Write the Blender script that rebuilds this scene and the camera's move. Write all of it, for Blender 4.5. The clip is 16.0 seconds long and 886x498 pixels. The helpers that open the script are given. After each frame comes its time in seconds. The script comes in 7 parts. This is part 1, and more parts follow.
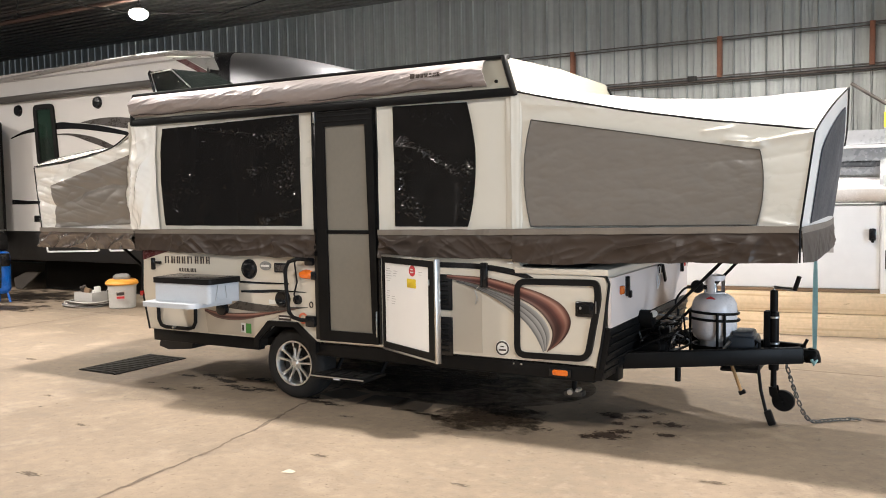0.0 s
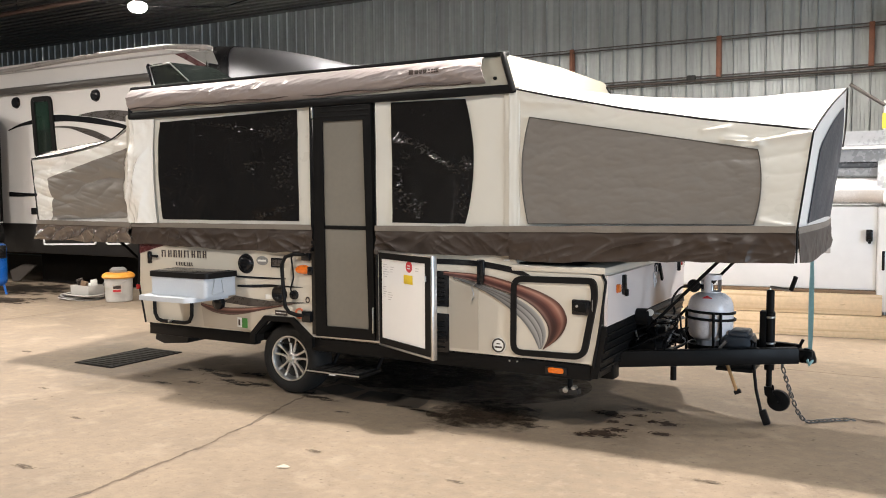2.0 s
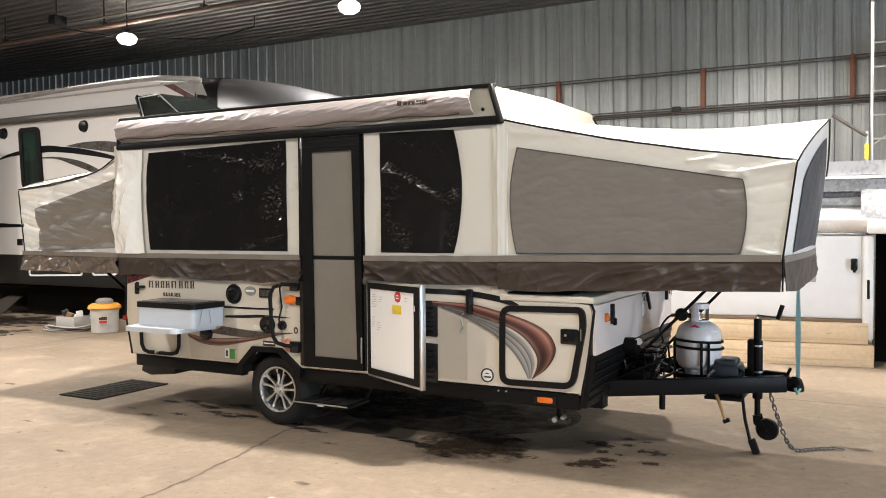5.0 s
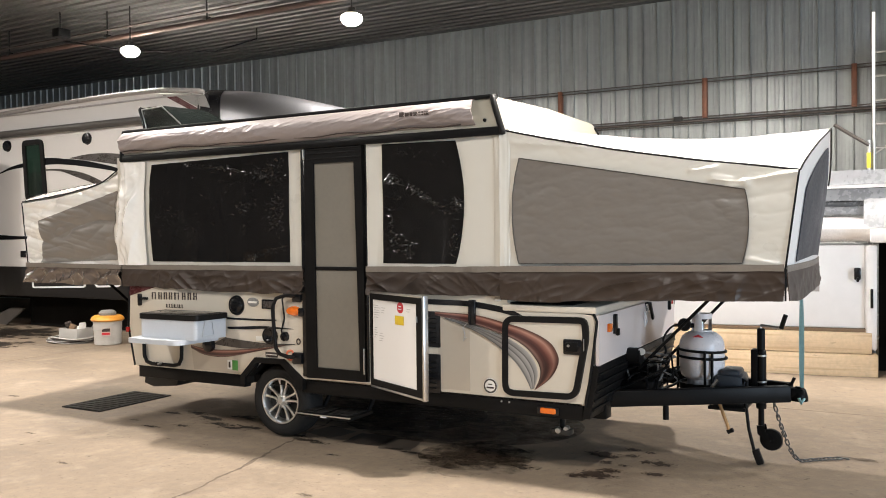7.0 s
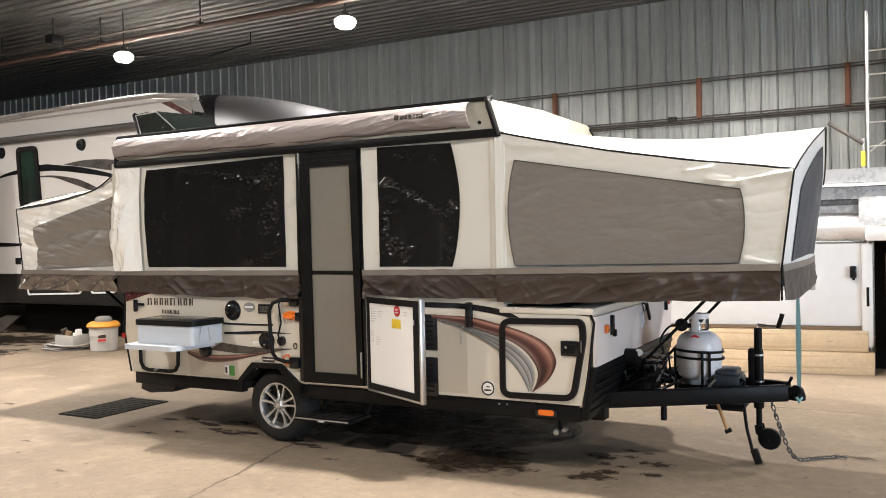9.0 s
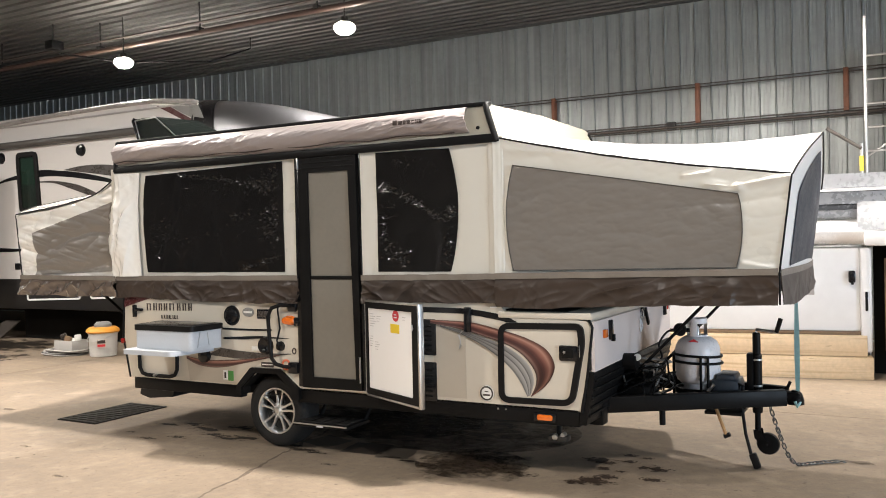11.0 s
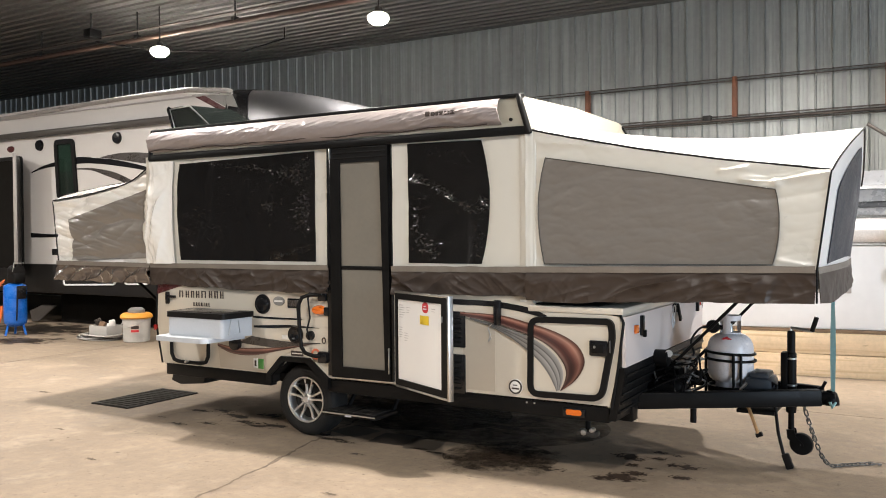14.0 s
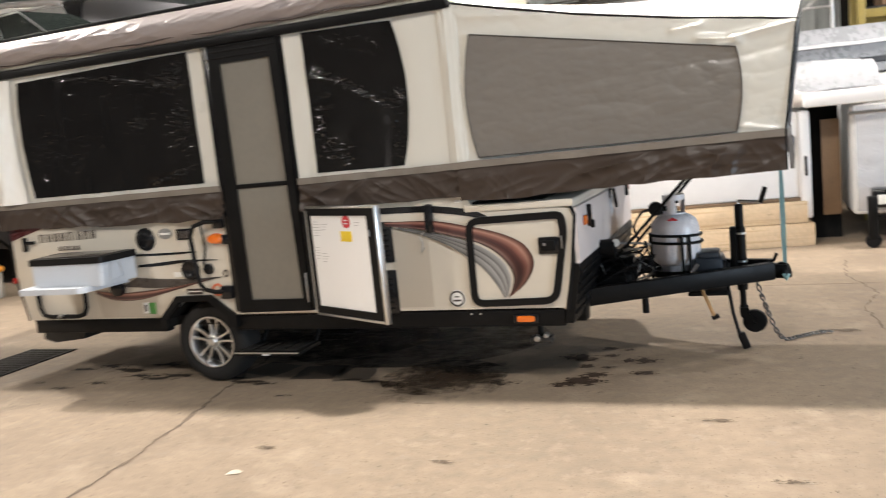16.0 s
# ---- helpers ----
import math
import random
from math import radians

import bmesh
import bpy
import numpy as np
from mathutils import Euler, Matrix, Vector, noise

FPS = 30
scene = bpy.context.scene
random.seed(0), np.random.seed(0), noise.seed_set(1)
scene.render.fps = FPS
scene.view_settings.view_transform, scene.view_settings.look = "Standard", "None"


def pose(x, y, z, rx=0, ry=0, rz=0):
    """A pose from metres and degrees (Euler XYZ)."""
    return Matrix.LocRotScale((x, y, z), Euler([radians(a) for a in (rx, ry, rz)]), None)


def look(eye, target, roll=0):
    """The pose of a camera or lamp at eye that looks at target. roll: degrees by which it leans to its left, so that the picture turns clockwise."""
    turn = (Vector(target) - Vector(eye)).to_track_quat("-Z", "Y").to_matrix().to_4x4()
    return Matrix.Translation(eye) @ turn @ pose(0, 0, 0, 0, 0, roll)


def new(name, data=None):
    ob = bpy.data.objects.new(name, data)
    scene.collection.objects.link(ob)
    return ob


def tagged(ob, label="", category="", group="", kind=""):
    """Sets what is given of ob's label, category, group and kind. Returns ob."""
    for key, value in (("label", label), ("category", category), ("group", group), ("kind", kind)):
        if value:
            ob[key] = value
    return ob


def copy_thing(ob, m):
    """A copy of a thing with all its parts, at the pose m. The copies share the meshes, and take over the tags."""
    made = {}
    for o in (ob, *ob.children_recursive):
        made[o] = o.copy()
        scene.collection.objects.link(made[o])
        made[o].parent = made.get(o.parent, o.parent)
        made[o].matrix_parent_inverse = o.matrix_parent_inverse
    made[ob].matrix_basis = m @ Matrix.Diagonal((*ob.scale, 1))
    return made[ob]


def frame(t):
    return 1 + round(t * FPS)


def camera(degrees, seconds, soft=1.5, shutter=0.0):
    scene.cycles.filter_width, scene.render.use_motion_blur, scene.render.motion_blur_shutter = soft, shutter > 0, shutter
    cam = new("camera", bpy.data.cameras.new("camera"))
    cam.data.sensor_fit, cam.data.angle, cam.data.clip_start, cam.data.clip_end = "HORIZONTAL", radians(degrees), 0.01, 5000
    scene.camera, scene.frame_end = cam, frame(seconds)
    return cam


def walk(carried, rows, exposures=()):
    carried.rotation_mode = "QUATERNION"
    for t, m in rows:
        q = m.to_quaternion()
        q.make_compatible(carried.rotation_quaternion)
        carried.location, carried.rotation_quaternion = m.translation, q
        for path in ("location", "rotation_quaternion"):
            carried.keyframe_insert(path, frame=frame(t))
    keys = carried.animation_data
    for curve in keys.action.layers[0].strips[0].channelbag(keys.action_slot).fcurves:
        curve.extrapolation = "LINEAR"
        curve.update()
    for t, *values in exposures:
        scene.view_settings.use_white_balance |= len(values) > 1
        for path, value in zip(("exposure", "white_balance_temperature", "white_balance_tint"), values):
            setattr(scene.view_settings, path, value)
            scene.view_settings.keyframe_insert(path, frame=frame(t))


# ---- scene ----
cam = camera(55.8, 16.0, soft=0.95, shutter=0.5)
PATH = [
    (0, (1.86, -5.345, 1.672), (0.874, -3.61, 1.548), -0.9),
    (0.5, (1.854, -5.346, 1.672), (0.87, -3.609, 1.554), -0.8),
    (1, (1.85, -5.344, 1.673), (0.87, -3.604, 1.562), -0.7),
    (1.5, (1.856, -5.342, 1.673), (0.88, -3.601, 1.55), -0.7),
    (2, (1.861, -5.34, 1.671), (0.88, -3.602, 1.539), -0.3),
    (2.5, (1.862, -5.348, 1.67), (0.881, -3.609, 1.542), -0.1),
    (3, (1.87, -5.369, 1.67), (0.909, -3.618, 1.561), -0.2),
    (3.5, (1.86, -5.358, 1.666), (0.918, -3.596, 1.577), -0.3),
    (4, (1.857, -5.355, 1.667), (0.911, -3.595, 1.588), -0.4),
    (4.5, (1.862, -5.35, 1.667), (0.907, -3.593, 1.596), -0.4),
    (5, (1.863, -5.353, 1.668), (0.906, -3.598, 1.608), -0.4),
    (7.5, (1.867, -5.354, 1.669), (0.906, -3.6, 1.636), -0.7),
    (8, (1.861, -5.352, 1.674), (0.905, -3.596, 1.634), -0.9),
    (8.5, (1.861, -5.348, 1.669), (0.905, -3.592, 1.634), -1.1),
    (9, (1.863, -5.349, 1.671), (0.908, -3.591, 1.642), -1.2),
    (11.5, (1.876, -5.351, 1.67), (0.92, -3.594, 1.654), -1.3),
    (12, (1.876, -5.347, 1.669), (0.912, -3.594, 1.646), -1.2),
    (12.5, (1.867, -5.35, 1.664), (0.891, -3.606, 1.623), -0.7),
    (13, (1.866, -5.349, 1.67), (0.869, -3.616, 1.614), -0.5),
    (13.5, (1.858, -5.351, 1.666), (0.852, -3.624, 1.616), -0.4),
    (14, (1.862, -5.333, 1.673), (0.845, -3.612, 1.637), -0.4),
    (14.5, (1.847, -5.294, 1.665), (0.808, -3.586, 1.604), 0.3),
    (15, (1.651, -5.27, 1.647), (0.631, -3.554, 1.526), -1.1),
    (15.5, (1.388, -5.164, 1.622), (0.467, -3.401, 1.409), -3.1),
    (16, (1.155, -4.857, 1.6), (0.426, -3.013, 1.338), -5.8),
]
walk(cam, [(t, look(eye, target, roll)) for t, eye, target, roll in PATH])

# ---- light ----
world = bpy.data.worlds.new("barn_air")
scene.world = world
world.use_nodes = True
world.node_tree.nodes["Background"].inputs[0].default_value = (0.9, 0.95, 1.0, 1)
world.node_tree.nodes["Background"].inputs[1].default_value = 0.004
scene.view_settings.exposure = 0.0
LAMP_Z = 4.92
LAMP_WATTS = 285.0
DOOR_WATTS = 2050.0
# The lamp at (1.3, -3.5) is an unseen fill, added off the rows.
LAMP_XY = [(-9.94, 4.88), (-5.38, 5.06), (-0.6, 5.0), (4.05, 5.0), (8.7, 5.0)] + [(x, 0.25) for x in (-14.5, -9.9, -5.55, 0.0)] + [(x, -4.9) for x in (-13.0, -4.7)] + [(1.3, -3.5)]
LAMP_SHARE = {(0.0, 0.25): 1.4, (1.3, -3.5): 0.7}


# ---- materials ----
def mat(name, color, rough=0.5, metal=0.0, scale=6.0, vary=0.12, bump=0.0, bump_scale=40.0, coat=0.0, spec=0.5,
        stain=0.0, stain_color=(0.08, 0.06, 0.045), rough_vary=0.1, per_object=0.0, world=False):
    """A procedural surface: coarse and fine variation of colour, roughness and relief."""
    m = bpy.data.materials.new(name)
    m.use_nodes = True
    nt = m.node_tree
    n, l = nt.nodes, nt.links
    b = n["Principled BSDF"]
    tc = n.new("ShaderNodeTexCoord")
    n1 = n.new("ShaderNodeTexNoise")
    n1.inputs["Scale"].default_value, n1.inputs["Detail"].default_value = scale, 6
    n2 = n.new("ShaderNodeTexNoise")
    n2.inputs["Scale"].default_value, n2.inputs["Detail"].default_value = scale * 9, 4
    add = n.new("ShaderNodeMath")
    add.operation = "ADD"
    where = n.new("ShaderNodeNewGeometry").outputs["Position"] if world else tc.outputs["Object"]
    l.new(where, n1.inputs["Vector"])
    l.new(where, n2.inputs["Vector"])
    l.new(n1.outputs["Fac"], add.inputs[0])
    l.new(n2.outputs["Fac"], add.inputs[1])
    mr = n.new("ShaderNodeMapRange")
    mr.inputs["From Min"].default_value, mr.inputs["From Max"].default_value = 0.7, 1.3
    mr.inputs["To Min"].default_value, mr.inputs["To Max"].default_value = 1 - vary, 1 + vary
    l.new(add.outputs[0], mr.inputs["Value"])
    mul = n.new("ShaderNodeMix")
    mul.data_type, mul.blend_type = "RGBA", "MULTIPLY"
    mul.inputs[0].default_value = 1.0
    mul.inputs[6].default_value = (*color, 1)
    l.new(mr.outputs[0], mul.inputs[7])
    out = mul.outputs[2]
    if per_object:
        oi = n.new("ShaderNodeObjectInfo")
        m2 = n.new("ShaderNodeMapRange")
        m2.inputs["To Min"].default_value, m2.inputs["To Max"].default_value = 1 - per_object, 1 + per_object
        l.new(oi.outputs["Random"], m2.inputs["Value"])
        x2 = n.new("ShaderNodeMix")
        x2.data_type, x2.blend_type = "RGBA", "MULTIPLY"
        x2.inputs[0].default_value = 1.0
        l.new(out, x2.inputs[6])
        l.new(m2.outputs[0], x2.inputs[7])
        out = x2.outputs[2]
    if stain:
        n3 = n.new("ShaderNodeTexNoise")
        n3.inputs["Scale"].default_value, n3.inputs["Detail"].default_value = scale * 0.45, 8
        l.new(tc.outputs["Object"], n3.inputs["Vector"])
        ms = n.new("ShaderNodeMapRange")
        ms.inputs["From Min"].default_value, ms.inputs["From Max"].default_value = 0.52, 0.72
        ms.inputs["To Max"].default_value = stain
        l.new(n3.outputs["Fac"], ms.inputs["Value"])
        xs = n.new("ShaderNodeMix")
        xs.data_type = "RGBA"
        l.new(ms.outputs[0], xs.inputs[0])
        l.new(out, xs.inputs[6])
        xs.inputs[7].default_value = (*stain_color, 1)
        out = xs.outputs[2]
    l.new(out, b.inputs["Base Color"])
    rr = n.new("ShaderNodeMapRange")
    rr.inputs["From Min"].default_value, rr.inputs["From Max"].default_value = 0.7, 1.3
    rr.inputs["To Min"].default_value = max(0.02, rough - rough_vary)
    rr.inputs["To Max"].default_value = min(1, rough + rough_vary)
    l.new(add.outputs[0], rr.inputs["Value"])
    l.new(rr.outputs[0], b.inputs["Roughness"])
    b.inputs["Metallic"].default_value = metal
    b.inputs["Coat Weight"].default_value = coat
    b.inputs["Coat Roughness"].default_value = 0.08
    b.inputs["Specular IOR Level"].default_value = spec
    if bump:
        nb = n.new("ShaderNodeTexNoise")
        nb.inputs["Scale"].default_value, nb.inputs["Detail"].default_value = bump_scale, 5
        l.new(tc.outputs["Object"], nb.inputs["Vector"])
        bp = n.new("ShaderNodeBump")
        bp.inputs["Strength"].default_value, bp.inputs["Distance"].default_value = bump, 0.01
        l.new(nb.outputs["Fac"], bp.inputs["Height"])
        l.new(bp.outputs[0], b.inputs["Normal"])
    return m


def glow(name, color, strength):
    m = bpy.data.materials.new(name)
    m.use_nodes = True
    b = m.node_tree.nodes["Principled BSDF"]
    b.inputs["Base Color"].default_value = (0.9, 0.9, 0.9, 1)
    b.inputs["Emission Color"].default_value = (*color, 1)
    b.inputs["Emission Strength"].default_value = strength
    return m


def film_wrap(name, tint, alpha, rough):
    """Thin clear plastic: a glossy sheet that lets most light through."""
    m = bpy.data.materials.new(name)
    m.use_nodes = True
    n, l = m.node_tree.nodes, m.node_tree.links
    b = n["Principled BSDF"]
    b.inputs["Base Color"].default_value = (*tint, 1)
    b.inputs["Roughness"].default_value = rough
    b.inputs["Alpha"].default_value = alpha
    nb = n.new("ShaderNodeTexNoise")
    nb.inputs["Scale"].default_value, nb.inputs["Detail"].default_value = 9, 6
    bp = n.new("ShaderNodeBump")
    bp.inputs["Strength"].default_value, bp.inputs["Distance"].default_value = 0.9, 0.02
    l.new(nb.outputs["Fac"], bp.inputs["Height"])
    l.new(bp.outputs[0], b.inputs["Normal"])
    return m


CREAM = mat("cream_fibreglass", (0.60, 0.545, 0.455), 0.3, vary=0.012, coat=0.3, scale=3, rough_vary=0.02)
TAN = mat("tan_decal", (0.50, 0.44, 0.355), 0.3, vary=0.012, coat=0.3, scale=3, rough_vary=0.02)
FRONT_WHITE = mat("front_panel_white", (0.68, 0.605, 0.575), 0.5, vary=0.01, scale=2.5, rough_vary=0.02)
TENT = mat("cream_vinyl", (0.615, 0.59, 0.525), 0.30, vary=0.012, bump=0.10, bump_scale=11, scale=1.0, rough_vary=0.04)
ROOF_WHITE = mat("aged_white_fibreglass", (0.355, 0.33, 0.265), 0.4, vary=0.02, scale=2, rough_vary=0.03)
TENT_TOP = mat("white_vinyl_top", (0.86, 0.85, 0.83), 0.4, vary=0.03, bump=0.15, bump_scale=7, scale=3)
MESH_GREY = mat("grey_window_cover", (0.170, 0.153, 0.134), 0.38, vary=0.04, bump=0.3, bump_scale=16, scale=1.2, rough_vary=0.06)
COVER_SEAM = mat("dark_seam_tape", (0.07, 0.06, 0.052), 0.5, vary=0.1, scale=30)
MESH_DARK = mat("dark_screen", (0.04, 0.046, 0.06), 0.5, vary=0.1, bump=0.15, bump_scale=8, scale=5, spec=0.3)


def clear_vinyl():
    """Dark screen behind clear vinyl, taut and slightly wavy."""
    m = mat("dark_clear_vinyl", (0.0085, 0.0074, 0.007), 0.14, vary=0.15, scale=3, rough_vary=0.02, spec=0.5)
    n, l = m.node_tree.nodes, m.node_tree.links
    b = n["Principled BSDF"]
    wv = n.new("ShaderNodeTexNoise")
    wv.inputs["Scale"].default_value, wv.inputs["Detail"].default_value = 5.0, 2
    l.new(n.new("ShaderNodeTexCoord").outputs["Object"], wv.inputs["Vector"])
    b2 = n.new("ShaderNodeBump")
    b2.inputs["Strength"].default_value, b2.inputs["Distance"].default_value = 0.5, 0.01
    l.new(wv.outputs["Fac"], b2.inputs["Height"])
    l.new(b2.outputs[0], b.inputs["Normal"])
    return m


CLEAR_DARK = clear_vinyl()
VINYL_CRINKLE = mat("crinkled_clear_vinyl", (0.009, 0.0085, 0.0085), 0.19, vary=0.1, scale=3, rough_vary=0.01, spec=1.0)
CHAIN = mat("dull_chain_steel", (0.13, 0.13, 0.13), 0.45, 0.8, vary=0.1, scale=20)
SKIRT = mat("brown_vinyl", (0.052, 0.038, 0.030), 0.42, vary=0.06, bump=0.12, bump_scale=9, scale=1.5, rough_vary=0.04, spec=0.24)
TAUPE = mat("taupe_hem", (0.19, 0.163, 0.135), 0.45, vary=0.08, bump=0.3, bump_scale=12)
AWNING = mat("mauve_beige_vinyl", (0.32, 0.28, 0.27), 0.36, vary=0.03, bump=0.14, bump_scale=20, scale=2, rough_vary=0.03, spec=0.4)
BLACK = mat("black_powder_coat", (0.007, 0.0068, 0.0068), 0.42, vary=0.2, bump=0.05, bump_scale=150, spec=0.12)
BLACK_TRIM = mat("black_rubber_trim", (0.008, 0.0075, 0.0075), 0.5, vary=0.15, spec=0.15)
BLACK_GLOSS = mat("black_gloss_plastic", (0.008, 0.008, 0.009), 0.2, vary=0.15, spec=0.35)
TREAD = mat("tyre_rubber", (0.012, 0.0115, 0.011), 0.75, vary=0.25, bump=0.3, bump_scale=60, stain=0.2, stain_color=(0.04, 0.034, 0.028), spec=0.25)
ALLOY = mat("machined_alloy", (0.70, 0.69, 0.675), 0.36, 1.0, vary=0.02, rough_vary=0.02)
ALLOY_DARK = mat("dark_wheel_pocket", (0.012, 0.012, 0.012), 0.55, 0.2, vary=0.2)
STEEL = mat("galvanised_steel", (0.5, 0.5, 0.5), 0.35, 1.0, vary=0.06, scale=20, rough_vary=0.02)
ALUMINIUM = mat("brushed_aluminium", (0.66, 0.65, 0.63), 0.3, 1.0, vary=0.06, rough_vary=0.02)
DOOR_SCREEN = mat("door_screen_shade", (0.185, 0.168, 0.138), 0.6, vary=0.07, bump=0.1, bump_scale=200, scale=3)
WHITE_BOARD = mat("white_gloss_board", (0.90, 0.90, 0.90), 0.2, vary=0.006, scale=1, rough_vary=0.02)
WHITE_PAINT = mat("white_paint", (0.72, 0.715, 0.72), 0.4, vary=0.03, scale=1)
BOTTLE_WHITE = mat("off_white_enamel", (0.82, 0.785, 0.79), 0.3, vary=0.04, stain=0.06, scale=7)
COOLER_GREY = mat("grey_blue_plastic", (0.50, 0.53, 0.57), 0.35, vary=0.03)
PAPER = mat("paper", (0.75, 0.74, 0.70), 0.8, vary=0.05)
INK = mat("printed_grey_ink", (0.5, 0.49, 0.5), 0.7, vary=0.05)
INK_DARK = mat("dark_print", (0.045, 0.03, 0.025), 0.4, vary=0.05)
RED = mat("red_print", (0.55, 0.03, 0.04), 0.4, vary=0.05)
YELLOW = mat("yellow_print", (0.8, 0.58, 0.03), 0.5, vary=0.05)
GREEN = mat("green_print", (0.08, 0.28, 0.06), 0.5, vary=0.05)
AMBER = mat("amber_lens", (0.75, 0.16, 0.015), 0.15, vary=0.08, coat=0.5)
RED_LENS = mat("red_lens", (0.35, 0.015, 0.012), 0.15, vary=0.08, coat=0.5)
GREY_DECAL = mat("grey_decal", (0.23, 0.225, 0.215), 0.28, vary=0.03, coat=0.3, rough_vary=0.02)
GREY_DARK = mat("dark_grey_decal", (0.055, 0.047, 0.042), 0.28, vary=0.03, coat=0.3, rough_vary=0.02)
MAROON = mat("maroon_decal", (0.075, 0.018, 0.019), 0.28, vary=0.1, coat=0.3)
RV_WHITE = mat("rv_gelcoat", (0.58, 0.555, 0.535), 0.42, vary=0.012, scale=2, rough_vary=0.02, spec=0.4)
RV_GREY = mat("rv_grey_trim", (0.33, 0.31, 0.295), 0.35, vary=0.06, scale=2)
RV_AWN = mat("rv_awning_grey", (0.06, 0.053, 0.048), 0.4, vary=0.1)
RV_DARK = mat("rv_dark_gloss", (0.25, 0.25, 0.265), 0.36, 0.92, vary=0.04, rough_vary=0.02, coat=0.4)
RV_SKIRT = mat("rv_charcoal_skirt", (0.013, 0.012, 0.0115), 0.5, vary=0.1, spec=0.25)
RV_GLASS = mat("tinted_glass", (0.012, 0.018, 0.014), 0.06, vary=0.05)
# Near-black with little gloss: shade of hollows and undersides put into the colour.
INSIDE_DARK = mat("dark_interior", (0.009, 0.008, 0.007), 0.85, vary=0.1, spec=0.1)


def sawn_pine():
    m = mat("pine_lumber", (0.66, 0.50, 0.325), 0.6, vary=0.12, bump=0.1, bump_scale=30, scale=3, per_object=0.10)
    n, l = m.node_tree.nodes, m.node_tree.links
    b = n["Principled BSDF"]
    src = b.inputs["Base Color"].links[0].from_socket
    tc = n.new("ShaderNodeTexCoord")
    for scale, stretch, lo, hi, colour, amount in ((1.0, (0.9, 20, 26), 0.5, 0.7, (0.42, 0.27, 0.14), 0.7), (1.0, (3.2, 9, 11), 0.68, 0.74, (0.16, 0.09, 0.05), 0.9), (1.0, (0.25, 2, 3), 0.45, 0.7, (0.50, 0.36, 0.22), 0.6)):
        mp = n.new("ShaderNodeMapping")
        mp.inputs["Scale"].default_value = stretch
        l.new(tc.outputs["Object"], mp.inputs["Vector"])
        t = n.new("ShaderNodeTexNoise")
        t.inputs["Scale"].default_value, t.inputs["Detail"].default_value = scale, 4
        l.new(mp.outputs[0], t.inputs["Vector"])
        r = n.new("ShaderNodeMapRange")
        r.inputs["From Min"].default_value, r.inputs["From Max"].default_value, r.inputs["To Max"].default_value = lo, hi, amount
        l.new(t.outputs["Fac"], r.inputs["Value"])
        x = n.new("ShaderNodeMix")
        x.data_type = "RGBA"
        l.new(r.outputs[0], x.inputs[0])
        l.new(src, x.inputs[6])
        x.inputs[7].default_value = (*colour, 1)
        src = x.outputs[2]
    l.new(src, b.inputs["Base Color"])
    return m


WOOD = sawn_pine()
BOARD_BROWN = mat("brown_board", (0.17, 0.105, 0.058), 0.65, vary=0.15, scale=5)
RUST = mat("orange_primer_steel", (0.22, 0.085, 0.045), 0.55, vary=0.2, scale=9)
WIRE = mat("dark_conduit", (0.10, 0.085, 0.075), 0.5, 0.4, vary=0.2)
PIPE_RED = mat("red_brown_pipe", (0.075, 0.045, 0.035), 0.5, vary=0.2)
BLUE = mat("blue_enamel", (0.010, 0.125, 0.52), 0.28, vary=0.08, coat=0.3)
ORANGE = mat("orange_hose", (0.72, 0.17, 0.04), 0.45, vary=0.1)
ORANGE_LID = mat("orange_yellow_lid", (0.75, 0.33, 0.04), 0.45, vary=0.1)
# Paler than cream_vinyl: the plastic cover's shine is put into the base colour.
TENT_REAR = mat("plastic_shine_vinyl", (0.86, 0.83, 0.77), 0.24, vary=0.012, bump=0.10, bump_scale=6, scale=1.0, coat=1.0, rough_vary=0.05)
GREY_REAR = mat("plastic_covered_grey", (0.20, 0.178, 0.155), 0.34, vary=0.03, bump=0.05, bump_scale=6, scale=1.2, coat=0.35, rough_vary=0.05)
SKIRT_REAR = mat("plastic_covered_brown", (0.105, 0.08, 0.064), 0.20, vary=0.03, bump=0.15, bump_scale=5, scale=1.5, coat=1.0, rough_vary=0.05)
BUCKET_GREY = mat("pale_bucket_plastic", (0.5, 0.48, 0.45), 0.5, vary=0.08, stain=0.3)
TEAL = mat("teal_webbing", (0.28, 0.48, 0.49), 0.7, vary=0.12, bump=0.3, bump_scale=200)
BRASS_CRANK = mat("zinc_yellow_crank", (0.50, 0.30, 0.14), 0.4, 0.5, vary=0.2)
GREASE = mat("dirty_black_iron", (0.016, 0.015, 0.014), 0.5, 0.2, vary=0.3, scale=14, stain=0.25, stain_color=(0.07, 0.06, 0.05))
BLUE_GREY = mat("blue_grey_plastic", (0.05, 0.058, 0.07), 0.4, vary=0.12)
WRAP = film_wrap("clear_plastic_wrap", (0.82, 0.83, 0.86), 0.38, 0.16)
SMOKED = film_wrap("smoked_plastic", (0.018, 0.024, 0.022), 0.72, 0.08)
FOAM = mat("silver_wrapped_goods", (0.30, 0.31, 0.33), 0.3, 0.2, vary=0.10, bump=0.12, bump_scale=7, scale=2)
FOAM_DARK = mat("dark_wrapped_goods", (0.12, 0.125, 0.135), 0.25, 0.2, vary=0.15, bump=0.2, bump_scale=9, scale=3)
FOAM_PALE = mat("pale_wrapped_goods", (0.46, 0.465, 0.48), 0.3, 0.1, vary=0.10, bump=0.12, bump_scale=7, scale=2)
YELLOW_STEEL = mat("yellow_rack_steel", (0.20, 0.15, 0.035), 0.5, vary=0.15)
LAMP_GLOW = glow("lamp_lens", (1.0, 0.93, 0.82), 45.0)


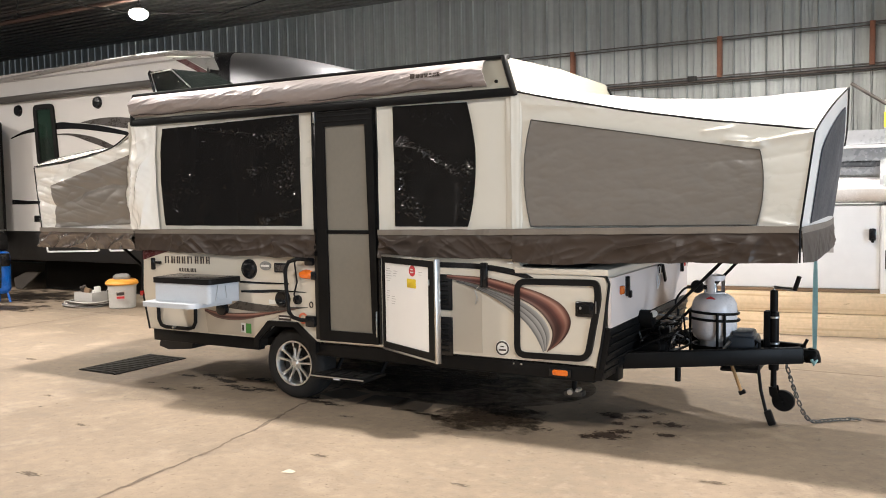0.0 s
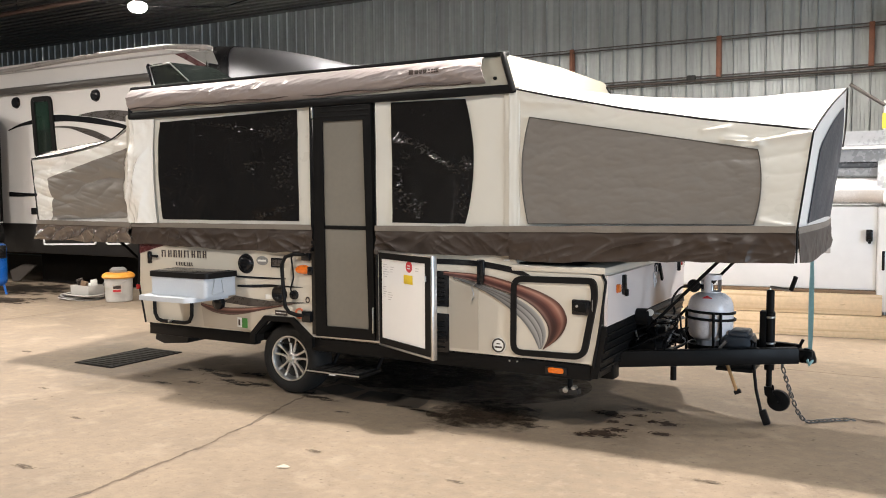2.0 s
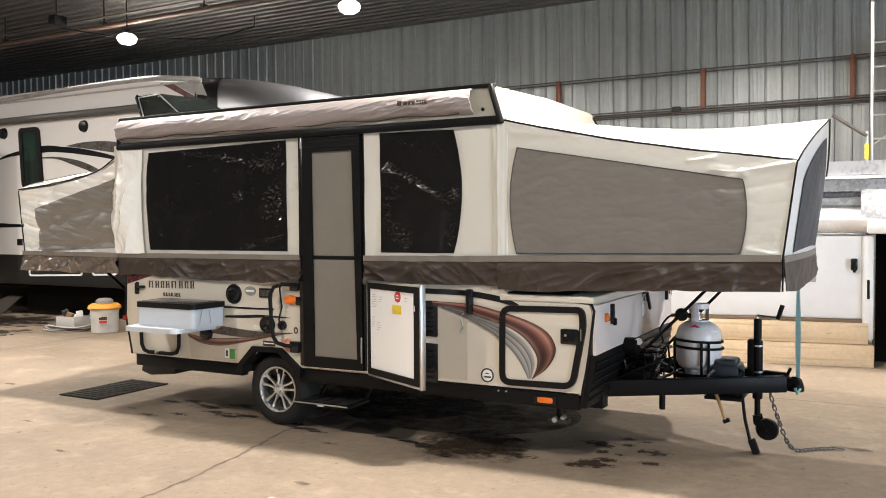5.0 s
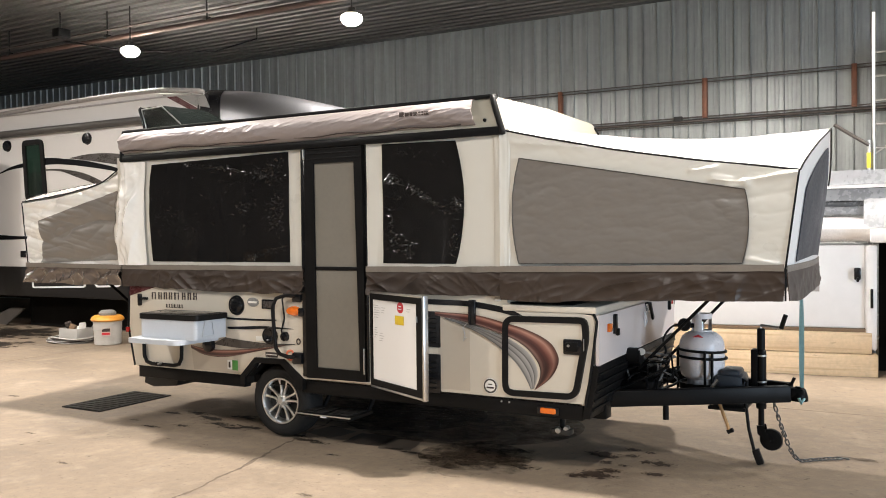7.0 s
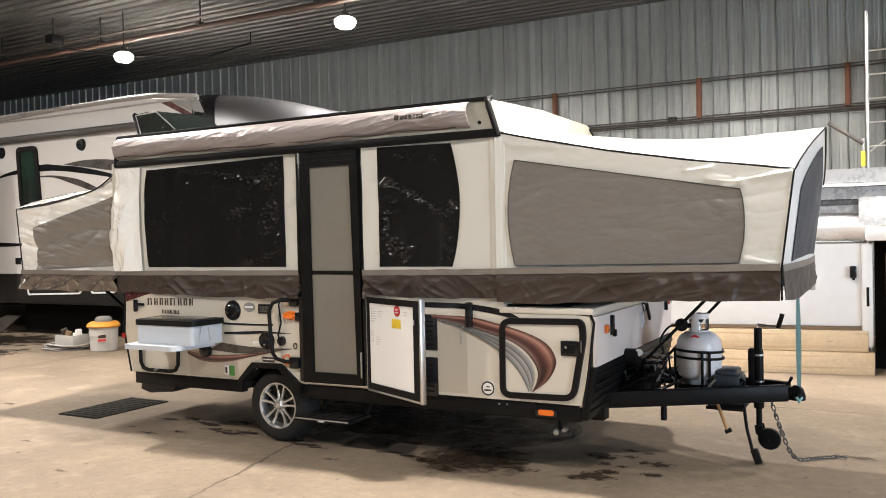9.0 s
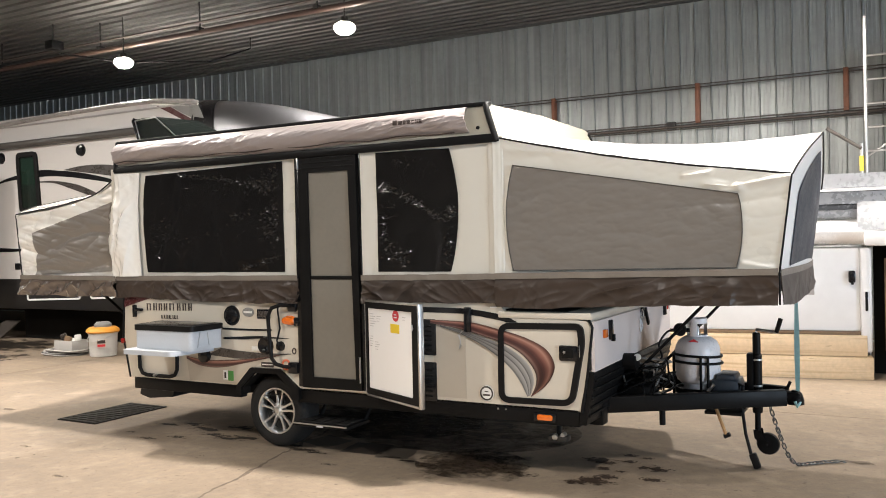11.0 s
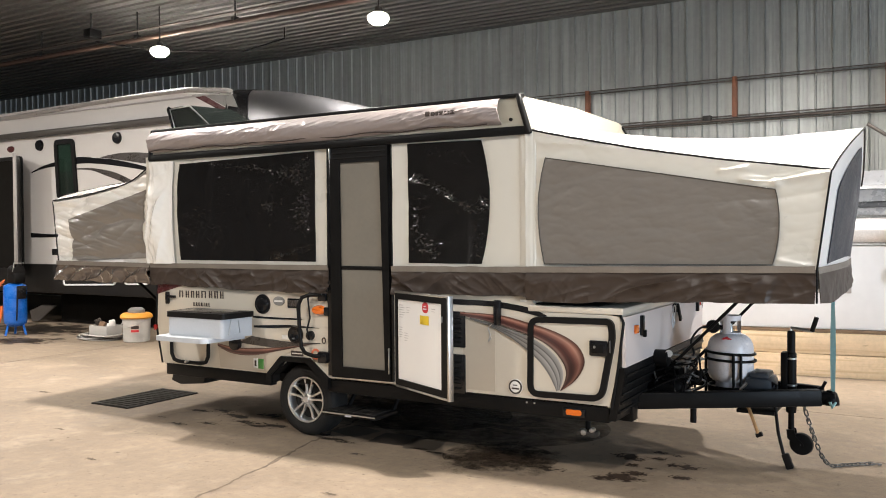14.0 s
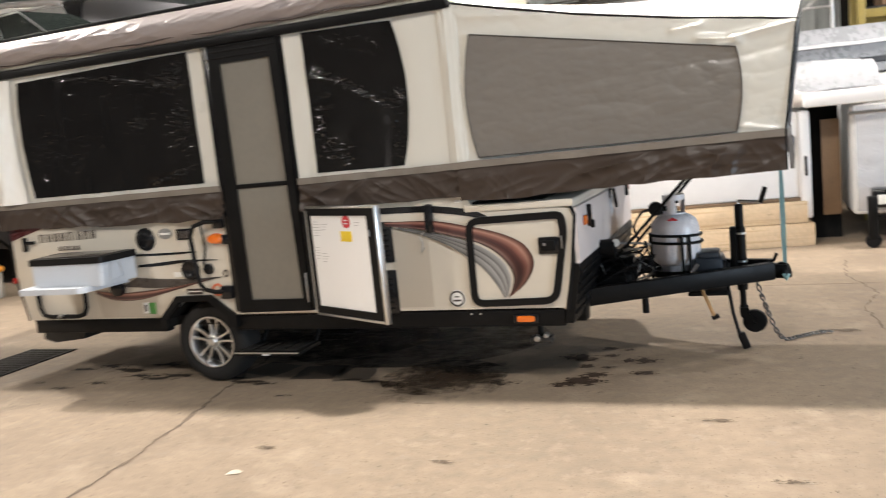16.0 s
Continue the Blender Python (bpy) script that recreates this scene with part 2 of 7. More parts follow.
def concrete():
    m = mat("worn_concrete", (0.252, 0.196, 0.142), 0.74, vary=0.2, scale=1.3, bump=0.3, bump_scale=45, rough_vary=0.12, spec=0.3)
    n, l = m.node_tree.nodes, m.node_tree.links
    b = n["Principled BSDF"]
    src = b.inputs["Base Color"].links[0].from_socket
    tc = n.new("ShaderNodeTexCoord")

    def blot(scale, lo, hi, colour, amount, src, vec=None):
        t = n.new("ShaderNodeTexNoise")
        t.inputs["Scale"].default_value, t.inputs["Detail"].default_value, t.inputs["Roughness"].default_value = scale, 9, 0.62
        l.new(vec or tc.outputs["Object"], t.inputs["Vector"])
        r = n.new("ShaderNodeMapRange")
        r.inputs["From Min"].default_value, r.inputs["From Max"].default_value, r.inputs["To Max"].default_value = lo, hi, amount
        l.new(t.outputs["Fac"], r.inputs["Value"])
        x = n.new("ShaderNodeMix")
        x.data_type = "RGBA"
        l.new(r.outputs[0], x.inputs[0])
        l.new(src, x.inputs[6])
        x.inputs[7].default_value = (*colour, 1)
        return x.outputs[2]
    src = blot(0.55, 0.5, 0.72, (0.165, 0.130, 0.098), 0.75, src)
    src = blot(2.1, 0.55, 0.72, (0.36, 0.285, 0.21), 0.85, src)
    src = blot(7.0, 0.56, 0.68, (0.31, 0.245, 0.18), 0.6, src)
    src = blot(16.0, 0.60, 0.70, (0.14, 0.108, 0.08), 0.7, src)
    src = blot(9.0, 0.67, 0.70, (0.07, 0.052, 0.038), 0.8, src)
    src = blot(60.0, 0.60, 0.70, (0.11, 0.085, 0.062), 0.8, src)
    src = blot(5.0, 0.60, 0.70, (0.24, 0.20, 0.16), 0.5, src)
    l.new(src, b.inputs["Base Color"])
    return m


CONCRETE = concrete()


def blot_material(name, colour, rough, radius, hard, seed, fill=0.0):
    """A wet, oily or painted-shade mark on the floor: ragged edges from noise that wears its outline away."""
    m = bpy.data.materials.new(name)
    m.use_nodes = True
    n, l = m.node_tree.nodes, m.node_tree.links
    b = n["Principled BSDF"]
    tc = n.new("ShaderNodeTexCoord")
    ln = n.new("ShaderNodeVectorMath")
    ln.operation = "LENGTH"
    l.new(tc.outputs["Object"], ln.inputs[0])
    t = n.new("ShaderNodeTexNoise")
    t.noise_dimensions = "4D"
    t.inputs["W"].default_value = seed
    t.inputs["Scale"].default_value, t.inputs["Detail"].default_value = max(3.2, 2.4 / radius), 10
    t.inputs["Roughness"].default_value = 0.72
    l.new(tc.outputs["Object"], t.inputs["Vector"])
    k = n.new("ShaderNodeMath")
    k.operation = "MULTIPLY_ADD"
    k.inputs[1].default_value, k.inputs[2].default_value = -1 / radius, 1.0
    l.new(ln.outputs["Value"], k.inputs[0])
    s = n.new("ShaderNodeMath")
    s.operation = "ADD"
    l.new(k.outputs[0], s.inputs[0])
    q = n.new("ShaderNodeMath")
    q.operation = "MULTIPLY_ADD"
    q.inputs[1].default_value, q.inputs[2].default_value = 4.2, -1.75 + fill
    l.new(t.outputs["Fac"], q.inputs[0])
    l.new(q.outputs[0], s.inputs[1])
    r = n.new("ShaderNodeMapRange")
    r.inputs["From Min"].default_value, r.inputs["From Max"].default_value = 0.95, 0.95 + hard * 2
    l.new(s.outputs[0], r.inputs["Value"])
    l.new(r.outputs[0], b.inputs["Alpha"])
    b.inputs["Base Color"].default_value = (*colour, 1)
    b.inputs["Roughness"].default_value = rough
    b.inputs["Specular IOR Level"].default_value = 0.2
    return m


def ribbed_steel():
    m = mat("galvanised_sheet", (0.34, 0.355, 0.345), 0.48, 0.55, vary=0.08, scale=1.2, rough_vary=0.06, world=True)
    n, l = m.node_tree.nodes, m.node_tree.links
    b = n["Principled BSDF"]
    src = b.inputs["Base Color"].links[0].from_socket
    tc = n.new("ShaderNodeTexCoord")
    mp = n.new("ShaderNodeMapping")
    mp.inputs["Scale"].default_value = (5.0, 5.0, 0.12)
    l.new(n.new("ShaderNodeNewGeometry").outputs["Position"], mp.inputs["Vector"])
    t = n.new("ShaderNodeTexNoise")
    t.inputs["Scale"].default_value, t.inputs["Detail"].default_value = 1.6, 5
    l.new(mp.outputs[0], t.inputs["Vector"])
    r = n.new("ShaderNodeMapRange")
    r.inputs["From Min"].default_value, r.inputs["From Max"].default_value = 0.3, 0.7
    r.inputs["To Min"].default_value, r.inputs["To Max"].default_value = 0.78, 1.2
    l.new(t.outputs["Fac"], r.inputs["Value"])
    x = n.new("ShaderNodeMix")
    x.data_type, x.blend_type = "RGBA", "MULTIPLY"
    x.inputs[0].default_value = 1.0
    l.new(src, x.inputs[6])
    l.new(r.outputs[0], x.inputs[7])
    l.new(x.outputs[2], b.inputs["Base Color"])
    return m


SHEET = ribbed_steel()
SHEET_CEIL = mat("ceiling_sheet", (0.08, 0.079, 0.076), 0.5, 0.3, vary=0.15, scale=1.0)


# ---- mesh tools ----
def V(*c):
    return Vector(c)


def solid(bm, x0, x1, y0, y1, z0, z1, bevel=0.0, m=None, seg=2):
    """A block, its edges rounded by bevel."""
    r = bmesh.ops.create_cube(bm, size=1.0)
    vs = r["verts"]
    for v in vs:
        v.co = V((x0 + x1) / 2 + v.co.x * (x1 - x0), (y0 + y1) / 2 + v.co.y * (y1 - y0), (z0 + z1) / 2 + v.co.z * (z1 - z0))
    if m is not None:
        for v in vs:
            v.co = m @ v.co
    if bevel:
        es = list({e for v in vs for e in v.link_edges})
        bmesh.ops.bevel(bm, geom=es, offset=bevel, segments=seg, affect="EDGES", profile=0.5, clamp_overlap=True)


def prism(bm, pts, axis, a, b):
    """A polygon pushed through from a to b. axis 'y': pts are (x, z); 'x': (y, z); 'z': (x, y)."""
    def at(p, d):
        return {"y": V(p[0], d, p[1]), "x": V(d, p[0], p[1]), "z": V(p[0], p[1], d)}[axis]
    va = [bm.verts.new(at(p, a)) for p in pts]
    vb = [bm.verts.new(at(p, b)) for p in pts]
    n = len(pts)
    bm.faces.new(va)
    bm.faces.new(vb[::-1])
    for i in range(n):
        bm.faces.new((va[i], vb[i], vb[(i + 1) % n], va[(i + 1) % n]))


def tube(bm, pts, r, seg=10, closed=False):
    """A round bar along a line of points."""
    pts = [Vector(p) for p in pts]
    n = len(pts)
    rings = []
    side = None
    for i, p in enumerate(pts):
        a = pts[(i - 1) % n] if (i or closed) else p
        c = pts[(i + 1) % n] if (i < n - 1 or closed) else p
        d = (c - a).normalized()
        if side is None:
            side = d.cross(V(0, 0, 1))
            if side.length < 0.05:
                side = d.cross(V(1, 0, 0))
        else:
            side = side - d * side.dot(d)
        side.normalize()
        top = side.cross(d).normalized()
        rings.append([bm.verts.new(p + side * (r * math.cos(2 * math.pi * k / seg)) + top * (r * math.sin(2 * math.pi * k / seg))) for k in range(seg)])
    for i in range(n if closed else n - 1):
        A, B = rings[i], rings[(i + 1) % n]
        for k in range(seg):
            bm.faces.new((A[k], A[(k + 1) % seg], B[(k + 1) % seg], B[k]))
    if not closed:
        bm.faces.new(rings[0][::-1])
        bm.faces.new(rings[-1])


def lathe(bm, profile, centre, axis="z", seg=32, closed=False):
    """Turns (radius, height) pairs round an axis."""
    c = Vector(centre)
    rings = []
    for r, h in profile:
        ring = []
        for k in range(seg):
            a = 2 * math.pi * k / seg
            u, v = r * math.cos(a), r * math.sin(a)
            ring.append(bm.verts.new(c + {"z": V(u, v, h), "y": V(u, h, v), "x": V(h, u, v)}[axis]))
        rings.append(ring)
    m = len(rings)
    for i in range(m if closed else m - 1):
        A, B = rings[i], rings[(i + 1) % m]
        for k in range(seg):
            bm.faces.new((A[k], A[(k + 1) % seg], B[(k + 1) % seg], B[k]))
    if not closed:
        bm.faces.new(rings[0][::-1])
        bm.faces.new(rings[-1])


def sheet(bm, f, nu, nv, thick=0.0, direction=None):
    """A surface f(u, v), given a thickness along a direction."""
    g = [[bm.verts.new(f(i / nu, j / nv)) for j in range(nv + 1)] for i in range(nu + 1)]
    for i in range(nu):
        for j in range(nv):
            bm.faces.new((g[i][j], g[i + 1][j], g[i + 1][j + 1], g[i][j + 1]))
    if thick:
        d = Vector(direction) * thick
        h = [[bm.verts.new(w.co + d) for w in row] for row in g]
        for i in range(nu):
            for j in range(nv):
                bm.faces.new((h[i][j], h[i][j + 1], h[i + 1][j + 1], h[i + 1][j]))
        for i in range(nu):
            bm.faces.new((g[i][0], h[i][0], h[i + 1][0], g[i + 1][0]))
            bm.faces.new((g[i][nv], g[i + 1][nv], h[i + 1][nv], h[i][nv]))
        for j in range(nv):
            bm.faces.new((g[0][j], g[0][j + 1], h[0][j + 1], h[0][j]))
            bm.faces.new((g[nu][j], h[nu][j], h[nu][j + 1], g[nu][j + 1]))


def rounded(pts, r, n=5):
    """The outline with its corners rounded."""
    out = []
    k = len(pts)
    for i in range(k):
        p, a, b = Vector(pts[i]), Vector(pts[i - 1]), Vector(pts[(i + 1) % k])
        da, db = (a - p), (b - p)
        q = min(r, da.length * 0.45, db.length * 0.45)
        s, e = p + da.normalized() * q, p + db.normalized() * q
        for j in range(n + 1):
            t = j / n
            out.append(tuple((1 - t) ** 2 * s + 2 * t * (1 - t) * p + t * t * e))
    return out


def inset(pts, d):
    """The outline moved inwards by d, corner by corner."""
    c = Vector((sum(p[0] for p in pts) / len(pts), sum(p[1] for p in pts) / len(pts)))
    k = len(pts)
    out = []
    for i in range(k):
        p, a, b = Vector(pts[i]), Vector(pts[i - 1]), Vector(pts[(i + 1) % k])
        t = b - a
        nrm = Vector((-t.y, t.x)).normalized() if t.length > 1e-9 else (c - p).normalized()
        if nrm.dot(c - p) < 0:
            nrm = -nrm
        out.append(tuple(p + nrm * d))
    return out


def ring(bm, outer, inner, axis, a, b):
    """A flat frame between two outlines of equal length, from a to b."""
    def at(p, d):
        return {"y": V(p[0], d, p[1]), "x": V(d, p[0], p[1]), "z": V(p[0], p[1], d)}[axis]
    n = len(outer)
    A, B = [bm.verts.new(at(p, a)) for p in outer], [bm.verts.new(at(p, a)) for p in inner]
    C, D = [bm.verts.new(at(p, b)) for p in outer], [bm.verts.new(at(p, b)) for p in inner]
    for i in range(n):
        j = (i + 1) % n
        bm.faces.new((A[i], A[j], B[j], B[i]))
        bm.faces.new((C[i], D[i], D[j], C[j]))
        bm.faces.new((A[i], C[i], C[j], A[j]))
        bm.faces.new((B[i], B[j], D[j], D[i]))


def part(name, bm, material, parent=None, label="", smooth=False, at=None):
    """Links a bmesh as one mesh object, under a thing or a part."""
    bmesh.ops.recalc_face_normals(bm, faces=bm.faces)
    me = bpy.data.meshes.new(name)
    bm.to_mesh(me)
    bm.free()
    me.materials.append(material)
    if smooth:
        for p in me.polygons:
            p.use_smooth = True
        me.set_sharp_from_angle(angle=radians(38))
    ob = new(name, me)
    if parent is not None:
        ob.parent = parent
    if at is not None:
        ob.matrix_basis = at
    if label:
        ob["label"] = label
    return ob


def thing(name, label, category, group="", kind="", at=None):
    ob = new(name)
    if at is not None:
        ob.matrix_basis = at
    return tagged(ob, label, category, group, kind)


def B():
    return bmesh.new()


def block(name, material, parent, dims, bevel=0.006, label="", m=None):
    bm = B()
    solid(bm, *dims, bevel=bevel, m=m)
    return part(name, bm, material, parent, label, smooth=bevel > 0)


def bar(name, material, parent, pts, r, label="", seg=10, closed=False):
    bm = B()
    tube(bm, pts, r, seg, closed)
    return part(name, bm, material, parent, label, smooth=True)


def turned(name, material, parent, profile, centre, axis="z", seg=32, label="", closed=False):
    bm = B()
    lathe(bm, profile, centre, axis, seg, closed)
    return part(name, bm, material, parent, label, smooth=True)


def plate(name, material, parent, pts, axis, a, b, label="", smooth=False):
    bm = B()
    prism(bm, pts, axis, a, b)
    return part(name, bm, material, parent, label, smooth)


def crease(x, y, z, amp, scale):
    """Folds of cloth: a ridged noise."""
    v = noise.noise(V(x, y, z) * scale)
    w = noise.noise(V(x + 7.3, y, z + 3.1) * (scale * 2.3))
    return amp * ((1 - abs(v)) ** 3 + 0.45 * (1 - abs(w)) ** 3 - 0.6)


# ---- barn: floor, walls, ceiling, lamps ----
X0, X1, Y0, Y1, CEIL = -24.0, 16.0, -15.0, 9.5, 5.72


def slab_floor():
    fl = thing("floor", "stained tan concrete slab floor with joints and cracks", "floor", kind="structure")
    cuts_x = [X0, -13.8, -8.85, 3.6, 9.5, X1]
    cuts_y = [Y0, -9.0, -3.4, 3.05, Y1]
    for i in range(len(cuts_x) - 1):
        for j in range(len(cuts_y) - 1):
            bm = B()
            solid(bm, cuts_x[i] + 0.009, cuts_x[i + 1] - 0.009, cuts_y[j] + 0.004, cuts_y[j + 1] - 0.004, -0.12, 0.0, bevel=0.004, seg=1)
            part("slab", bm, CONCRETE, fl)
    block("joint_filler", INSIDE_DARK, fl, (X0, X1, Y0, Y1, -0.2, -0.008), bevel=0)


slab_floor()


def crack(points, width, seed):
    """A thin wandering crack, a sliver of dark filler lying in the slab."""
    rnd = random.Random(seed)
    bm = B()
    pts = []
    for (ax, ay), (bx, by) in zip(points, points[1:]):
        k = max(2, int(math.hypot(bx - ax, by - ay) / 0.06))
        for i in range(k):
            t = i / k
            pts.append((ax + (bx - ax) * t + rnd.uniform(-0.02, 0.02), ay + (by - ay) * t + rnd.uniform(-0.02, 0.02)))
    for (ax, ay), (bx, by) in zip(pts, pts[1:]):
        d = Vector((by - ay, ax - bx)).normalized() * width * rnd.uniform(0.3, 1)
        bm.faces.new([bm.verts.new(q) for q in ((ax - d.x, ay - d.y, 0.0022), (ax + d.x, ay + d.y, 0.0022), (bx + d.x, by + d.y, 0.0022), (bx - d.x, by - d.y, 0.0022))])
    return tagged(part("floor_crack", bm, CRACK, None), "thin dark crack in the concrete floor", "crack", kind="structure")


CRACK = mat("crack_dirt", (0.135, 0.10, 0.072), 0.9, vary=0.5, scale=14)
crack([(1.84, 4.2), (1.78, 3.5), (1.95, 2.6), (1.8, 2.1), (1.86, 1.4), (2.15, 0.6)], 0.010, 1)
crack([(-2.12, -3.4), (-2.17, -2.25), (-2.22, -1.5), (-2.34, -0.73), (-2.45, -0.2), (-2.54, 0.2), (-2.7, 1.0)], 0.021, 2)


def wall_panel_mesh(width, height, pitch):
    """One sheet of ribbed steel: narrow standing ribs at the pitch and three faint ones between."""
    prof = []
    n = round(width / pitch)
    for i in range(n):
        x = i * pitch
        prof += [(x, 0.0), (x + 0.015, 0.032), (x + 0.022, 0.032), (x + 0.037, 0.0)]
        for f in (0.32, 0.55, 0.78):
            c = x + pitch * f
            prof += [(c - 0.012, 0.0), (c - 0.006, 0.0025), (c + 0.006, 0.0025), (c + 0.012, 0.0)]
    prof.append((width, 0.0))
    bm = B()
    a = [bm.verts.new((x, -d - 0.006, 0)) for x, d in prof]
    b = [bm.verts.new((x, -d - 0.006, height)) for x, d in prof]
    c = [bm.verts.new((x, -0.003, 0)) for x, d in (prof[0], prof[-1])]
    e = [bm.verts.new((x, -0.003, height)) for x, d in (prof[0], prof[-1])]
    for i in range(len(prof) - 1):
        bm.faces.new((a[i], a[i + 1], b[i + 1], b[i]))
    bm.faces.new((c[0], e[0], e[1], c[1]))
    bm.faces.new((a[0], b[0], e[0], c[0]))
    bm.faces.new((a[-1], c[1], e[1], b[-1]))
    bm.faces.new((*a, c[1], c[0]))
    bm.faces.new((*b[::-1], e[0], e[1]))
    bmesh.ops.recalc_face_normals(bm, faces=bm.faces)
    me = bpy.data.meshes.new("panel")
    bm.to_mesh(me)
    bm.free()
    me.materials.append(SHEET)
    return me


def ribbed_wall(name, length, place, label, z0=0.0):
    w = thing(name, label, "wall", kind="structure", at=place)
    block("wall_core", SHEET_CEIL, w, (0, length, 0.0, 0.2, z0, CEIL), bevel=0)
    width = 0.2594 * 4
    me = wall_panel_mesh(width, CEIL - z0, 0.2594)
    for i in range(max(1, round(length / width))):
        ob = new("panel", me)
        ob.parent = w
        ob.location = (i * width, 0, z0)
    return w


ribbed_wall("wall_north", X1 - X0, pose(X0 + 0.01, Y1, 0), "ribbed galvanised steel sheet wall of the barn")
ribbed_wall("wall_east", 13.0, pose(X1, Y1, 0, 0, 0, -90), "ribbed galvanised steel sheet wall of the barn")
ribbed_wall("wall_east_far", 5.5, pose(X1, -9.5, 0, 0, 0, -90), "ribbed galvanised steel sheet wall of the barn")
ribbed_wall("wall_east_header", 6.0, pose(X1, -3.5, 0, 0, 0, -90), "ribbed galvanised steel sheet wall above the added barn doorway", 4.0)


def added_door_light():
    """Cool light from the right through an unseen open doorway, added in the east wall."""
    d = bpy.data.lights.new("added_door_fill", "AREA")
    d.shape, d.size, d.size_y, d.energy, d.color = "RECTANGLE", 5.8, 3.8, DOOR_WATTS, (0.68, 0.83, 1.0)
    o = new("added_door_fill", d)
    o.matrix_world = look((X1 + 0.1, -6.5, 2.0), (X1 - 5, -6.5, 2.0))


added_door_light()
ribbed_wall("wall_west", Y1 - Y0, pose(X0, Y0, 0, 0, 0, 90), "ribbed galvanised steel sheet wall of the barn")
ribbed_wall("wall_south", X1 - X0, pose(X1, Y0, 0, 0, 0, 180), "ribbed galvanised steel sheet wall of the barn")


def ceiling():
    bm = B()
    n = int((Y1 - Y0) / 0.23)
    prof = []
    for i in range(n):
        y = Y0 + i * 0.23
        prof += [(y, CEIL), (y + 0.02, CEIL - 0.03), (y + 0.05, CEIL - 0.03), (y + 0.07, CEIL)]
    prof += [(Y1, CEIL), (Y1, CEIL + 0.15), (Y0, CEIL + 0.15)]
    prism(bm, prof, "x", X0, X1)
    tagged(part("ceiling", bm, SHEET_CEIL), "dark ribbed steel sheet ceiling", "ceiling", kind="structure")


ceiling()


def high_bay(x, y, first=[None]):
    m = pose(x, y, LAMP_Z)
    if first[0] is None:
        t = thing("ceiling_lamp", "round white glowing high-bay lamp hanging from the ceiling", "lamp", group="high-bay lamps", at=m)
        turned("housing", GREASE, t, [(0.02, 0.17), (0.05, 0.165), (0.065, 0.11), (0.085, 0.085), (0.085, 0.078)], (0, 0, 0), label="dark domed housing")
        turned("lens", LAMP_GLOW, t, [(0.02, -0.10), (0.09, -0.09), (0.14, -0.055), (0.165, 0.0), (0.15, 0.045), (0.10, 0.075), (0.07, 0.08)], (0, 0, 0), label="glowing round lens")
        bar("hanger", GREASE, t, [(0, 0, 0.12), (0, 0, CEIL - LAMP_Z)], 0.012)
        first[0] = t
    else:
        copy_thing(first[0], m)
    d = bpy.data.lights.new("lamp_light", "AREA")
    d.shape, d.size, d.energy, d.color = "DISK", 0.17, LAMP_WATTS * LAMP_SHARE.get((x, y), 1.0), (1.0, 0.935, 0.87)
    d.spread = radians(172)
    lo = new("lamp_light", d)
    lo.location = (x, y, LAMP_Z - 0.115)


for lx, ly in LAMP_XY:
    high_bay(lx, ly)


def pipe_run():
    t = thing("ceiling_pipe", "red-brown steel pipe hung under the barn ceiling", "pipe", kind="structure")
    bar("pipe", PIPE_RED, t, [(X0 + 0.1, 4.95, 5.22), (X1 - 0.1, 4.95, 5.22)], 0.045)
    bar("conduit", WIRE, t, [(X0 + 0.1, 4.82, 5.34), (X1 - 0.1, 4.82, 5.34)], 0.018)
    for x in (-13.4, -10.6, -8.2, -5.8, -3.4, -1.0, 1.4):
        bar("hanger", GREASE, t, [(x, 4.95, 5.26), (x, 4.95, CEIL)], 0.014)
        block("clamp", GREASE, t, (x - 0.04, x + 0.04, 4.89, 5.01, 5.24, 5.30))
    t2 = thing("ceiling_heater", "small dark unit heater hung under the ceiling", "heater")
    block("heater_body", BLACK, t2, (-11.45, -11.25, 4.45, 4.7, 5.26, 5.42), bevel=0.02)
    bar("heater_hanger", GREASE, t2, [(-11.35, 4.55, 5.40), (-11.35, 4.55, CEIL)], 0.015)
    bar("conduit_arm", BLACK, t2, [(-11.3, 4.6, 5.2), (-10.6, 5.4, 5.1), (-9.6, 6.6, 5.2), (-9.1, 7.2, 5.5), (-9.1, 7.2, CEIL)], 0.014)


pipe_run()


def wall_rails():
    t = thing("wall_pipes", "thin steel conduits running along the sheet wall", "conduit", kind="structure")
    for z, r in ((4.23, 0.011), (4.28, 0.010), (3.64, 0.012), (3.58, 0.026), (3.53, 0.010)):
        bar("conduit", WIRE, t, [(-6.0, 9.40, z), (8.8, 9.40, z)], r)
    block("junction_box", GREASE, t, (-1.62, -1.48, 9.36, 9.46, 3.58, 3.67))
    for x in (-3.72, -1.10, 1.2, 3.6):
        bm = B()
        solid(bm, x - 0.04, x + 0.04, 9.385, 9.475, 3.62, 4.30, bevel=0.006)
        solid(bm, x - 0.025, x + 0.025, 9.37, 9.39, 3.66, 4.26, bevel=0.004)
        p = part("wall_bracket", bm, RUST, None, smooth=True)
        tagged(p, "rust-orange primed steel bracket carrying conduits on the wall", "bracket", group="wall brackets", kind="structure")


wall_rails()


GRATE = mat("worn_black_iron", (0.022, 0.018, 0.015), 0.8, vary=0.3, spec=0.2)


